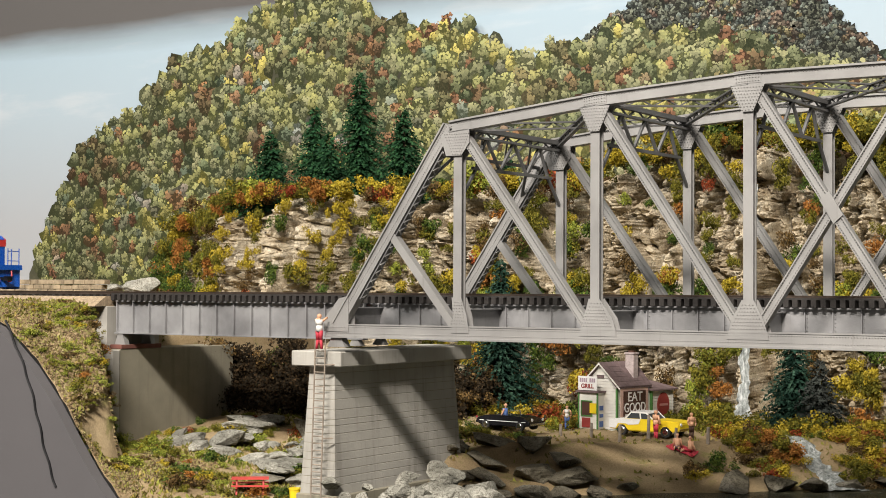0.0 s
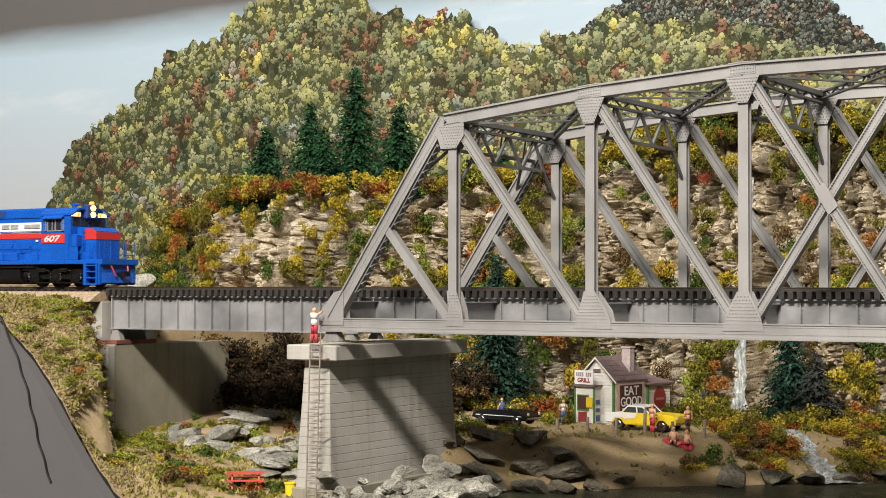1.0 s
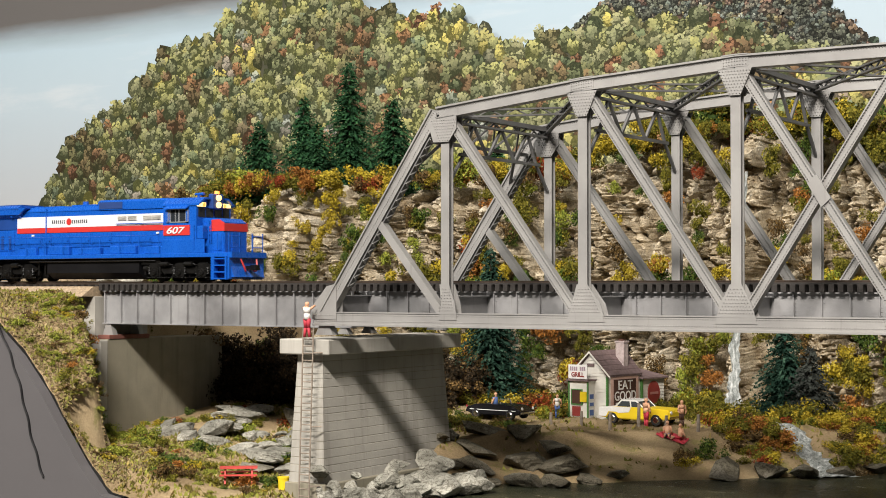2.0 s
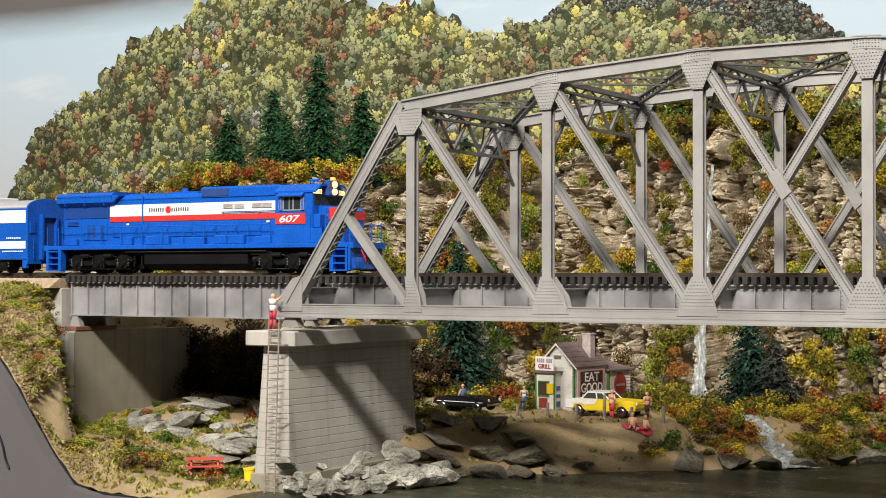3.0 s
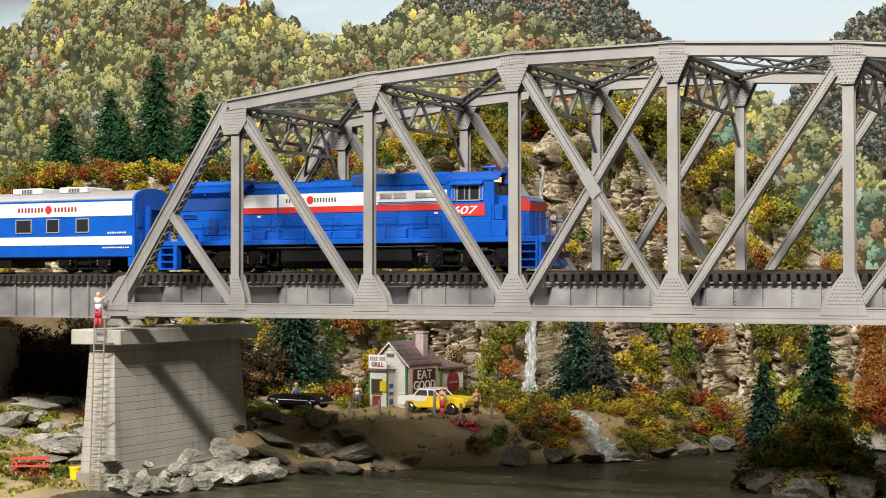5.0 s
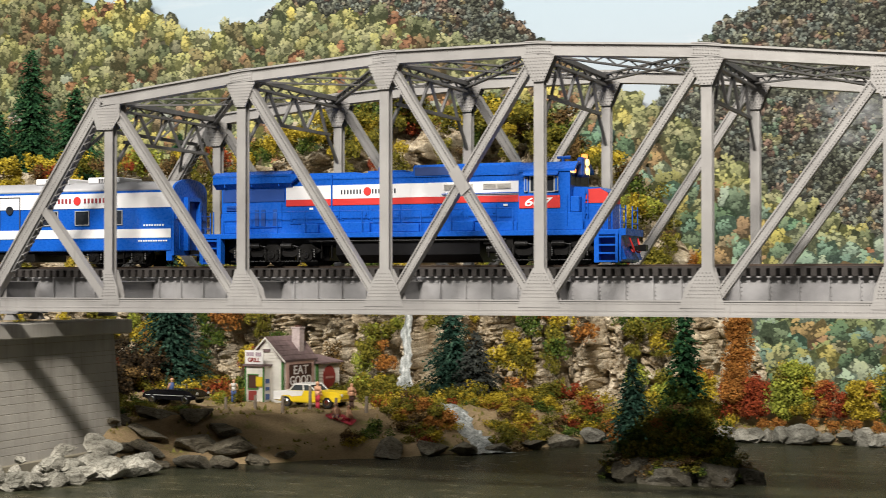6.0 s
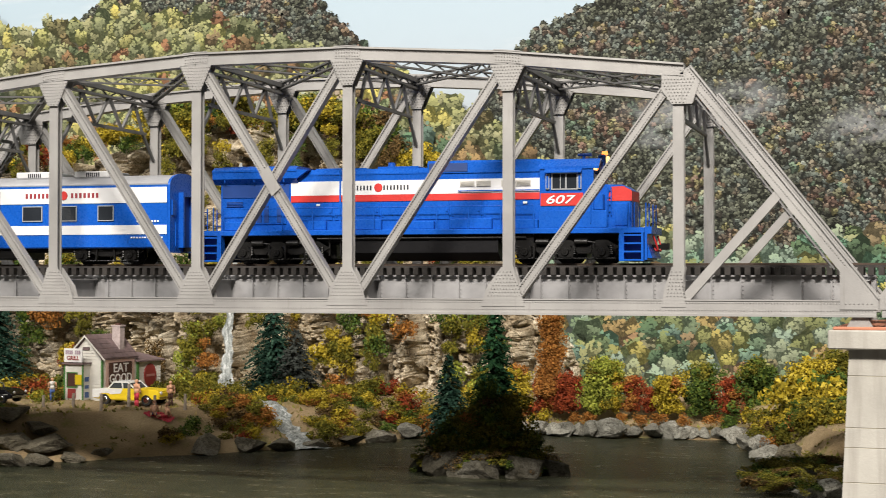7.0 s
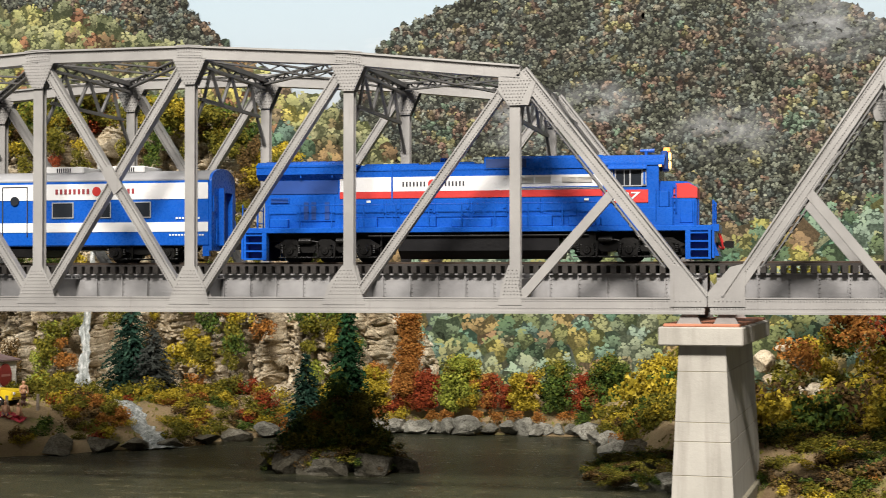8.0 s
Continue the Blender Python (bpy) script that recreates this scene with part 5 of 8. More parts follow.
def conifer(x, y, z, height, width, material, seed, label):
    rng = random.Random(seed)
    tree = empty("conifer", label, "conifer", pose(x, y, z), "model conifers")
    part("trunk", tube(bmesh.new(), (0, 0, -0.003), (0, 0, height * 0.95), width * 0.06, width * 0.01, 7), BARK, tree)
    verts, faces = [], []
    rows = int(height / 0.0024)
    for r in range(rows):
        t = r / rows
        reach = width * 0.62 * (1 - t) ** 0.7 * (1.0 + 0.25 * math.sin(r * 2.4)) + 0.0008
        n = 11 + int(19 * (1 - t))
        for k in range(n):
            a = rng.uniform(0, 6.283)
            h = height * (0.06 + 0.94 * t) + rng.uniform(-0.002, 0.002)
            out = reach * rng.uniform(0.6, 1.12)
            d = Vector((math.cos(a), math.sin(a), 0))
            m = max(3, int(out / 0.0016))
            for j in range(m):
                q = (j + 1) / m
                p = d * out * q + Vector((0, 0, h - out * 0.32 * q * q + 0.0008 * rng.random()))
                s = 0.0021 * (1.15 - 0.55 * q) * rng.uniform(0.7, 1.2)
                u = Vector((rng.gauss(0, 1), rng.gauss(0, 1), rng.gauss(0, 0.6))).normalized()
                w = d.cross(u)
                i = len(verts)
                verts += [p - u * s, p + u * s, p + d * s * 1.1 + w * s * 0.8 - Vector((0, 0, s * 0.5))]
                faces.append((i, i + 1, i + 2))
    me = bpy.data.meshes.new("crown")
    me.from_pydata(verts, [], faces)
    part("crown", me, material, tree)
    return tree


NEEDLE, SPRUCE = LEAF["needle"], LEAF["spruce"]
conifer(-0.265, 0.40, 0.066, 0.124, 0.054, NEEDLE, 1, "tall dark green model conifer on the cliff top")
conifer(-0.298, 0.321, 0.066, 0.068, 0.044, NEEDLE, 2, "dark green model conifer on the cliff top")
conifer(-0.283, 0.36, 0.066, 0.09, 0.044, NEEDLE, 3, "dark green model conifer on the cliff top")
conifer(-0.262, 0.352, 0.062, 0.072, 0.046, NEEDLE, 9, "bushy dark green conifer on the cliff top")
conifer(-0.201, 0.372, 0.062, 0.089, 0.056, NEEDLE, 4, "dark green model conifer on the cliff top")
conifer(-0.118, 0.4, 0.055, 0.058, 0.03, NEEDLE, 5, "small dark conifer behind the bridge")
conifer(-0.066, 0.3, -0.092, 0.118, 0.05, SPRUCE, 6, "large blue-green spruce behind the river bank")
conifer(0.132, 0.368, -0.096, 0.075, 0.04, SPRUCE, 7, "blue-green spruce below the cliff")
conifer(0.152, 0.362, -0.098, 0.055, 0.036, plain("dull_grey_green_needles", (0.03, 0.036, 0.03), 0.9, vary=0.4, scale=300), 8, "grey-green withered spruce below the cliff")
conifer(0.272, 0.35, -0.118, 0.058, 0.03, SPRUCE, 10, "dark spruce on the far shore")
conifer(0.338, 0.225, -0.1, 0.082, 0.026, NEEDLE, 11, "slender green conifer behind the island")

for c, (blocks, counts) in LOOSE.items():
    if blocks:
        co = np.concatenate(blocks)
        me = bpy.data.meshes.new("foliage")
        me.from_pydata(co.tolist(), [], np.arange(len(co)).reshape(-1, 3).tolist())
        tagged(part("foliage", me, LEAF[c]), f"massed {TONE[c]} foliage flock on cliff and banks", "foliage", "", "stuff")

# ground flock, loose turf and grit
verts, faces = [], []
for k in range(62000):
    x, y = (rng.uniform(-0.45, 0.0), rng.uniform(-0.05, 0.16)) if k % 3 else (rng.uniform(-0.2, 0.75), rng.uniform(0.1, 0.42))
    if -0.02 < x < 0.15 and 0.12 < y < 0.3 and rng.random() < 0.6:
        continue
    if y < line(SHORE, x) + 0.008 or (-0.215 < x < -0.16 and y > 0.03) or (x < -0.18 and 0.03 < y < 0.085):
        continue
    if noise.noise(Vector((x * 35, y * 35, 8))) < -0.12:
        continue
    z = ground_z(x, y)
    s = rng.uniform(0.0005, 0.0017)
    a = rng.uniform(0, 6.28)
    n = len(verts)
    verts += [(x - s * math.cos(a), y - s * math.sin(a), z - 0.0003), (x + s * math.cos(a), y + s * math.sin(a), z - 0.0003), (x + rng.uniform(-s, s), y + rng.uniform(-s, s), z + s * rng.uniform(0.8, 2.0))]
    faces.append((n, n + 1, n + 2))
me = bpy.data.meshes.new("turf")
me.from_pydata(verts, [], faces)
turf = island("mixed_turf_flock", [(0.0, (0.12, 0.085, 0.03)), (0.3, (0.2, 0.2, 0.04)), (0.6, (0.3, 0.31, 0.06)), (0.85, (0.36, 0.27, 0.08)), (1.0, (0.45, 0.36, 0.2))])
tagged(part("turf", me, turf), "loose olive and tan turf flock", "turf", "", "stuff")
# coarse brown earth and moss on the embankment beside the fascia
verts, faces = [], []
for k in range(52000):
    x, y = rng.uniform(-0.42, -0.1), rng.uniform(-0.051, 0.034)
    if x < -0.2 and y > 0.026:
        continue
    z, s = ground_z(x, y), rng.uniform(0.0004, 0.0015)
    if z < -0.113:
        continue
    a, n = rng.uniform(0, 6.28), len(verts)
    verts += [(x + s * math.cos(a + q), y + s * math.sin(a + q), z - 0.0003 + s * rng.uniform(-0.1, 0.6)) for q in (0, 2.1, 4.2)] + [(x, y, z + s * rng.uniform(0.5, 1.2))]
    faces += [(n, n + 1, n + 3), (n + 1, n + 2, n + 3), (n + 2, n, n + 3)]
me = bpy.data.meshes.new("earth")
me.from_pydata(verts, [], faces)
earth = island("crumbled_brown_earth", [(0.0, (0.09, 0.06, 0.03)), (0.35, (0.2, 0.14, 0.07)), (0.6, (0.3, 0.22, 0.12)), (0.8, (0.2, 0.2, 0.05)), (1.0, (0.38, 0.3, 0.17))])
tagged(part("earth", me, earth), "crumbled brown earth and moss on the embankment", "earth", "", "stuff")


# ------------------------------------------------------------------ falls and stream
def ribbon(name, path, width, label, seed):
    """White water: a rough raised strip along a path of places."""
    verts, faces = [], []
    n, m = 90, 10
    ts = [i / (len(path) - 1) for i in range(len(path))]
    for i in range(n + 1):
        t = i / n
        p = Vector([float(np.interp(t, ts, [q[a] for q in path])) for a in range(3)])
        w = float(np.interp(t, ts, width))
        for j in range(m + 1):
            u = j / m - 0.5
            edge = 1 + 0.8 * noise.noise(Vector((t * 14, seed, 2 if u > 0 else 7))) + 0.5 * noise.noise(Vector((t * 55, seed, 12 if u > 0 else 17)))
            lift = (0.0022 if name == "waterfall" else 0.0009) * (0.25 - u * u) * 4 + 0.0014 * noise.noise(Vector((u * 9, t * 40, seed)))
            if name == "waterfall":
                verts.append((p.x + u * w * edge, p.y - lift, p.z + 0.0006 * noise.noise(Vector((u * 9, t * 60, seed + 3)))))
            else:
                x, y = p.x + u * w * edge * 0.8, p.y + u * w * edge * 0.6
                verts.append((x, y, max(ground_z(x, y), WATER_Z) + 0.0005 + lift))
    for i in range(n):
        for j in range(m):
            a = i * (m + 1) + j
            faces.append((a, a + 1, a + m + 2, a + m + 1))
    me = bpy.data.meshes.new(name)
    me.from_pydata(verts, [], faces)
    me.polygons.foreach_set("use_smooth", [True] * len(faces))
    return tagged(part(name, me, FOAM), label, "water", "", "structure")


ribbon("waterfall", [(0.095, 0.392, 0.082), (0.0945, 0.386, 0.05), (0.096, 0.380, 0.02), (0.093, 0.376, -0.03), (0.0925, 0.372, -0.07), (0.092, 0.368, -0.096)],
       [0.002, 0.0032, 0.0028, 0.0055, 0.0085, 0.012], "white plaster waterfall down the cliff", 1)
ribbon("stream", [(0.085, 0.366, 0), (0.1, 0.345, 0), (0.135, 0.315, 0), (0.165, 0.29, 0), (0.195, 0.265, 0), (0.208, 0.252, 0)],
       [0.02, 0.008, 0.008, 0.012, 0.018, 0.028], "foaming white stream over the bank", 4)

# ------------------------------------------------------------------ the grill
SIDING = plain("white_clapboard_paint", (0.68, 0.66, 0.6), 0.7, vary=0.08, scale=200)
PINK = plain("faded_pink_board", (0.66, 0.45, 0.38), 0.7, vary=0.1, scale=200)
GREEN = plain("green_trim_paint", (0.07, 0.2, 0.05), 0.6, vary=0.15)
SHINGLE = plain("purple_brown_roofing", (0.15, 0.105, 0.105), 0.85, vary=0.3, scale=260)
SIGN_WHITE = plain("white_sign_board", (0.8, 0.79, 0.77), 0.6, vary=0.03)
DARK_RED = plain("dark_red_sign", (0.26, 0.035, 0.03), 0.6, vary=0.1)
SIGN_BROWN = plain("dark_brown_sign", (0.07, 0.03, 0.02), 0.6, vary=0.1)
BRICK_GREY = plain("grey_pink_chimney_brick", (0.36, 0.3, 0.29), 0.85, vary=0.25, scale=500)
YELLOW = plain("yellow_paint", (0.75, 0.55, 0.02), 0.4, vary=0.06)
FADED_RED = plain("faded_red_paint", (0.5, 0.06, 0.05), 0.6, vary=0.15)
CHROME = plain("chrome_trim", (0.6, 0.6, 0.6), 0.2, 1.0, vary=0.05)
CAR_WHITE = plain("white_car_paint", (0.75, 0.75, 0.73), 0.25, vary=0.03)
CAR_BLACK = plain("black_car_paint", (0.012, 0.012, 0.014), 0.2, vary=0.1)
RUBBER = plain("black_rubber", (0.015, 0.015, 0.015), 0.8)
WOOD_GREY = plain("weathered_grey_wood", (0.24, 0.2, 0.16), 0.9, vary=0.25, scale=300)
SKIN = plain("painted_skin_tone", (0.6, 0.33, 0.2), 0.6)
CLOTH_BLUE = plain("painted_blue_cloth", (0.07, 0.13, 0.33), 0.7)
CLOTH_RED = plain("painted_red_cloth", (0.42, 0.03, 0.05), 0.7)
CLOTH_WHITE = plain("painted_white_cloth", (0.72, 0.7, 0.66), 0.7)
GZ = -0.0925


def flat_text(words, size, slant=0.0, thick=0.0):
    c = bpy.data.curves.new("lettering", "FONT")
    c.body, c.extrude, c.size, c.offset, c.shear = words, 0.00012, size, thick, slant
    c.align_x, c.align_y = "CENTER", "CENTER"
    o = bpy.data.objects.new("lettering", c)
    scene.collection.objects.link(o)
    me = bpy.data.meshes.new_from_object(o.evaluated_get(bpy.context.evaluated_depsgraph_get()))
    bpy.data.objects.remove(o)
    return me


def clapboard(parent, x0, x1, y, z0, z1, peak=0.0):
    """A boarded wall that looks along -y, gable on top if peak is set."""
    n = int((z1 + peak - z0) / 0.0022)
    for i in range(n):
        z = z0 + i * 0.0022
        a, c = x0, x1
        if z > z1:
            k = (z + 0.001 - z1) / peak
            a, c = x0 + (x1 - x0) * 0.5 * k, x1 - (x1 - x0) * 0.5 * k
        if c - a < 0.001:
            continue
        b = bmesh.new()
        slab(b, [(y, z), (y - 0.0005, z), (y - 0.0001, z + 0.0022), (y, z + 0.0022)], a, c, "yz")
        part("board", b, SIDING, parent)


grill = empty("grill_house", "small white clapboard roadside grill with purple-brown roof", "building")
X0, X1, Y0, Y1 = 0.005, 0.0325, 0.297, 0.343
EAVE, RIDGE = -0.0625, -0.0475
XM = (X0 + X1) / 2
b = bmesh.new()
slab(b, [(X0, GZ - 0.004), (X1, GZ - 0.004), (X1, EAVE), (XM, RIDGE), (X0, EAVE)], Y0, Y1)
wall = part("wall", b, SIDING, grill)
clapboard(wall, X0, X1, Y0, GZ, EAVE, RIDGE - EAVE)
for i in range(13):
    z = GZ + i * 0.0022
    b = bmesh.new()
    slab(b, [(X1, z), (X1 + 0.0005, z), (X1 + 0.0001, z + 0.0022), (X1, z + 0.0022)], Y0, Y1)
    part("board", b, SIDING, wall)
for x in (X0, X1):
    part("corner_trim", box(x - 0.0007, x + 0.0007, Y0 - 0.0009, Y0 + 0.0007, GZ, EAVE), GREEN, grill, "green corner trim")
for s in (-1, 1):
    b = bmesh.new()
    xe = XM + s * (X1 - X0) * 0.56
    ze = RIDGE - (RIDGE - EAVE) * 1.12
    slab(b, [(XM, RIDGE), (XM, RIDGE + 0.0012), (xe, ze + 0.0012), (xe, ze)], Y0 - 0.003, Y1 + 0.001)
    roof = part("roof", b, SHINGLE, grill, "purple-brown felt roof slope")
    for i in range(5):
        t0, t1 = i / 5, (i + 1) / 5 + 0.01
        b = bmesh.new()
        p = lambda t: (XM + (xe - XM) * t, RIDGE + (ze - RIDGE) * t + 0.0012)
        (ax, az), (cx, cz) = p(t0), p(t1)
        slab(b, [(ax, az), (ax, az + 0.00015), (cx, cz + 0.0005), (cx, cz)], Y0 - 0.0031, Y1 + 0.0011)
        part("roof_course", b, SHINGLE, roof)
b = bmesh.new()
slab(b, [(XM - 0.018, EAVE - 0.0025), (XM, RIDGE - 0.0004), (XM + 0.018, EAVE - 0.0025), (XM + 0.018, EAVE - 0.0013), (XM, RIDGE + 0.001), (XM - 0.018, EAVE - 0.0013)], Y0 - 0.0034, Y0 - 0.0028)
part("barge_board", b, SIDING, grill)
chimney = part("chimney", box(0.0225, 0.0295, 0.325, 0.332, -0.060, -0.0410, bevel=0.0003), BRICK_GREY, grill, "grey brick chimney")
part("chimney_cap", box(0.0220, 0.0300, 0.3245, 0.3325, -0.0410, -0.0398), BRICK_GREY, chimney)
part("flue", box(0.0242, 0.0278, 0.3268, 0.3303, -0.0398, -0.0385), SIGN_BROWN, chimney)
part("gable_vent", box(XM - 0.003, XM + 0.003, Y0 - 0.0012, Y0 - 0.0004, -0.0572, -0.0552), SHINGLE, grill)
# painted side: pink board with the big sign
part("side_board", box(X1 + 0.0006, X1 + 0.0011, 0.3005, 0.3395, GZ, EAVE - 0.0012), PINK, grill, "faded pink side board")
sign = part("wall_sign", box(X1 + 0.0011, X1 + 0.0017, 0.3040, 0.3350, GZ + 0.0030, EAVE - 0.0038), SIGN_BROWN, grill, "dark brown painted sign with white lettering")
for words, z, w in (("EAT", -0.0707, 1.4), ("GOOD", -0.0782, 1.16)):
    me = flat_text(words, 0.0085, 0.0, 0.0001)
    o = part("lettering", me, SIGN_WHITE, sign, "white block lettering")
    o.matrix_world = Matrix.Translation((X1 + 0.0018, 0.3195, z)) @ Euler((radians(90), 0, radians(90))).to_matrix().to_4x4() @ Matrix.Diagonal((w, 1.06, 1, 1))
b = bmesh.new()
for k in range(4):
    box(X1 + 0.0017, X1 + 0.0019, 0.306 + k * 0.0071, 0.306 + k * 0.0071 + 0.0055, GZ + 0.0042, GZ + 0.0102, b)
part("lettering_bars", b, SIGN_WHITE, sign)
# lean-to with round sign
part("lean_to", box(0.014, X1 + 0.002, Y1, 0.375, GZ - 0.004, -0.067), SIDING, grill)
for i in range(11):
    z = GZ + i * 0.0022
    b = bmesh.new()
    slab(b, [(X1 + 0.002, z), (X1 + 0.0025, z), (X1 + 0.0021, z + 0.0022), (X1 + 0.002, z + 0.0022)], Y1, 0.375)
    part("board", b, SIDING, grill)
b = bmesh.new()
slab(b, [(0.012, -0.0625), (0.012, -0.0615), (X1 + 0.005, -0.0662), (X1 + 0.005, -0.0672)], Y1 - 0.004, 0.378)
part("lean_to_roof", b, SHINGLE, grill, "flat purple-brown roof")
part("corner_trim", box(X1 + 0.001, X1 + 0.0028, Y1 - 0.001, Y1 + 0.0006, GZ, -0.0665), GREEN, grill, "green corner trim")
b = tube(bmesh.new(), (X1 + 0.0024, 0.359, -0.0775), (X1 + 0.0032, 0.359, -0.0775), 0.0085, 0.0085, 28)
disc = part("round_sign", b, DARK_RED, grill, "round dark red sign")
b = box(X1 + 0.0031, X1 + 0.0034, 0.353, 0.365, -0.0785, -0.0768)
part("lettering_bar", b, plain("faint_sign_lettering", (0.45, 0.2, 0.18), 0.6), disc)
# serving porch
PX0, PX1, PY0 = 0.0035, 0.0195, 0.287
porch = part("porch", box(PX0, PX1, PY0, Y0, GZ - 0.004, -0.0672), SIDING, grill, "white serving porch with green trim")
part("porch_roof", box(PX0 - 0.0015, PX1 + 0.0015, PY0 - 0.002, Y0, -0.0672, -0.0660), SHINGLE, porch, "thin brown porch roof")
part("serving_hatch", box(0.0062, 0.0145, PY0 - 0.0004, PY0 + 0.0003, -0.083, -0.0735), SIGN_BROWN, porch, "dark serving hatch")
b = bmesh.new()
for lim in ((0.0055, 0.0062, -0.0838, -0.0728), (0.0145, 0.0152, -0.0838, -0.0728), (0.0062, 0.0145, -0.0735, -0.0728), (0.0062, 0.0145, -0.0838, -0.083)):
    box(lim[0], lim[1], PY0 - 0.0008, PY0, lim[2], lim[3], b)
part("hatch_frame", b, GREEN, porch, "green hatch frame")
part("menu_board", box(0.0065, 0.0135, PY0 - 0.0007, PY0, -0.0915, -0.0848), DARK_RED, porch, "dark red menu board")
part("yellow_notice", box(0.0135, 0.0190, PY0 - 0.0012, PY0 - 0.0004, -0.0815, -0.0745), YELLOW, porch, "yellow notice board")
for x in (PX0, PX1):
    part("porch_trim", box(x - 0.0005, x + 0.0005, PY0 - 0.0006, PY0 + 0.0004, GZ, -0.0675), GREEN, porch)
b = bmesh.new()
for k, h in enumerate((0.004, 0.003, 0.005)):
    box(PX1 + 0.0001, PX1 + 0.0004, 0.2895, 0.2945, -0.0775 - k * 0.0055 - h * 0.5, -0.0775 - k * 0.0055 + h * 0.3, b)
part("side_notice", b, CLOTH_BLUE, porch, "blue side notices")
name_sign = part("name_sign", box(0.0035, 0.0195, PY0 - 0.001, PY0 - 0.0002, -0.0656, -0.0558), SIGN_WHITE, grill, "white sign board above the porch")
b = bmesh.new()
for k in range(8):
    if k != 4:
        box(0.0049 + k * 0.0017, 0.0049 + k * 0.0017 + 0.0012, PY0 - 0.0013, PY0 - 0.001, -0.0600, -0.0572, b)
part("lettering_bars", b, plain("faded_mauve_lettering", (0.4, 0.3, 0.36), 0.6), name_sign)
o = part("lettering", flat_text("GRILL", 0.0042, 0, 0.00012), DARK_RED, name_sign, "dark red block lettering")
o.matrix_world = Matrix.Translation((0.0115, PY0 - 0.0012, -0.0628)) @ Euler((radians(90), 0, 0)).to_matrix().to_4x4()

porch.location.x += 0.0025
name_sign.location.x += 0.0025
turn = Matrix.Translation((X1 - 0.003, Y0, 0)) @ Euler((0, 0, radians(-9))).to_matrix().to_4x4() @ Matrix.Diagonal((1, 0.86, 1, 1)) @ Matrix.Translation((-X1, -Y0, 0))
grill.matrix_world = turn



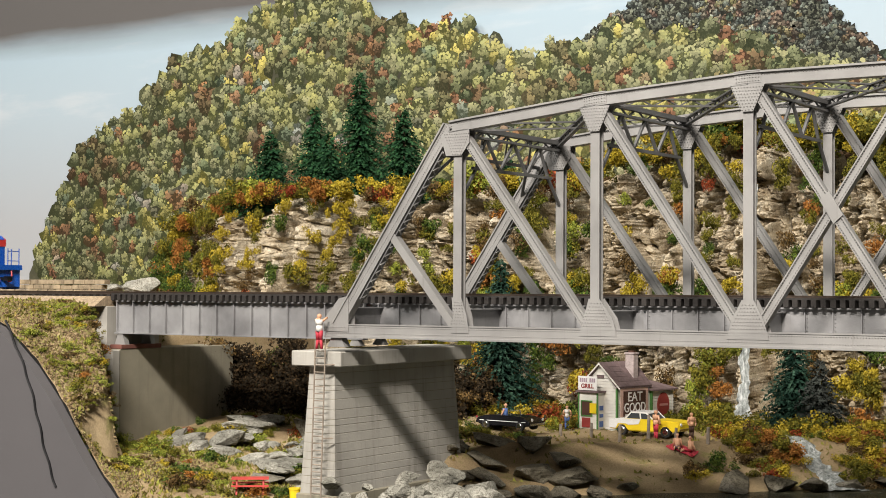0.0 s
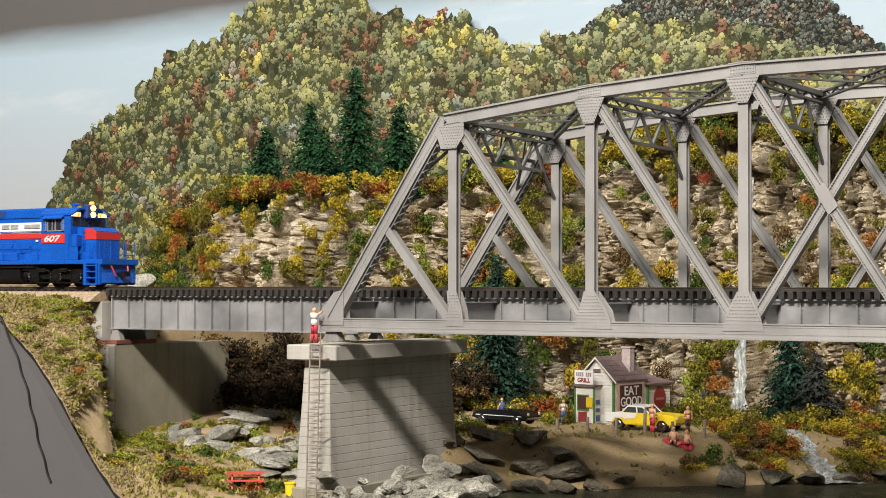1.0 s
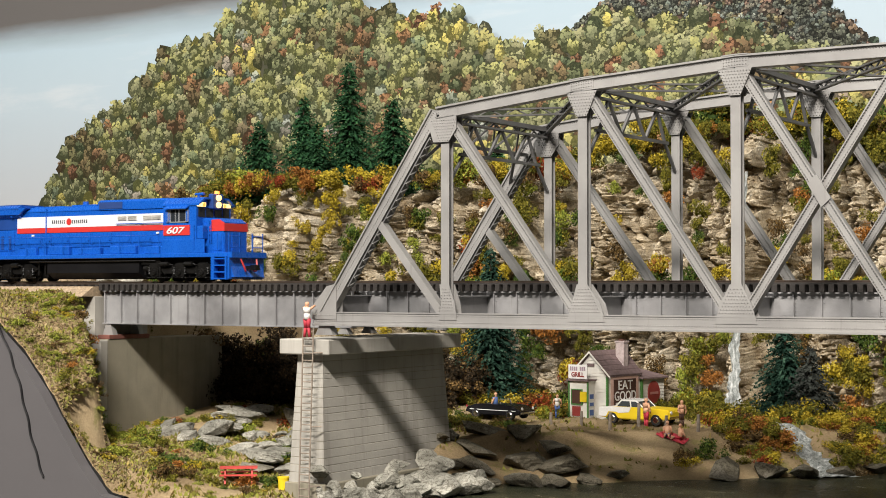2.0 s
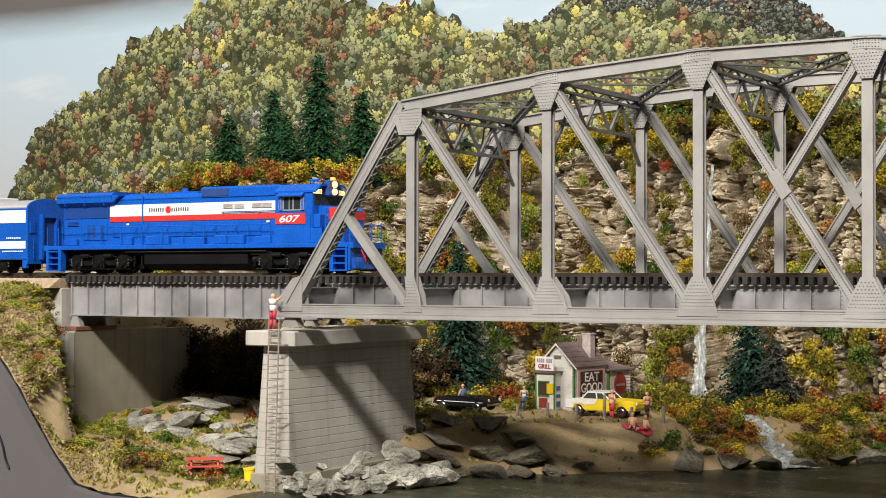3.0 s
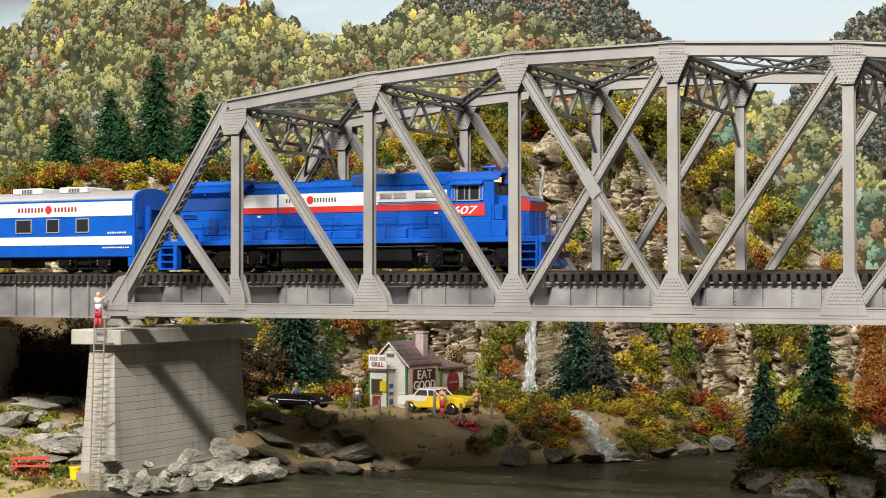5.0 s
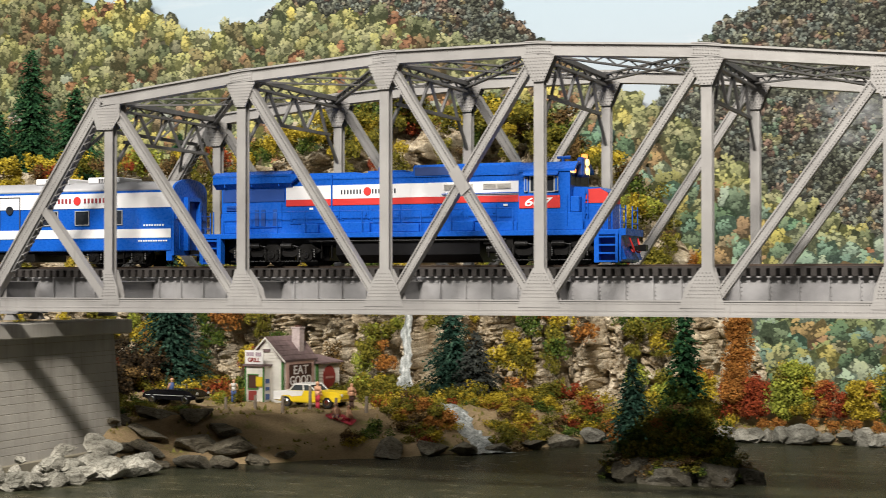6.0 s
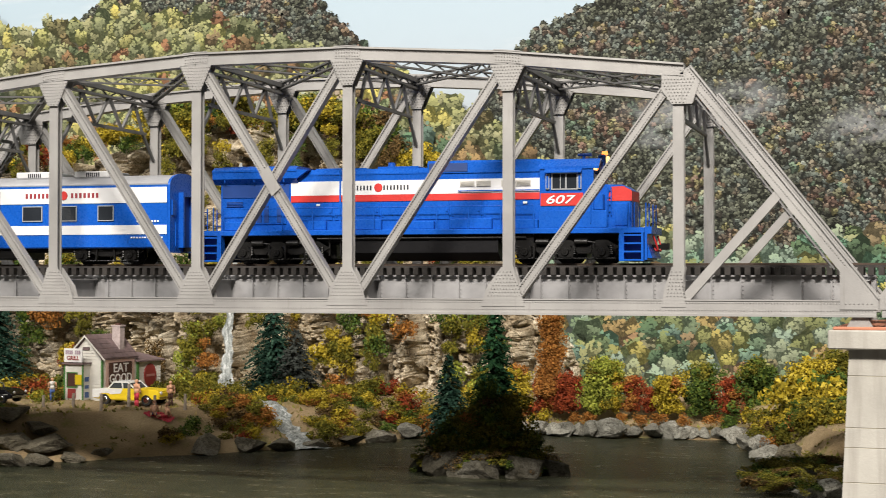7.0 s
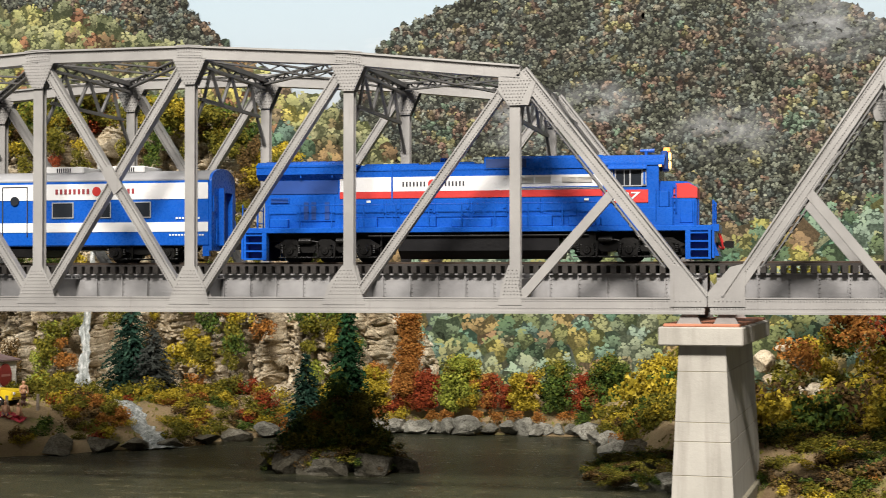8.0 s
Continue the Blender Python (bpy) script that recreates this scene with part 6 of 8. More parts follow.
# ------------------------------------------------------------------ vehicles
def model_car(m, name, label, length, profile, cabin, paint, lower, roof_paint, open_top):
    e = empty(name, label, "toy car", m)
    w = length * 0.19
    b = bmesh.new()
    slab(b, [(x * length, z * length) for x, z in profile], -w, w)
    bmesh.ops.bevel(b, geom=b.edges[:], offset=length * 0.012, segments=2, affect="EDGES")
    body = part("body", b, paint, e)
    if lower:
        for s in (-1, 1):
            b = bmesh.new()
            slab(b, [(x * length, z * length) for x, z in lower], *sorted((s * w * 0.98, s * w * 1.015)))
            part("side_panel", b, CAR_WHITE, body, "white rear side panel" if paint is YELLOW else "bright side strip")
    if not open_top:
        b = bmesh.new()
        slab(b, [(-0.502 * length, 0.175 * length), (-0.5 * length, 0.196 * length), (-0.28 * length, 0.221 * length), (-0.28 * length, 0.2 * length)], -w * 0.97, w * 0.97)
        part("boot_lid", b, CAR_WHITE, body, "white boot lid")
        b = bmesh.new()
        slab(b, [(x * length, z * length) for x, z in cabin], -w * 0.8, w * 0.8)
        part("glasshouse", b, GLASS_CAR, e, "dark car glass")
        b = bmesh.new()
        xs = [x for x, z in cabin]
        top = max(z for x, z in cabin)
        slab(b, [(cabin[1][0] * length - length * 0.015, top * length - length * 0.005), (cabin[1][0] * length, top * length + length * 0.015), (cabin[2][0] * length, top * length + length * 0.015), (cabin[2][0] * length + length * 0.02, top * length - length * 0.005)], -w * 0.83, w * 0.83)
        part("roof", b, roof_paint, e, "white car roof")
        for s in (-1, 1):
            b = bmesh.new()
            for (x0, z0), (x1, z1) in ((cabin[0], cabin[1]), (cabin[2], cabin[3]), ((-0.06, cabin[0][1]), (-0.07, top))):
                beam(b, (x0 * length, s * w * 0.81, z0 * length), (x1 * length, s * w * 0.81, z1 * length), length * 0.016, length * 0.01)
            part("window_pillar", b, roof_paint, e)
    else:
        part("cockpit", box(-0.16 * length, 0.1 * length, -w * 0.7, w * 0.7, 0.2 * length, 0.214 * length), RUBBER, e, "open black cockpit")
        b = bmesh.new()
        beam(b, (0.11 * length, -w * 0.7, 0.21 * length), (0.08 * length, -w * 0.7, 0.28 * length), 0.0005, 0.0005)
        beam(b, (0.11 * length, w * 0.7, 0.21 * length), (0.08 * length, w * 0.7, 0.28 * length), 0.0005, 0.0005)
        beam(b, (0.08 * length, -w * 0.7, 0.28 * length), (0.08 * length, w * 0.7, 0.28 * length), 0.0005, 0.0005)
        part("windscreen_frame", b, CHROME, e)
    for x in (-0.31, 0.31):
        for s in (-1, 1):
            t = part("wheel", tube(bmesh.new(), (x * length, s * w * 0.72, 0.07 * length), (x * length, s * w * 1.03, 0.07 * length), 0.07 * length, 0.068 * length, 20), RUBBER, e, "black tyre")
            part("hubcap", tube(bmesh.new(), (x * length, s * w * 1.03, 0.07 * length), (x * length, s * w * 1.06, 0.07 * length), 0.042 * length, 0.034 * length, 16), CHROME, t, "bright hubcap")
    for x in (-0.505, 0.505):
        part("bumper", box(*sorted((x * length, x * length * 0.985)), -w * 0.95, w * 0.95, 0.085 * length, 0.115 * length, bevel=0.0002), CHROME, e, "chrome bumper")
    for s in (-1, 1):
        part("headlight", tube(bmesh.new(), (0.495 * length, s * w * 0.72, 0.165 * length), (0.507 * length, s * w * 0.72, 0.165 * length), 0.022 * length, 0.02 * length, 12), SIGN_WHITE, e)
        part("tail_light", tube(bmesh.new(), (-0.495 * length, s * w * 0.8, 0.17 * length), (-0.507 * length, s * w * 0.8, 0.17 * length), 0.016 * length, 0.014 * length, 10), CLOTH_RED, e, "red tail light")
    return e


GLASS_CAR = plain("car_window_glass", (0.05, 0.06, 0.07), 0.08, vary=0.1)
SEDAN = [(-0.5, 0.08), (-0.5, 0.19), (-0.3, 0.215), (0.1, 0.215), (0.46, 0.205), (0.5, 0.18), (0.5, 0.08), (0.39, 0.07), (0.36, 0.13), (0.26, 0.13), (0.23, 0.06), (-0.23, 0.06), (-0.26, 0.13), (-0.36, 0.13), (-0.39, 0.07)]
model_car(pose(0.0655, 0.275, GZ - 0.0005, 0, 0, -4), "sedan_car", "yellow and white vintage sedan parked by the grill", 0.053, SEDAN,
          [(-0.28, 0.21), (-0.2, 0.29), (0.02, 0.29), (0.12, 0.21)], YELLOW,
          [(-0.497, 0.09), (-0.497, 0.188), (-0.3, 0.214), (-0.04, 0.214), (-0.07, 0.15), (-0.22, 0.135), (-0.25, 0.15), (-0.37, 0.15), (-0.4, 0.09)], CAR_WHITE, False)
ROADSTER = [(-0.5, 0.1), (-0.48, 0.16), (-0.3, 0.21), (0.12, 0.215), (0.36, 0.2), (0.5, 0.13), (0.49, 0.08), (0.39, 0.06), (0.36, 0.125), (0.26, 0.125), (0.23, 0.055), (-0.23, 0.055), (-0.26, 0.125), (-0.36, 0.125), (-0.39, 0.06)]
model_car(pose(-0.024, 0.241, ground_z(-0.024, 0.241) + 0.003, 0, 0, -6), "roadster_car", "black open-top roadster parked on the river bank", 0.046, ROADSTER, [], CAR_BLACK,
          [(-0.42, 0.125), (-0.42, 0.135), (0.42, 0.135), (0.42, 0.125)], CAR_BLACK, True)


# ------------------------------------------------------------------ small figures, one plain mesh each
def figurine(x, y, z, turn, top, lower, label, pose_kind="stand", h=0.0195):
    b = bmesh.new()
    k = h / 0.02
    def limb(a, c, r0, r1, mat):
        n = len(b.faces)
        tube(b, [v * k for v in a], [v * k for v in c], r0 * k, r1 * k, 8)
        b.faces.ensure_lookup_table()
        for f in b.faces[n:]:
            f.material_index = mat
    if pose_kind == "sit":
        for s in (-1, 1):
            limb((s * 0.0014, 0, 0.001), (s * 0.0016, -0.006, 0.0022), 0.0011, 0.0009, 1)
            limb((s * 0.0016, -0.006, 0.0022), (s * 0.0016, -0.009, 0.0006), 0.0008, 0.0006, 2)
            limb((s * 0.0024, 0, 0.0078), (s * 0.0034, 0.003, 0.001), 0.0007, 0.0006, 2)
        limb((0, 0, 0.0008), (0, 0.0006, 0.0082), 0.0021, 0.0023, 0)
        head = 0.0106
    else:
        spread = 0.0012 if pose_kind == "stand" else 0.0018
        for s in (-1, 1):
            limb((s * spread, 0, 0), (s * 0.0011, 0, 0.0052), 0.0008, 0.0009, 1)
            limb((s * 0.0011, 0, 0.0052), (s * 0.0010, 0, 0.0102), 0.0010, 0.0014, 1)
            if pose_kind == "climb":
                limb((s * 0.0025, 0, 0.0158), (s * 0.0028, -0.0036, 0.0175), 0.0008, 0.0006, 2)
            else:
                limb((s * 0.0026, 0, 0.0158), (s * 0.0036, -0.0005, 0.0118), 0.0008, 0.0006, 2)
                limb((s * 0.0036, -0.0005, 0.0118), (s * 0.0022, -0.0018, 0.0098), 0.0006, 0.0005, 2)
        limb((0, 0, 0.0098), (0, 0, 0.0132), 0.0019, 0.0018, 0)
        limb((0, 0, 0.0132), (0, 0, 0.0164), 0.0019, 0.0024, 0)
        head = 0.0183
    limb((0, 0, head - 0.0022), (0, 0, head - 0.001), 0.0008, 0.0008, 2)
    n = len(b.faces)
    bmesh.ops.create_icosphere(b, subdivisions=2, radius=0.0014 * k, matrix=Matrix.Translation((0, 0, head * k)))
    b.faces.ensure_lookup_table()
    for f in b.faces[n:]:
        f.material_index = 2
    me = finish(b, "figurine", True)
    for m in (top, lower, SKIN):
        me.materials.append(m)
    o = new("figurine", me)
    o.matrix_world = pose(x, y, z, 0, 0, turn)
    return tagged(o, label, "figurine", "painted figurines")


figurine(-0.0012, -0.0062, -0.0285, 180, CLOTH_WHITE, CLOTH_RED, "painted figurine in red trousers standing on the ladder", "climb")
figurine(-0.0015, 0.2815, GZ, 200, CLOTH_WHITE, CLOTH_BLUE, "painted figurine in blue skirt at the serving hatch", h=0.0165)
figurine(0.0775, 0.257, GZ - 0.001, 150, SKIN, CLOTH_RED, "painted swimsuit figurine standing by the car")
figurine(0.1005, 0.262, GZ, 60, SKIN, SIGN_BROWN, "painted swimsuit figurine standing near the blanket", h=0.0175)
figurine(0.1075, 0.224, ground_z(0.1075, 0.224) + 0.001, 20, SKIN, CLOTH_BLUE, "painted figurine sitting on the red blanket", "sit", 0.0165)
figurine(0.1145, 0.228, ground_z(0.1145, 0.228) + 0.001, -40, SKIN, CLOTH_RED, "painted figurine sitting on the red blanket", "sit", 0.0165)
figurine(-0.0265, 0.2395, ground_z(-0.024, 0.241) + 0.0103, 90, CLOTH_BLUE, CLOTH_BLUE, "painted blue figurine seated in the roadster", "sit", 0.017)

b = bmesh.new()
n = 12
grid = [[b.verts.new((0.1005 + 0.018 * i / n, 0.222 + 0.0105 * j / n, ground_z(0.1005 + 0.018 * i / n, 0.222 + 0.0105 * j / n) + 0.0012 + 0.0003 * math.sin(i * 1.7 + j))) for j in range(n + 1)] for i in range(n + 1)]
for i in range(n):
    for j in range(n):
        b.faces.new((grid[i][j], grid[i + 1][j], grid[i + 1][j + 1], grid[i][j + 1]))
tagged(part("picnic_blanket", b, CLOTH_RED), "red picnic blanket spread on the sandy bank", "blanket")

# posts along the parking ground
for x, y, h in ((0.0135, 0.244, 0.0085), (0.0365, 0.244, 0.0095), (0.0575, 0.244, 0.0125), (0.0770, 0.2465, 0.0145), (0.097, 0.245, 0.0105), (0.117, 0.25, 0.0105)):
    b = bmesh.new()
    z = ground_z(x, y)
    tube(b, (x, y, z - 0.002), (x + 0.0003, y, z + h), 0.0012, 0.001, 9)
    o = part("post", b, WOOD_GREY)
    tagged(o, "weathered grey wooden bollard post", "post", "parking posts")

# ladder against the pier
ladder = empty("ladder", "grey metal ladder leaning against the concrete pier", "ladder")
foot, head = Vector((-0.0033, -0.0062, -0.121)), Vector((-0.0018, -0.0042, -0.0235))
for s in (-1, 1):
    off = Vector((s * 0.0034, 0, 0))
    part("side_rail", tube(bmesh.new(), foot + off, head + off, 0.00045, None, 6), WOOD_GREY, ladder)
for i in range(25):
    p = foot + (head - foot) * ((i + 0.6) / 25.2)
    part("rung", tube(bmesh.new(), p - Vector((0.0034, 0, 0)), p + Vector((0.0034, 0, 0)), 0.00035, None, 6), WOOD_GREY, ladder)
for t in (0.12, 0.45, 0.86):
    p = foot + (head - foot) * t + Vector((0.0034, 0, 0))
    part("bracket", tube(bmesh.new(), p, p + Vector((0.0042, 0.004, 0)), 0.00045, None, 6), WOOD_GREY, ladder)

# picnic table and bucket
gx, gy = -0.057, 0.004
gz = ground_z(gx, gy) + 0.0018
table = empty("picnic_table", "red wooden picnic table with benches", "picnic table", pose(gx, gy, gz, 0, 0, 38))
for i in range(4):
    part("table_board", box(-0.0105, 0.0105, -0.0048 + i * 0.0025, -0.0048 + i * 0.0025 + 0.0021, 0.0082, 0.0089), FADED_RED, table)
for s in (-1, 1):
    part("bench", box(-0.0105, 0.0105, *sorted((s * 0.0068, s * 0.0098)), 0.0047, 0.0054), FADED_RED, table)
    for x in (-0.0075, 0.0075):
        part("leg", beam(bmesh.new(), (x, s * 0.0022, 0.0083), (x, s * 0.0075, 0.0), 0.0009, 0.0009), FADED_RED, table)
for x in (-0.0075, 0.0075):
    part("cross_beam", box(x - 0.0005, x + 0.0005, -0.0095, 0.0095, 0.0038, 0.0047), FADED_RED, table)
b = bmesh.new()
z = ground_z(-0.0235, 0.002)
tube(b, (-0.0235, 0.002, z), (-0.0235, 0.002, z + 0.0068), 0.0027, 0.0032, 18)
bucket = part("bucket", b, YELLOW)
tagged(bucket, "yellow bucket beside the concrete pier", "bucket")
part("rim", tube(bmesh.new(), (-0.0235, 0.002, z + 0.0064), (-0.0235, 0.002, z + 0.0071), 0.0035, 0.0035, 18), YELLOW, bucket)
part("handle", tube(bmesh.new(), (-0.0268, 0.0008, z + 0.0066), (-0.0202, 0.0008, z + 0.0066), 0.0002, None, 5), CHROME, bucket)

# black cord hanging on the fascia
b = bmesh.new()
prev = None
for k in range(41):
    t = k / 40
    z = -0.015 - 0.093 * t
    x = -0.187 + 0.0455 * t + 0.003 * math.sin(t * 5.0) + 0.0006 * math.sin(t * 31)
    p = Vector((x, -0.0606, z))
    if prev:
        tube(b, prev, p, 0.0007, None, 6)
    prev = p
tagged(part("cord", b, BLACK), "thin black cord hanging down the grey fascia", "cord")



# ------------------------------------------------------------------ train
BLUE = plain("blue_train_paint", (0.006, 0.082, 0.42), 0.27, vary=0.1, scale=90)
WHITE = plain("white_stripe_paint", (0.66, 0.67, 0.68), 0.45, vary=0.04)
RED = plain("red_stripe_paint", (0.5, 0.03, 0.027), 0.45, vary=0.06)
ROOF_GREY = plain("grey_car_roof_paint", (0.3, 0.31, 0.33), 0.5, vary=0.1)
GLASS = plain("dark_window_glass", (0.02, 0.024, 0.03), 0.08, vary=0.1)
UNDER = plain("sooty_black_running_gear", (0.006, 0.0058, 0.0056), 0.36, 0.0, 0.32, vary=0.4, scale=200)
INK = plain("dark_lettering", (0.03, 0.03, 0.04), 0.6)


ALUMINIUM = plain("aluminium_trim", (0.5, 0.52, 0.55), 0.35, 0.6)
# darker copy of the train blue, shade of recesses put into its colour
SLOT_BLUE = plain("shade_darkened_blue", (0.006, 0.045, 0.22), 0.5, vary=0.15)
LOUVRE = plain("pale_grey_louvre_paint", (0.5, 0.49, 0.46), 0.55, vary=0.06)


def lamp_glow(name, colour, power):
    m = Mat(name, 0.4)
    m.colour(colour)
    m.b.inputs["Emission Color"].default_value = (*colour, 1)
    m.b.inputs["Emission Strength"].default_value = power
    return m.m


HEADLAMP = lamp_glow("lit_headlamp", (1.0, 0.62, 0.2), 2.6)
MARKER = lamp_glow("lit_amber_marker", (1.0, 0.25, 0.05), 2.2)


def text_mesh(words, height, material_depth=0.0002):
    """Raised lettering in the x-z plane, facing -y, its lower left corner at the origin."""
    c = bpy.data.curves.new("lettering", "FONT")
    c.body, c.extrude, c.shear = words, material_depth, 0.25
    c.size, c.offset = height / 0.7, height * 0.02
    o = bpy.data.objects.new("lettering", c)
    scene.collection.objects.link(o)
    me = bpy.data.meshes.new_from_object(o.evaluated_get(bpy.context.evaluated_depsgraph_get()))
    bpy.data.objects.remove(o)
    me.transform(Matrix.Rotation(radians(90), 4, "X"))
    return me


def bars(bm, x, y, z, count, h, w=0.0011, gap=0.0006, skip=()):
    for i in range(count):
        if i not in skip:
            box(x + i * (w + gap), x + i * (w + gap) + w, y - 0.00015, y + 0.0001, z, z + h, bm)
    return bm


def wheelset(parent, x, r):
    axle = part("wheelset", tube(bmesh.new(), (0, -0.0105, 0), (0, 0.0105, 0), 0.0012), UNDER, parent)
    axle.location = (x, 0, r)
    b = bmesh.new()
    for y in (-0.0083, 0.0083):
        s = 1 if y > 0 else -1
        tube(b, (0, y - s * 0.0012, 0), (0, y + s * 0.0006, 0), r, r, 20)
        tube(b, (0, y - s * 0.002, 0), (0, y - s * 0.0012, 0), r + 0.0008, r + 0.0008, 20)
        tube(b, (0, y + s * 0.0006, 0), (0, y + s * 0.0012, 0), r * 0.35, r * 0.3, 12)
        for k in range(3):
            a = k * 2.094
            beam(b, (r * 0.4 * math.cos(a), y + s * 0.0007, r * 0.4 * math.sin(a)), (r * 0.8 * math.cos(a), y + s * 0.0007, r * 0.8 * math.sin(a)), 0.0006, 0.0006)
    me = finish(b, "wheels")
    me.materials.append(UNDER)
    axle.data = me
    return axle


AXLES = []


def truck(parent, x, axles, r, half_y, length):
    t = part("truck", box(x - length / 2 + 0.006, x + length / 2 - 0.006, -half_y + 0.005, half_y - 0.005, r - 0.001, r + 0.0055), UNDER, parent, "black truck frame")
    n = len(axles)
    for s in (-1, 1):
        y = s * half_y
        # side frame: high over each axle box, sweeping down between them
        b = bmesh.new()
        top, low = [(x - length / 2, r + 0.0022)], []
        for k, a in enumerate(axles):
            top += [(a - 0.0048, r + 0.0042), (a - 0.0026, r + 0.0056), (a + 0.0026, r + 0.0056), (a + 0.0048, r + 0.0042)]
            if k < n - 1:
                m = (a + axles[k + 1]) / 2
                top += [(m - 0.0028, r + 0.0024), (m + 0.0028, r + 0.0024)]
        top.append((x + length / 2, r + 0.0022))
        for k in range(n - 1, -1, -1):
            a = axles[k]
            low += [(a + 0.0052, r + 0.0006), (a + 0.0034, r + 0.0028), (a - 0.0034, r + 0.0028), (a - 0.0052, r + 0.0006)]
            if k:
                m = (a + axles[k - 1]) / 2
                low += [(m + 0.003, r - 0.001), (m - 0.003, r - 0.001)]
        slab(b, top + low, y - 0.0009, y + 0.0009)
        frame_side = part("side_frame", b, UNDER, t)
        for a in axles:
            b = bmesh.new()
            slab(b, [(a - 0.0034, r - 0.0022), (a - 0.0034, r + 0.0016), (a - 0.0022, r + 0.0028), (a + 0.0022, r + 0.0028), (a + 0.0034, r + 0.0016), (a + 0.0034, r - 0.0022), (a + 0.002, r - 0.003), (a - 0.002, r - 0.003)],
                 *sorted((y, y + s * 0.0018)))
            tube(b, (a, y + s * 0.0018, r - 0.0002), (a, y + s * 0.0028, r - 0.0002), 0.0021, 0.0017, 14)
            tube(b, (a, y + s * 0.0028, r - 0.0002), (a, y + s * 0.0031, r - 0.0002), 0.0009, 0.0007, 8)
            for d in (-0.0026, 0.0026):
                tube(b, (a + d, y + s * 0.0018, r + 0.001), (a + d, y + s * 0.0023, r + 0.001), 0.0005, 0.0005, 6)
            part("axle_box", b, UNDER, frame_side)
            b = bmesh.new()
            for d in (-0.0044, 0.0044):
                for q in range(5):
                    tube(b, (a + d, y + s * 0.001, r - 0.0012 + q * 0.0009), (a + d, y + s * 0.001, r - 0.0008 + q * 0.0009), 0.0011, 0.0009, 8)
            part("coil_spring", b, UNDER, frame_side)
        for k in range(n - 1):
            m = (axles[k] + axles[k + 1]) / 2
            b = bmesh.new()
            tube(b, (m - 0.0042, y + s * 0.0022, r + 0.0048), (m + 0.0022, y + s * 0.0022, r + 0.0048), 0.0014, 0.0014, 12)
            tube(b, (m + 0.0022, y + s * 0.0022, r + 0.0048), (m + 0.0058, y + s * 0.0022, r + 0.0042), 0.0004, 0.0004, 6)
            beam(b, (m - 0.005, y + s * 0.0016, r + 0.0038), (m - 0.0056, y + s * 0.0016, r - 0.0032), 0.0009, 0.0009)
            beam(b, (m + 0.005, y + s * 0.0016, r + 0.0038), (m + 0.0056, y + s * 0.0016, r - 0.0032), 0.0009, 0.0009)
            part("brake_cylinder", b, UNDER, frame_side)
        b = bmesh.new()
        tube(b, (x - length / 2 + 0.002, y + s * 0.0012, r - 0.0034), (x + length / 2 - 0.002, y + s * 0.0012, r - 0.0034), 0.0003, None, 6)
        part("brake_rod", b, UNDER, frame_side)
    for a in axles:
        AXLES.append((wheelset(t, a, r), r))
    return t


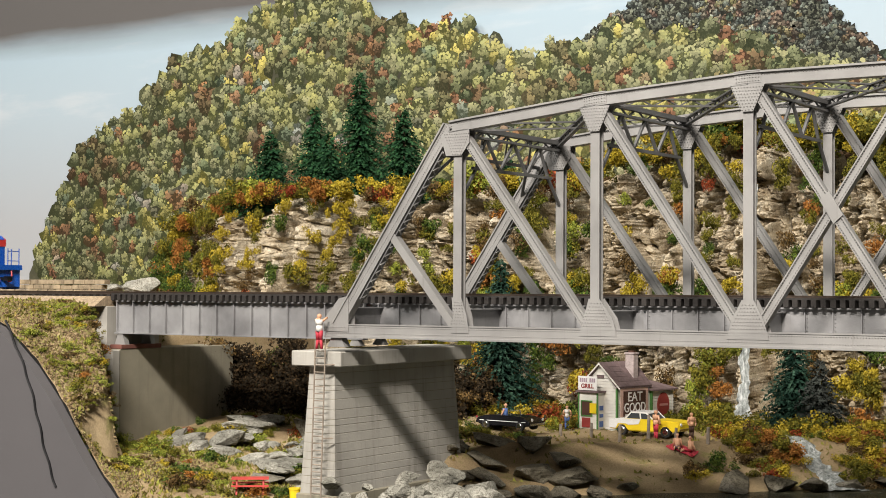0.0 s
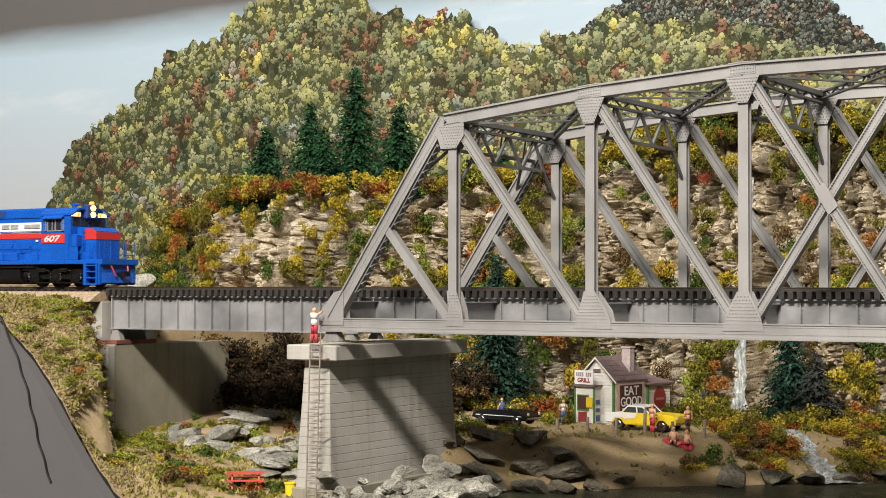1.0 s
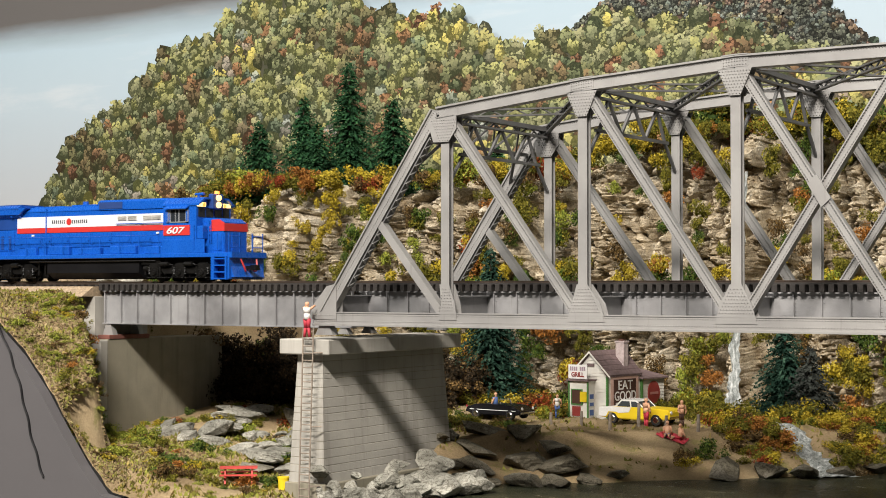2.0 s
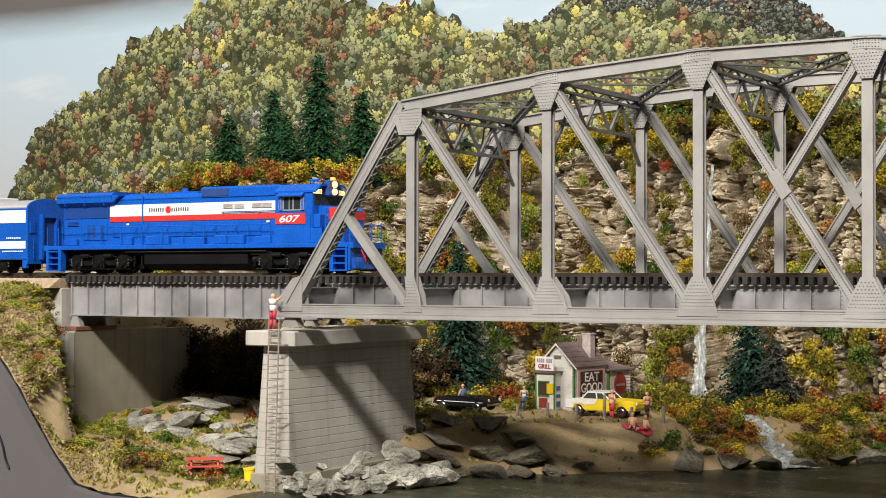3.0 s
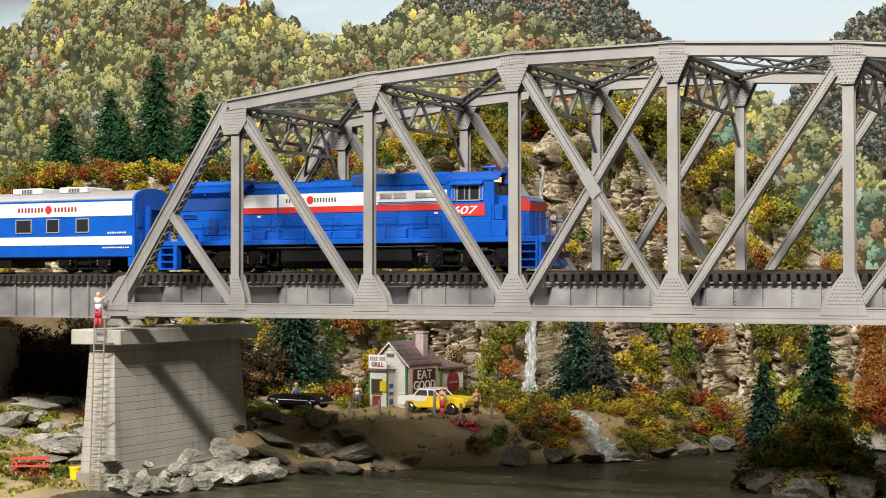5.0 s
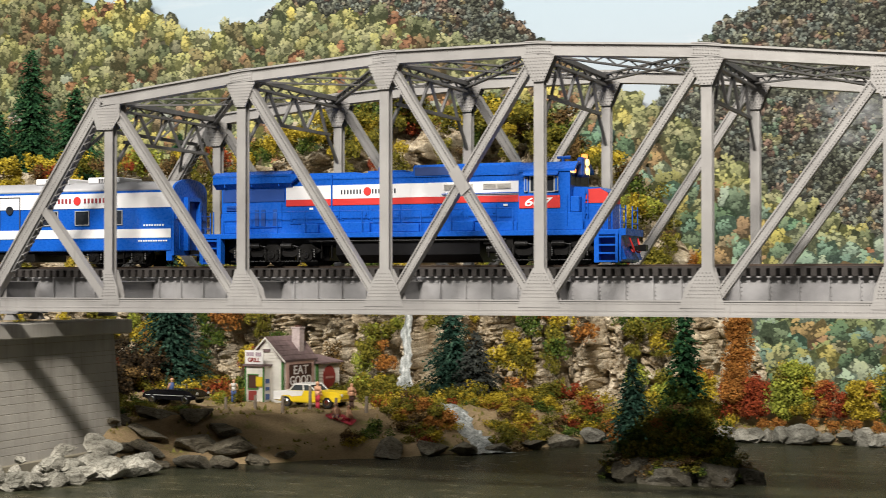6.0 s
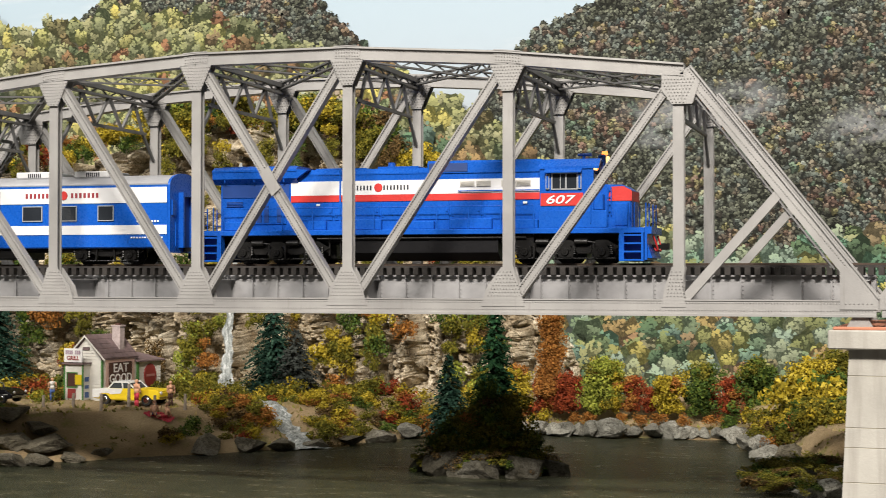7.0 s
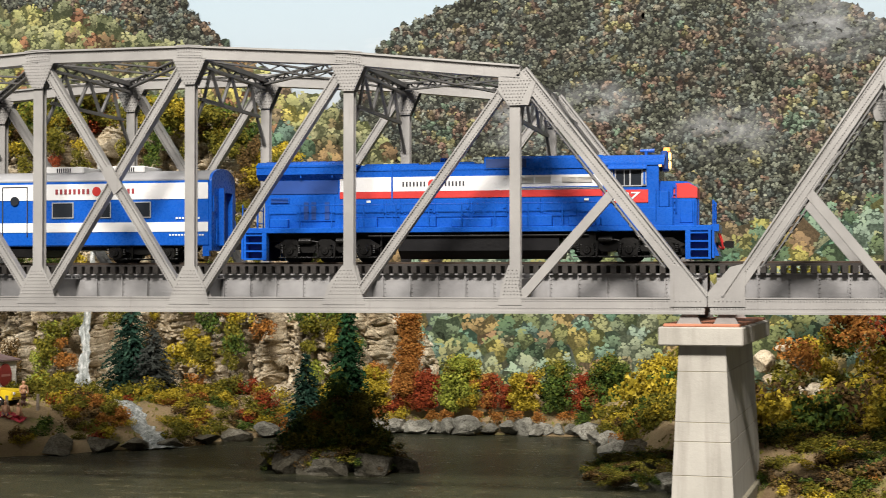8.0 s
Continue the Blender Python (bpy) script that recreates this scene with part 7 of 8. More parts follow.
def build_loco():
    e = empty("locomotive", "bright blue diesel locomotive with white and red side stripes", "locomotive")
    S = 0.0115
    b = bmesh.new()
    box(-0.236, -0.001, -0.017, 0.017, 0.0145, 0.0172, b, 0.0003)
    part("walkway_sill", b, BLUE, e)
    part("underframe", box(-0.225, -0.012, -0.009, 0.009, 0.0105, 0.0145), BLACK, e, "black underframe")
    b = bmesh.new()
    slab(b, [(-S, 0.0168), (-S, 0.0462), (-S + 0.0022, 0.0486), (S - 0.0022, 0.0486), (S, 0.0462), (S, 0.0168)], -0.2255, -0.053, "yz")
    hood = part("hood", b, BLUE, e)
    b = bmesh.new()
    slab(b, [(-S, 0.0415), (-S - 0.0035, 0.0442), (-S - 0.0035, 0.0488), (-0.012, 0.0505), (0.012, 0.0505), (S + 0.0035, 0.0488), (S + 0.0035, 0.0442), (S, 0.0415)], -0.229, -0.182, "yz")
    wing = part("radiator_wing", b, BLUE, e)
    part("wing_lip", box(-0.2292, -0.1818, -S - 0.0038, S + 0.0038, 0.0476, 0.0489, bevel=0.0002), BLUE, wing)
    b = bmesh.new()
    for k in range(9):
        x = -0.2255 + k * 0.0047
        box(x, x + 0.0038, -0.0095, 0.0095, 0.0505, 0.0511, b)
    part("radiator_grille", b, SLOT_BLUE, wing)
    b = bmesh.new()
    slab(b, [(-0.182, 0.044), (-0.1755, 0.0484), (-0.182, 0.0488)], -S - 0.0033, S + 0.0033)
    part("wing_end", b, BLUE, wing)
    for x in (-0.2225, -0.206, -0.1895):
        for s in (-1, 1):
            part("wing_rib", box(x, x + 0.0006, *sorted((s * (S - 0.0005), s * (S + 0.003))), 0.0425, 0.0445), BLUE, wing)
    b = bmesh.new()
    slab(b, [(-S - 0.0006, 0.0455), (-S - 0.0006, 0.0505), (-S + 0.0008, 0.0518), (S - 0.0008, 0.0518), (S + 0.0006, 0.0505), (S + 0.0006, 0.0455)], -0.112, -0.0535, "yz")
    part("blower_housing", b, BLUE, e)
    part("intake_screen", box(-0.111, -0.091, -S - 0.0009, S + 0.0009, 0.0462, 0.0505), plain("dark_blue_screen", (0.012, 0.04, 0.16), 0.6), e, "dark blue intake screen")
    for x0, x1, z in ((-0.174, -0.146, 0.0493), (-0.14, -0.118, 0.0497)):
        part("roof_hatch", box(x0, x1, -0.008, 0.008, 0.0484, z, bevel=0.0003), BLUE, e)
    b = tube(bmesh.new(), (-0.135, 0, 0.0486), (-0.135, 0, 0.0522), 0.0022, 0.0019, 12)
    part("exhaust_stack", b, BLUE, e)
    # stripes, louvres and door panels on both sides
    for s in (-1, 1):
        y0, y1 = sorted((s * S, s * (S + 0.00035)))
        part("white_stripe", box(-0.186, -0.0534, y0, y1, 0.0352, 0.0424), WHITE, hood, "white side stripe")
        part("red_stripe", box(-0.186, -0.0534, y0, y1, 0.0318, 0.03515), RED, hood, "red side stripe")
        ys = sorted((s * S, s * (S + 0.0005)))
        for i, w in enumerate((0.0205, 0.0075, 0.0155, 0.0175, 0.0175, 0.0155, 0.0165)):
            x = -0.1835 + sum((0.0205, 0.0075, 0.0155, 0.0175, 0.0175, 0.0155, 0.0165)[:i]) + 0.0011 * i
            door = part("engine_door", box(x, x + w, *ys, 0.0222, 0.0312, bevel=0.0002), BLUE, hood)
            b = bmesh.new()
            for z in (0.0242, 0.0292):
                box(x + 0.0006, x + 0.0016, *sorted((s * (S + 0.0004), s * (S + 0.0009))), z - 0.0004, z + 0.0004, b)
            box(x + w - 0.0018, x + w - 0.0006, *sorted((s * (S + 0.0004), s * (S + 0.001))), 0.0262, 0.0276, b)
            part("latch", b, BLUE, door)
        for x0, x1, z in ((-0.2225, -0.2125, 0.0218), (-0.176, -0.166, 0.0222), (-0.1545, -0.136, 0.0228), (-0.128, -0.108, 0.0215), (-0.1, -0.078, 0.0225), (-0.07, -0.0545, 0.0218)):
            part("walkway_box", box(x0, x1, *sorted((s * S, s * (S + 0.0028))), 0.0172, z, bevel=0.0004), BLUE, e)
        part("hood_joint", box(-0.1592, -0.1584, *sorted((s * (S + 0.0001), s * (S + 0.0008))), 0.0172, 0.0478), BLUE, hood)
        part("shutter_frame", box(-0.2085, -0.1885, *sorted((s * S, s * (S + 0.0006))), 0.0205, 0.0335, bevel=0.0002), BLUE, hood)
        for x in (-0.2035, -0.1995, -0.1925):
            part("shutter_slot", box(x - 0.0012, x + 0.0012, *sorted((s * (S + 0.0004), s * (S + 0.0009))), 0.0215, 0.0302), SLOT_BLUE, hood, "dark blue shutter slot")
        part("access_panel", box(-0.2225, -0.2125, *sorted((s * S, s * (S + 0.0005))), 0.0296, 0.0326, bevel=0.0002), BLUE, hood)
        b = bmesh.new()
        for k in range(4):
            box(-0.222, -0.213, *sorted((s * (S + 0.0004), s * (S + 0.0008))), 0.03 + k * 0.0007, 0.0303 + k * 0.0007, b)
        part("access_louvre", b, SLOT_BLUE, hood)
        # the overhang's shade, put in as a darker panel
        part("hood_band", box(-0.2245, -0.187, *sorted((s * S, s * (S + 0.0004))), 0.0345, 0.0412), SLOT_BLUE, hood, "blue panel under the radiator wing with shade painted in")
        part("roof_edge", box(-0.182, -0.1125, *sorted((s * (S - 0.0012), s * (S + 0.0003))), 0.0455, 0.0462), BLUE, hood)
        for x in (-0.172, -0.0625):
            part("data_plate", box(x, x + 0.0022, *sorted((s * (S + 0.0004), s * (S + 0.0007))), 0.0297, 0.0308), WHITE, hood, "small white data plate")
        b = bmesh.new()
        for x0 in (-0.095, -0.0865, -0.0735, -0.066):
            box(x0, x0 + 0.0075, *sorted((s * (S + 0.0003), s * (S + 0.0007))), 0.0384, 0.0414, b)
            for k in range(5):
                box(x0 + 0.0003, x0 + 0.0072, *sorted((s * (S + 0.0006), s * (S + 0.001))), 0.0387 + k * 0.00055, 0.0389 + k * 0.00055, b)
        part("louvre", b, LOUVRE, hood, "pale grey louvre")
        b = bars(bmesh.new(), -0.1535, s * (S + 0.0004), 0.0376, 18, 0.0023, 0.0008, 0.0010, (7, 8, 9))
        part("lettering_bars", b, INK, hood, "dark lettering bars")
        b = tube(bmesh.new(), (-0.1382, s * S, 0.0388), (-0.1382, s * (S + 0.0006), 0.0388), 0.0022, 0.0022, 16)
        part("emblem", b, RED, hood, "round red emblem")
        # handrail
        b = bmesh.new()
        y = s * 0.0168
        xs = [-0.222 + k * 0.0166 for k in range(11)]
        for x in xs:
            tube(b, (x, y, 0.0168), (x, y, 0.0285), 0.0003, None, 5)
        tube(b, (xs[0], y, 0.0285), (xs[-1], y, 0.0285), 0.0003, None, 5)
        tube(b, (-0.096, s * (S + 0.0012), 0.0364), (-0.054, s * (S + 0.0012), 0.0364), 0.0003, None, 5)
        for x in (-0.095, -0.075, -0.0555):
            tube(b, (x, s * S, 0.0364), (x, s * (S + 0.0013), 0.0364), 0.00025, None, 5)
        part("handrail", b, BLUE, e)
    # cab
    b = bmesh.new()
    slab(b, [(-0.0162, 0.0168), (-0.0162, 0.0468), (-0.0105, 0.0505), (0.0105, 0.0505), (0.0162, 0.0468), (0.0162, 0.0168)], -0.053, -0.0262, "yz")
    cab = part("cab", b, BLUE, e)
    b = bmesh.new()
    slab(b, [(-0.0168, 0.0462), (-0.0168, 0.0474), (-0.011, 0.0514), (0.011, 0.0514), (0.0168, 0.0474), (0.0168, 0.0462), (0.0105, 0.0502), (-0.0105, 0.0502)], -0.0535, -0.0235, "yz")
    part("cab_roof", b, BLUE, cab)
    for s in (-1, 1):
        part("side_window", box(-0.0465, -0.0345, *sorted((s * 0.0160, s * 0.0164)), 0.0366, 0.0438), GLASS, cab, "dark cab side window")
        b = bmesh.new()
        for x0, x1, z0, z1 in ((-0.0472, -0.0465, 0.036, 0.0444), (-0.0345, -0.0338, 0.036, 0.0444), (-0.0465, -0.0345, 0.036, 0.0366), (-0.0465, -0.0345, 0.0438, 0.0444), (-0.0428, -0.0424, 0.0366, 0.0438), (-0.0402, -0.0394, 0.0366, 0.0438)):
            box(x0, x1, *sorted((s * 0.0161, s * 0.0167)), z0, z1, b)
        part("window_frame", b, ALUMINIUM, cab, "bright metal window frame")
        for x in (-0.0489, -0.0329):
            wing_pane = part("wind_deflector", box(x - 0.0009, x + 0.0009, *sorted((s * 0.0163, s * 0.0172)), 0.0363, 0.0436), ALUMINIUM, cab, "bright wind deflector beside the window")
            part("pane", box(x - 0.0005, x + 0.0005, *sorted((s * 0.0171, s * 0.0174)), 0.0368, 0.0431), BLUE, wing_pane)
        b = bmesh.new()
        slab(b, [(s * 0.0160, 0.0468), (s * 0.0192, 0.0447), (s * 0.0192, 0.0442), (s * 0.0160, 0.0458)], -0.0502, -0.0318, "yz")
        part("awning", b, BLUE, cab, "blue window awning")
        part("grab_iron", tube(bmesh.new(), (-0.0275, s * 0.0168, 0.0195), (-0.0275, s * 0.0168, 0.0345), 0.0003, None, 6), BLUE, cab)
        part("cab_skirt", box(-0.0535, -0.0195, *sorted((s * 0.0158, s * 0.0166)), 0.0172, 0.0258, bevel=0.0002), BLUE, cab)
        part("number_panel", box(-0.0525, -0.0312, *sorted((s * 0.0162, s * 0.0166)), 0.0282, 0.0344), RED, cab, "red number panel")
        me = text_mesh("607", 0.0040)
        for v in me.vertices:
            v.co.x *= 1.6
        t = part("road_number", me, WHITE, cab, "white road number")
        if s < 0:
            t.location = (-0.0502, -0.0167, 0.0293)
        else:
            t.rotation_euler, t.location = (0, 0, math.pi), (-0.0345, 0.0167, 0.0295)
    for y0, y1 in ((-0.0145, -0.0085), (-0.0075, -0.0005), (0.0005, 0.0075), (0.0085, 0.0145)):
        part("windscreen", box(-0.0263, -0.0259, y0, y1, 0.0395, 0.0452), GLASS, cab, "dark windscreen pane")
    part("headlight_housing", box(-0.0262, -0.0225, -0.0055, 0.0055, 0.0442, 0.0538, bevel=0.0008), SLOT_BLUE, cab, "dark blue lamp housing")
    part("beacon", tube(bmesh.new(), (-0.0236, 0, 0.0538), (-0.0236, 0, 0.0556), 0.0017, 0.0014, 14), MARKER, cab, "glowing amber roof beacon")
    for z in (0.0513, 0.047):
        part("headlight", tube(bmesh.new(), (-0.0226, 0, z), (-0.0215, 0, z), 0.002, 0.0018, 14), HEADLAMP, cab, "glowing yellow headlight")
    for y in (-0.0098, 0.0098):
        part("marker_light", tube(bmesh.new(), (-0.0262, y, 0.0468), (-0.0252, y, 0.0468), 0.0013, 0.0011, 12), MARKER, cab, "glowing amber marker light")
    for y0, y1 in ((-0.0155, -0.008), (0.008, 0.0155)):
        part("number_board", box(-0.0262, -0.0256, y0, y1, 0.0457, 0.0482), HEADLAMP, cab, "lit number board")
    b = bmesh.new()
    tube(b, (-0.033, -0.006, 0.051), (-0.033, -0.006, 0.0535), 0.0008, 0.0008, 6)
    tube(b, (-0.036, -0.006, 0.0538), (-0.029, -0.006, 0.0538), 0.0006, 0.001, 8)
    part("horn", b, BLUE, cab)
    # nose
    b = bmesh.new()
    slab(b, [(-0.0262, 0.0168), (-0.0085, 0.0168), (-0.0085, 0.0355), (-0.0125, 0.0383), (-0.0262, 0.0388)], -0.0108, 0.0108)
    bmesh.ops.bevel(b, geom=b.edges[:], offset=0.0005, segments=2, affect="EDGES")
    nose = part("nose", b, BLUE, e)
    b = bmesh.new()
    for s in (-1, 1):
        slab(b, [(-0.0205, 0.0305), (-0.0084, 0.0305), (-0.0084, 0.0355), (-0.0124, 0.0377), (-0.0185, 0.0374)], *sorted((s * 0.0107, s * 0.0111)))
    box(-0.0087, -0.0082, -0.0111, 0.0111, 0.0305, 0.0352, b)
    part("nose_band", b, RED, nose, "red band round the nose")
    for s in (-1, 1):
        part("nose_side_box", box(-0.0262, -0.0215, *sorted((s * 0.0108, s * 0.0158)), 0.0258, 0.0338, bevel=0.0004), BLUE, nose)
        part("nose_panel", box(-0.0165, -0.0105, *sorted((s * 0.0107, s * 0.0112)), 0.0185, 0.0292, bevel=0.0002), BLUE, nose)
        b = bmesh.new()
        for x in (-0.0198, -0.0183):
            tube(b, (x, s * 0.0118, 0.0235), (x, s * 0.0118, 0.037), 0.0003, None, 6)
        for k in range(4):
            tube(b, (-0.0198, s * 0.0118, 0.0255 + k * 0.0034), (-0.0183, s * 0.0118, 0.0255 + k * 0.0034), 0.00025, None, 5)
        part("nose_ladder", b, BLUE, nose)
    part("nose_door", box(-0.0086, -0.008, -0.004, 0.0035, 0.0175, 0.03), BLUE, nose)
    # end platforms, steps, pilots, couplers
    for front in (True, False):
        f = (lambda x: x) if front else (lambda x: -0.2365 - x)
        bx = lambda x0, x1, *r: box(*sorted((f(x0), f(x1))), *r)
        pilot = part("pilot", bx(-0.0012, 0.0, -0.0165, 0.0165, 0.0015, 0.0168), BLUE, e)
        part("end_sill", bx(-0.0012, 0.0022, -0.0165, 0.0165, 0.0142, 0.0176), BLUE, pilot)
        if front:
            b = bmesh.new()
            slab(b, [(0.0, 0.009), (0.0022, 0.0025), (0.0, 0.0025)], -0.0145, 0.0145)
            part("plough", b, BLUE, pilot)
        for s in (-1, 1):
            ladder_back = part("step_back", bx(-0.0112, -0.0028, *sorted((s * 0.0118, s * 0.0126)), 0.001, 0.0148), SLOT_BLUE, e, "blue step back with shade painted in")
            for z in (0.0012, 0.0052, 0.0092, 0.0132):
                part("step", box(*sorted((f(-0.0112), f(-0.0028))), *sorted((s * 0.0127, s * 0.0172)), z, z + 0.0008), BLUE, ladder_back, "blue step tread")
            for x, w in ((-0.0136, 0.0024), (-0.0028, 0.0012)):
                part("step_side", box(*sorted((f(x), f(x + w))), *sorted((s * 0.0127, s * 0.0172)), 0.001, 0.0152), BLUE, ladder_back, "blue step side plate")
            b = bmesh.new()
            for x, y in ((-0.0006, s * 0.016), (-0.0006, s * 0.006), (-0.009, s * 0.0168)):
                tube(b, (f(x), y, 0.0165), (f(x), y, 0.0292), 0.00035, None, 5)
            tube(b, (f(-0.0006), s * 0.016, 0.0272), (f(-0.0006), s * 0.006, 0.0272), 0.0003, None, 5)
            tube(b, (f(-0.0006), s * 0.016, 0.0205), (f(-0.0006), s * 0.006, 0.0205), 0.0003, None, 5)
            part("end_rail", b, BLUE, e)
        b = bmesh.new()
        box(*sorted((f(0.0), f(0.0055))), -0.0014, 0.0014, 0.0072, 0.0092, b)
        box(*sorted((f(0.0045), f(0.0085))), -0.0022, 0.0022, 0.0066, 0.0098, b)
        part("coupler", b, UNDER, e, "black knuckle coupler")
        b = bmesh.new()
        for y in (-0.0075, 0.0075):
            prev = None
            for k in range(7):
                t = k / 6
                p = Vector((f(0.0015 + 0.002 * math.sin(t * 3.14)), y * (1 - 0.55 * t), 0.0135 - 0.0075 * math.sin(t * 2.2)))
                if prev:
                    tube(b, prev, p, 0.0005, None, 5)
                prev = p
        part("air_hose", b, RED, e, "red air hose")
    b = bmesh.new()
    slab(b, [(-0.0085, 0.0015), (-0.0145, 0.0055), (-0.0145, 0.0128), (0.0145, 0.0128), (0.0145, 0.0055), (0.0085, 0.0015)], -0.155, -0.0745, "yz")
    part("fuel_tank", b, BLACK, e, "black fuel tank")
    b = bmesh.new()
    for s in (-1, 1):
        tube(b, (-0.071, s * 0.0125, 0.008), (-0.058, s * 0.0125, 0.008), 0.0022, None, 10)
        box(-0.0725, -0.0565, *sorted((s * 0.009, s * 0.0145)), 0.0105, 0.0142, b)
    part("air_reservoir", b, UNDER, e)
    for x in (-0.211, -0.1925, -0.172, -0.0608, -0.0405, -0.0222):
        part("traction_motor", box(x + 0.001, x + 0.009, -0.0065, 0.0065, 0.0022, 0.0105, bevel=0.0006), UNDER, e, "black traction motor casing")
    b = bmesh.new()
    for s in (-1, 1):
        tube(b, (-0.17, s * 0.0155, 0.0128), (-0.06, s * 0.0155, 0.0128), 0.0005, None, 6)
        for x in (-0.164, -0.158, -0.07, -0.0535):
            tube(b, (x, s * 0.013, 0.0145), (x, s * 0.0135, 0.004), 0.0006, None, 6)
    part("air_pipe", b, UNDER, e)
    truck(e, -0.1915, (-0.211, -0.1925, -0.172), 0.0058, 0.0138, 0.056)
    truck(e, -0.0415, (-0.0608, -0.0405, -0.0222), 0.0058, 0.0138, 0.056)
    return e


def build_car():
    e = empty("passenger_car", "blue passenger car with white bands and grey roof", "passenger car")
    S, L = 0.0172, -0.285
    blue = part("body", box(L, 0.0, -S, S, 0.0085, 0.0425, bevel=0.0006), BLUE, e)
    for s in (-1, 1):
        y0, y1 = sorted((s * S, s * (S + 0.0003)))
        part("upper_band", box(L + 0.001, -0.0005, y0, y1, 0.0325, 0.0408), WHITE, e, "white upper band")
        part("lower_band", box(L + 0.001, -0.0005, y0, y1, 0.0158, 0.0207), WHITE, e, "white lower band")
        for x0, w in ((-0.0965 + 0.0105, 0.0112), (-0.0625, 0.0085), (-0.0405, 0.0085), (-0.14, 0.0112), (-0.165, 0.0112), (-0.19, 0.0112), (-0.215, 0.0112), (-0.24, 0.0112)):
            win = part("window", box(x0, x0 + w, *sorted((s * (S - 0.0002), s * (S + 0.0003))), 0.0235, 0.0308), GLASS, e, "dark car window")
            b = bmesh.new()
            for a, c, z0, z1 in ((x0 - 0.0005, x0, 0.023, 0.0313), (x0 + w, x0 + w + 0.0005, 0.023, 0.0313), (x0, x0 + w, 0.023, 0.0235), (x0, x0 + w, 0.0308, 0.0313)):
                box(a, c, *sorted((s * S, s * (S + 0.0006))), z0, z1, b)
            part("window_frame", b, ROOF_GREY, win)
        b = bmesh.new()
        for x in (-0.1145, -0.1005):
            box(x - 0.0002, x + 0.0002, *sorted((s * S, s * (S + 0.0006))), 0.0135, 0.0395, b)
        box(-0.1145, -0.1005, *sorted((s * S, s * (S + 0.0006))), 0.0393, 0.0397, b)
        door = part("door", b, INK, e, "side door outline")
        part("porthole", tube(bmesh.new(), (-0.1075, s * S, 0.0322), (-0.1075, s * (S + 0.0008), 0.0322), 0.0024, 0.0024, 18), GLASS, door, "round dark porthole")
        b = bars(bmesh.new(), -0.0845, s * (S + 0.0004), 0.0355, 18, 0.0026, 0.0013, 0.0012, (8, 9, 10))
        part("lettering_bars", b, plain("maroon_lettering", (0.25, 0.03, 0.04), 0.6), e, "maroon lettering bars")
        b = tube(bmesh.new(), (-0.0615, s * S, 0.0368), (-0.0615, s * (S + 0.0006), 0.0368), 0.0024, 0.0024, 16)
        part("emblem", b, RED, e, "round red emblem")
        b = bars(bmesh.new(), -0.018, s * (S + 0.0002), 0.0222, 8, 0.001, 0.0011, 0.0006)
        bars(b, -0.0215, s * (S + 0.0002), 0.0137, 12, 0.0008, 0.0011, 0.0005)
        part("small_lettering", b, WHITE, e, "small white lettering bars")
    b = bmesh.new()
    arc = [(S * math.cos(a), 0.0418 + 0.0062 * math.sin(a)) for a in [math.pi * k / 14 for k in range(15)]]
    slab(b, arc, L, 0.0, "yz")
    part("roof", b, ROOF_GREY, e, "grey rounded car roof", True)
    for x0, x1 in ((-0.094, -0.0715), (-0.0585, -0.0375)):
        u = part("roof_unit", box(x0, x1, -0.012, 0.012, 0.0465, 0.0502, bevel=0.0006), plain("pale_grey_unit", (0.6, 0.61, 0.62), 0.5), e, "pale grey rooftop unit")
        b = bmesh.new()
        for k in range(7):
            x = x0 + 0.0075 + k * 0.0012
            for s in (-1, 1):
                box(x, x + 0.0007, *sorted((s * 0.0119, s * 0.0122)), 0.0472, 0.0494, b)
        tagged(part("vent_slot", b, INK, u), "", "", "", "stuff")
    # arched end walls with recessed gangway doors
    for x0, d in ((0.0, 1), (L, -1)):
        b = bmesh.new()
        rim = [((S + 0.0002) * math.cos(a), 0.0418 + 0.0068 * math.sin(a)) for a in [math.pi * k / 14 for k in range(15)]]
        slab(b, rim + [(-S - 0.0002, 0.006), (S + 0.0002, 0.006)], *sorted((x0, x0 + d * 0.0014)), "yz")
        end = part("end_wall", b, BLUE, e)
        part("end_door", box(*sorted((x0 + d * 0.0014, x0 + d * 0.0017)), -0.0055, 0.0055, 0.0095, 0.036), SLOT_BLUE, end, "blue gangway door with shade painted in")
        b = bmesh.new()
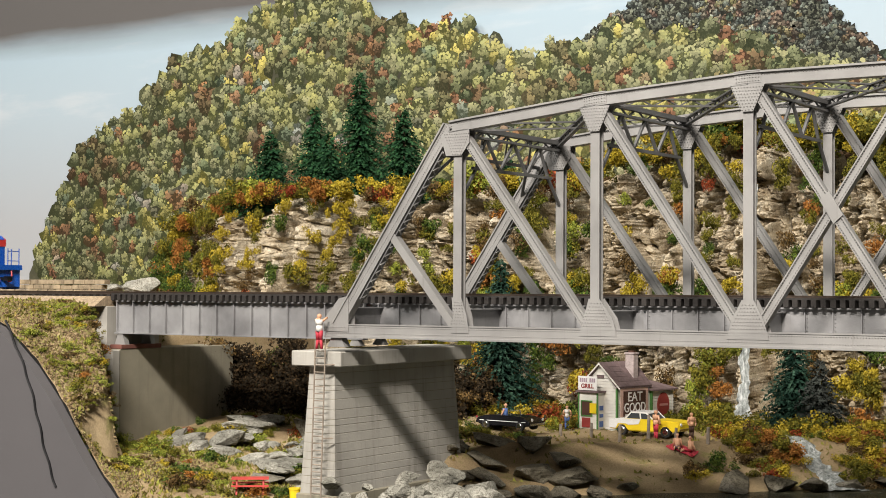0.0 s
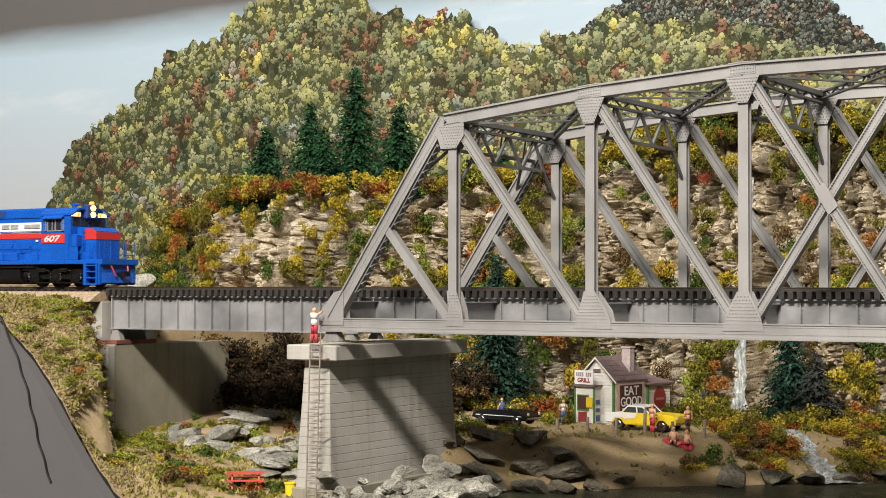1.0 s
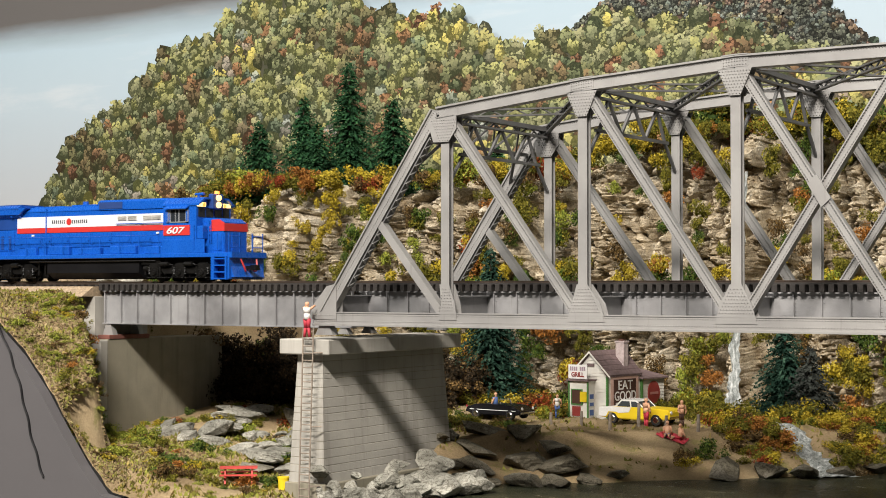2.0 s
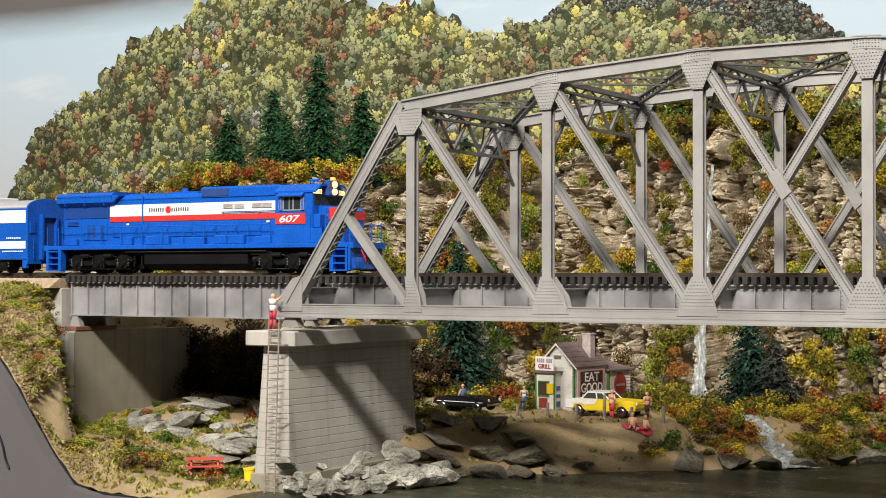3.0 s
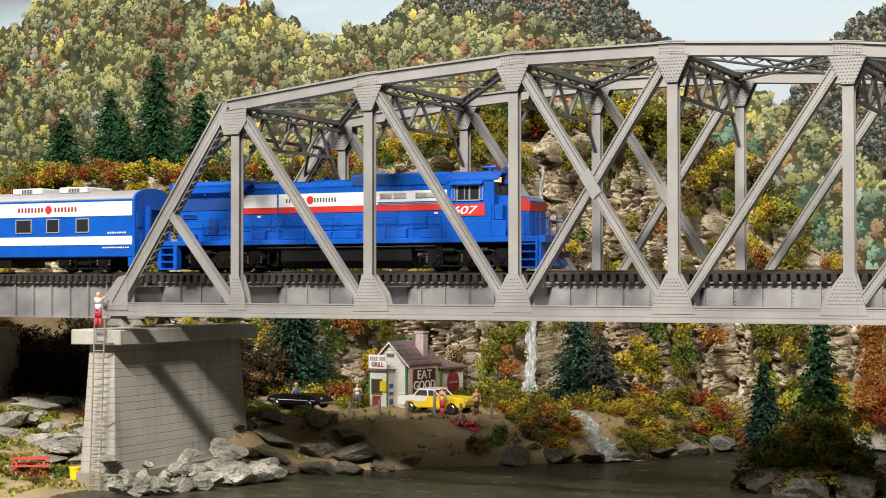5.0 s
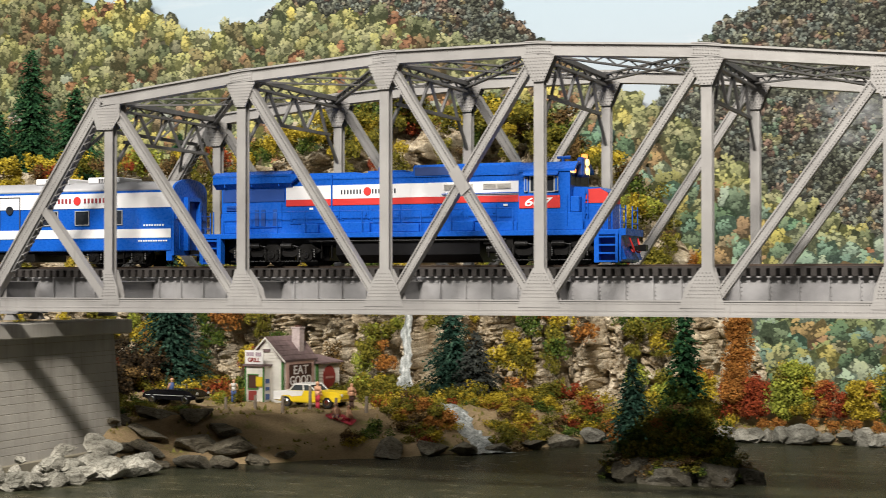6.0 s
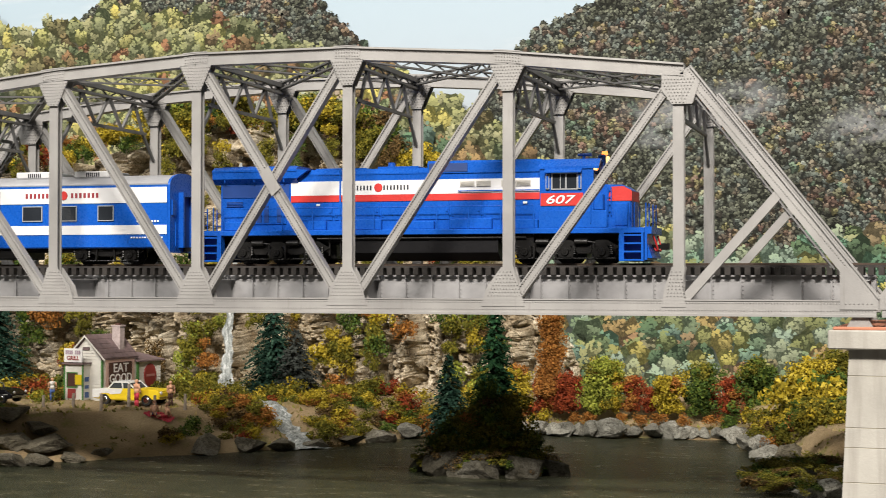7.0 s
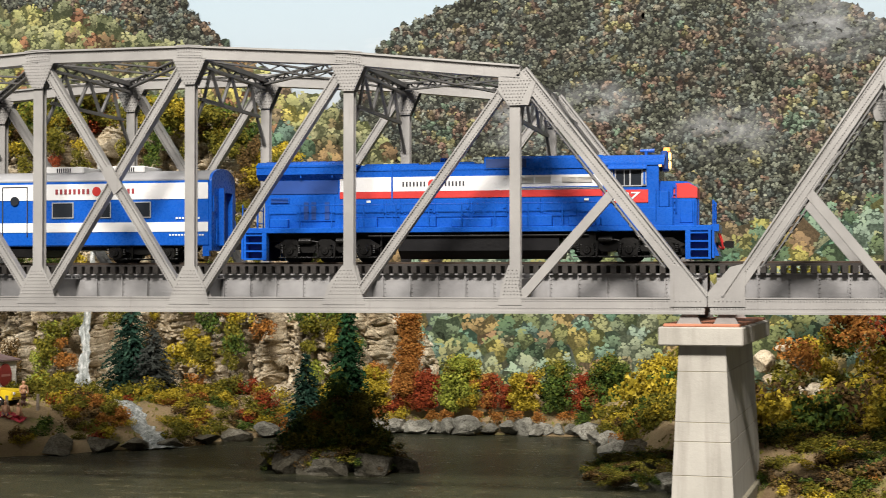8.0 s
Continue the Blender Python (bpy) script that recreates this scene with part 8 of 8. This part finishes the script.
        for y0, y1, z0, z1 in ((-0.0072, -0.0055, 0.0088, 0.0382), (0.0055, 0.0072, 0.0088, 0.0382), (-0.0055, 0.0055, 0.036, 0.0382)):
            box(*sorted((x0 + d * 0.0014, x0 + d * 0.0042)), y0, y1, z0, z1, b)
        part("diaphragm", b, BLUE, end)
        for y in (-0.0135, 0.0135):
            part("end_panel", box(*sorted((x0 + d * 0.0014, x0 + d * 0.0022)), y - 0.0022, y + 0.0022, 0.026, 0.034), BLUE, end)
            part("end_grab", tube(bmesh.new(), (x0 + d * 0.0028, y, 0.0095), (x0 + d * 0.0028, y, 0.022), 0.0003, None, 6), BLUE, end)
            part("corner_step", box(*sorted((x0 - d * 0.0035, x0)), *sorted((y * 1.1, y * 1.27)), 0.0032, 0.0085), BLUE, end)
        part("coupler", box(*sorted((x0 + d * 0.0014, x0 + d * 0.0095)), -0.0014, 0.0014, 0.0068, 0.009), UNDER, e)
    part("underframe", box(L + 0.02, -0.02, -0.012, 0.012, 0.0065, 0.0085), UNDER, e, "black underframe")
    for x0, x1, z in ((-0.122, -0.092, 0.0028), (-0.15, -0.126, 0.0035), (-0.185, -0.158, 0.003)):
        part("equipment_box", box(x0, x1, -0.0155, 0.0155, z, 0.0072, bevel=0.0004), UNDER, e)
    for x in (-0.0375, L + 0.0375):
        truck(e, x, (x - 0.0145, x + 0.0145), 0.0052, 0.0134, 0.043)
    return e


loco = build_loco()
car = build_car()


def gone(t):
    """How far the train's nose has come along the track."""
    return -0.3205 + 0.11357 * t - 0.000255 * t * t


def motions():
    ends = [0.5 * k for k in range(17)]
    walk(loco, [(t, pose(gone(t), TRACK_Y, RAIL_TOP)) for t in ends])
    walk(car, [(t, pose(gone(t) - 0.2535, TRACK_Y, RAIL_TOP)) for t in ends])
    # the wheels roll: a fifteenth of a second from row to row
    for axle, r in AXLES:
        x, z = axle.location.x, axle.location.z
        walk(axle, [(k / 15, pose(x, 0, z, 0, math.degrees((gone(k / 15) - gone(0)) / r), 0)) for k in range(121)])


motions()
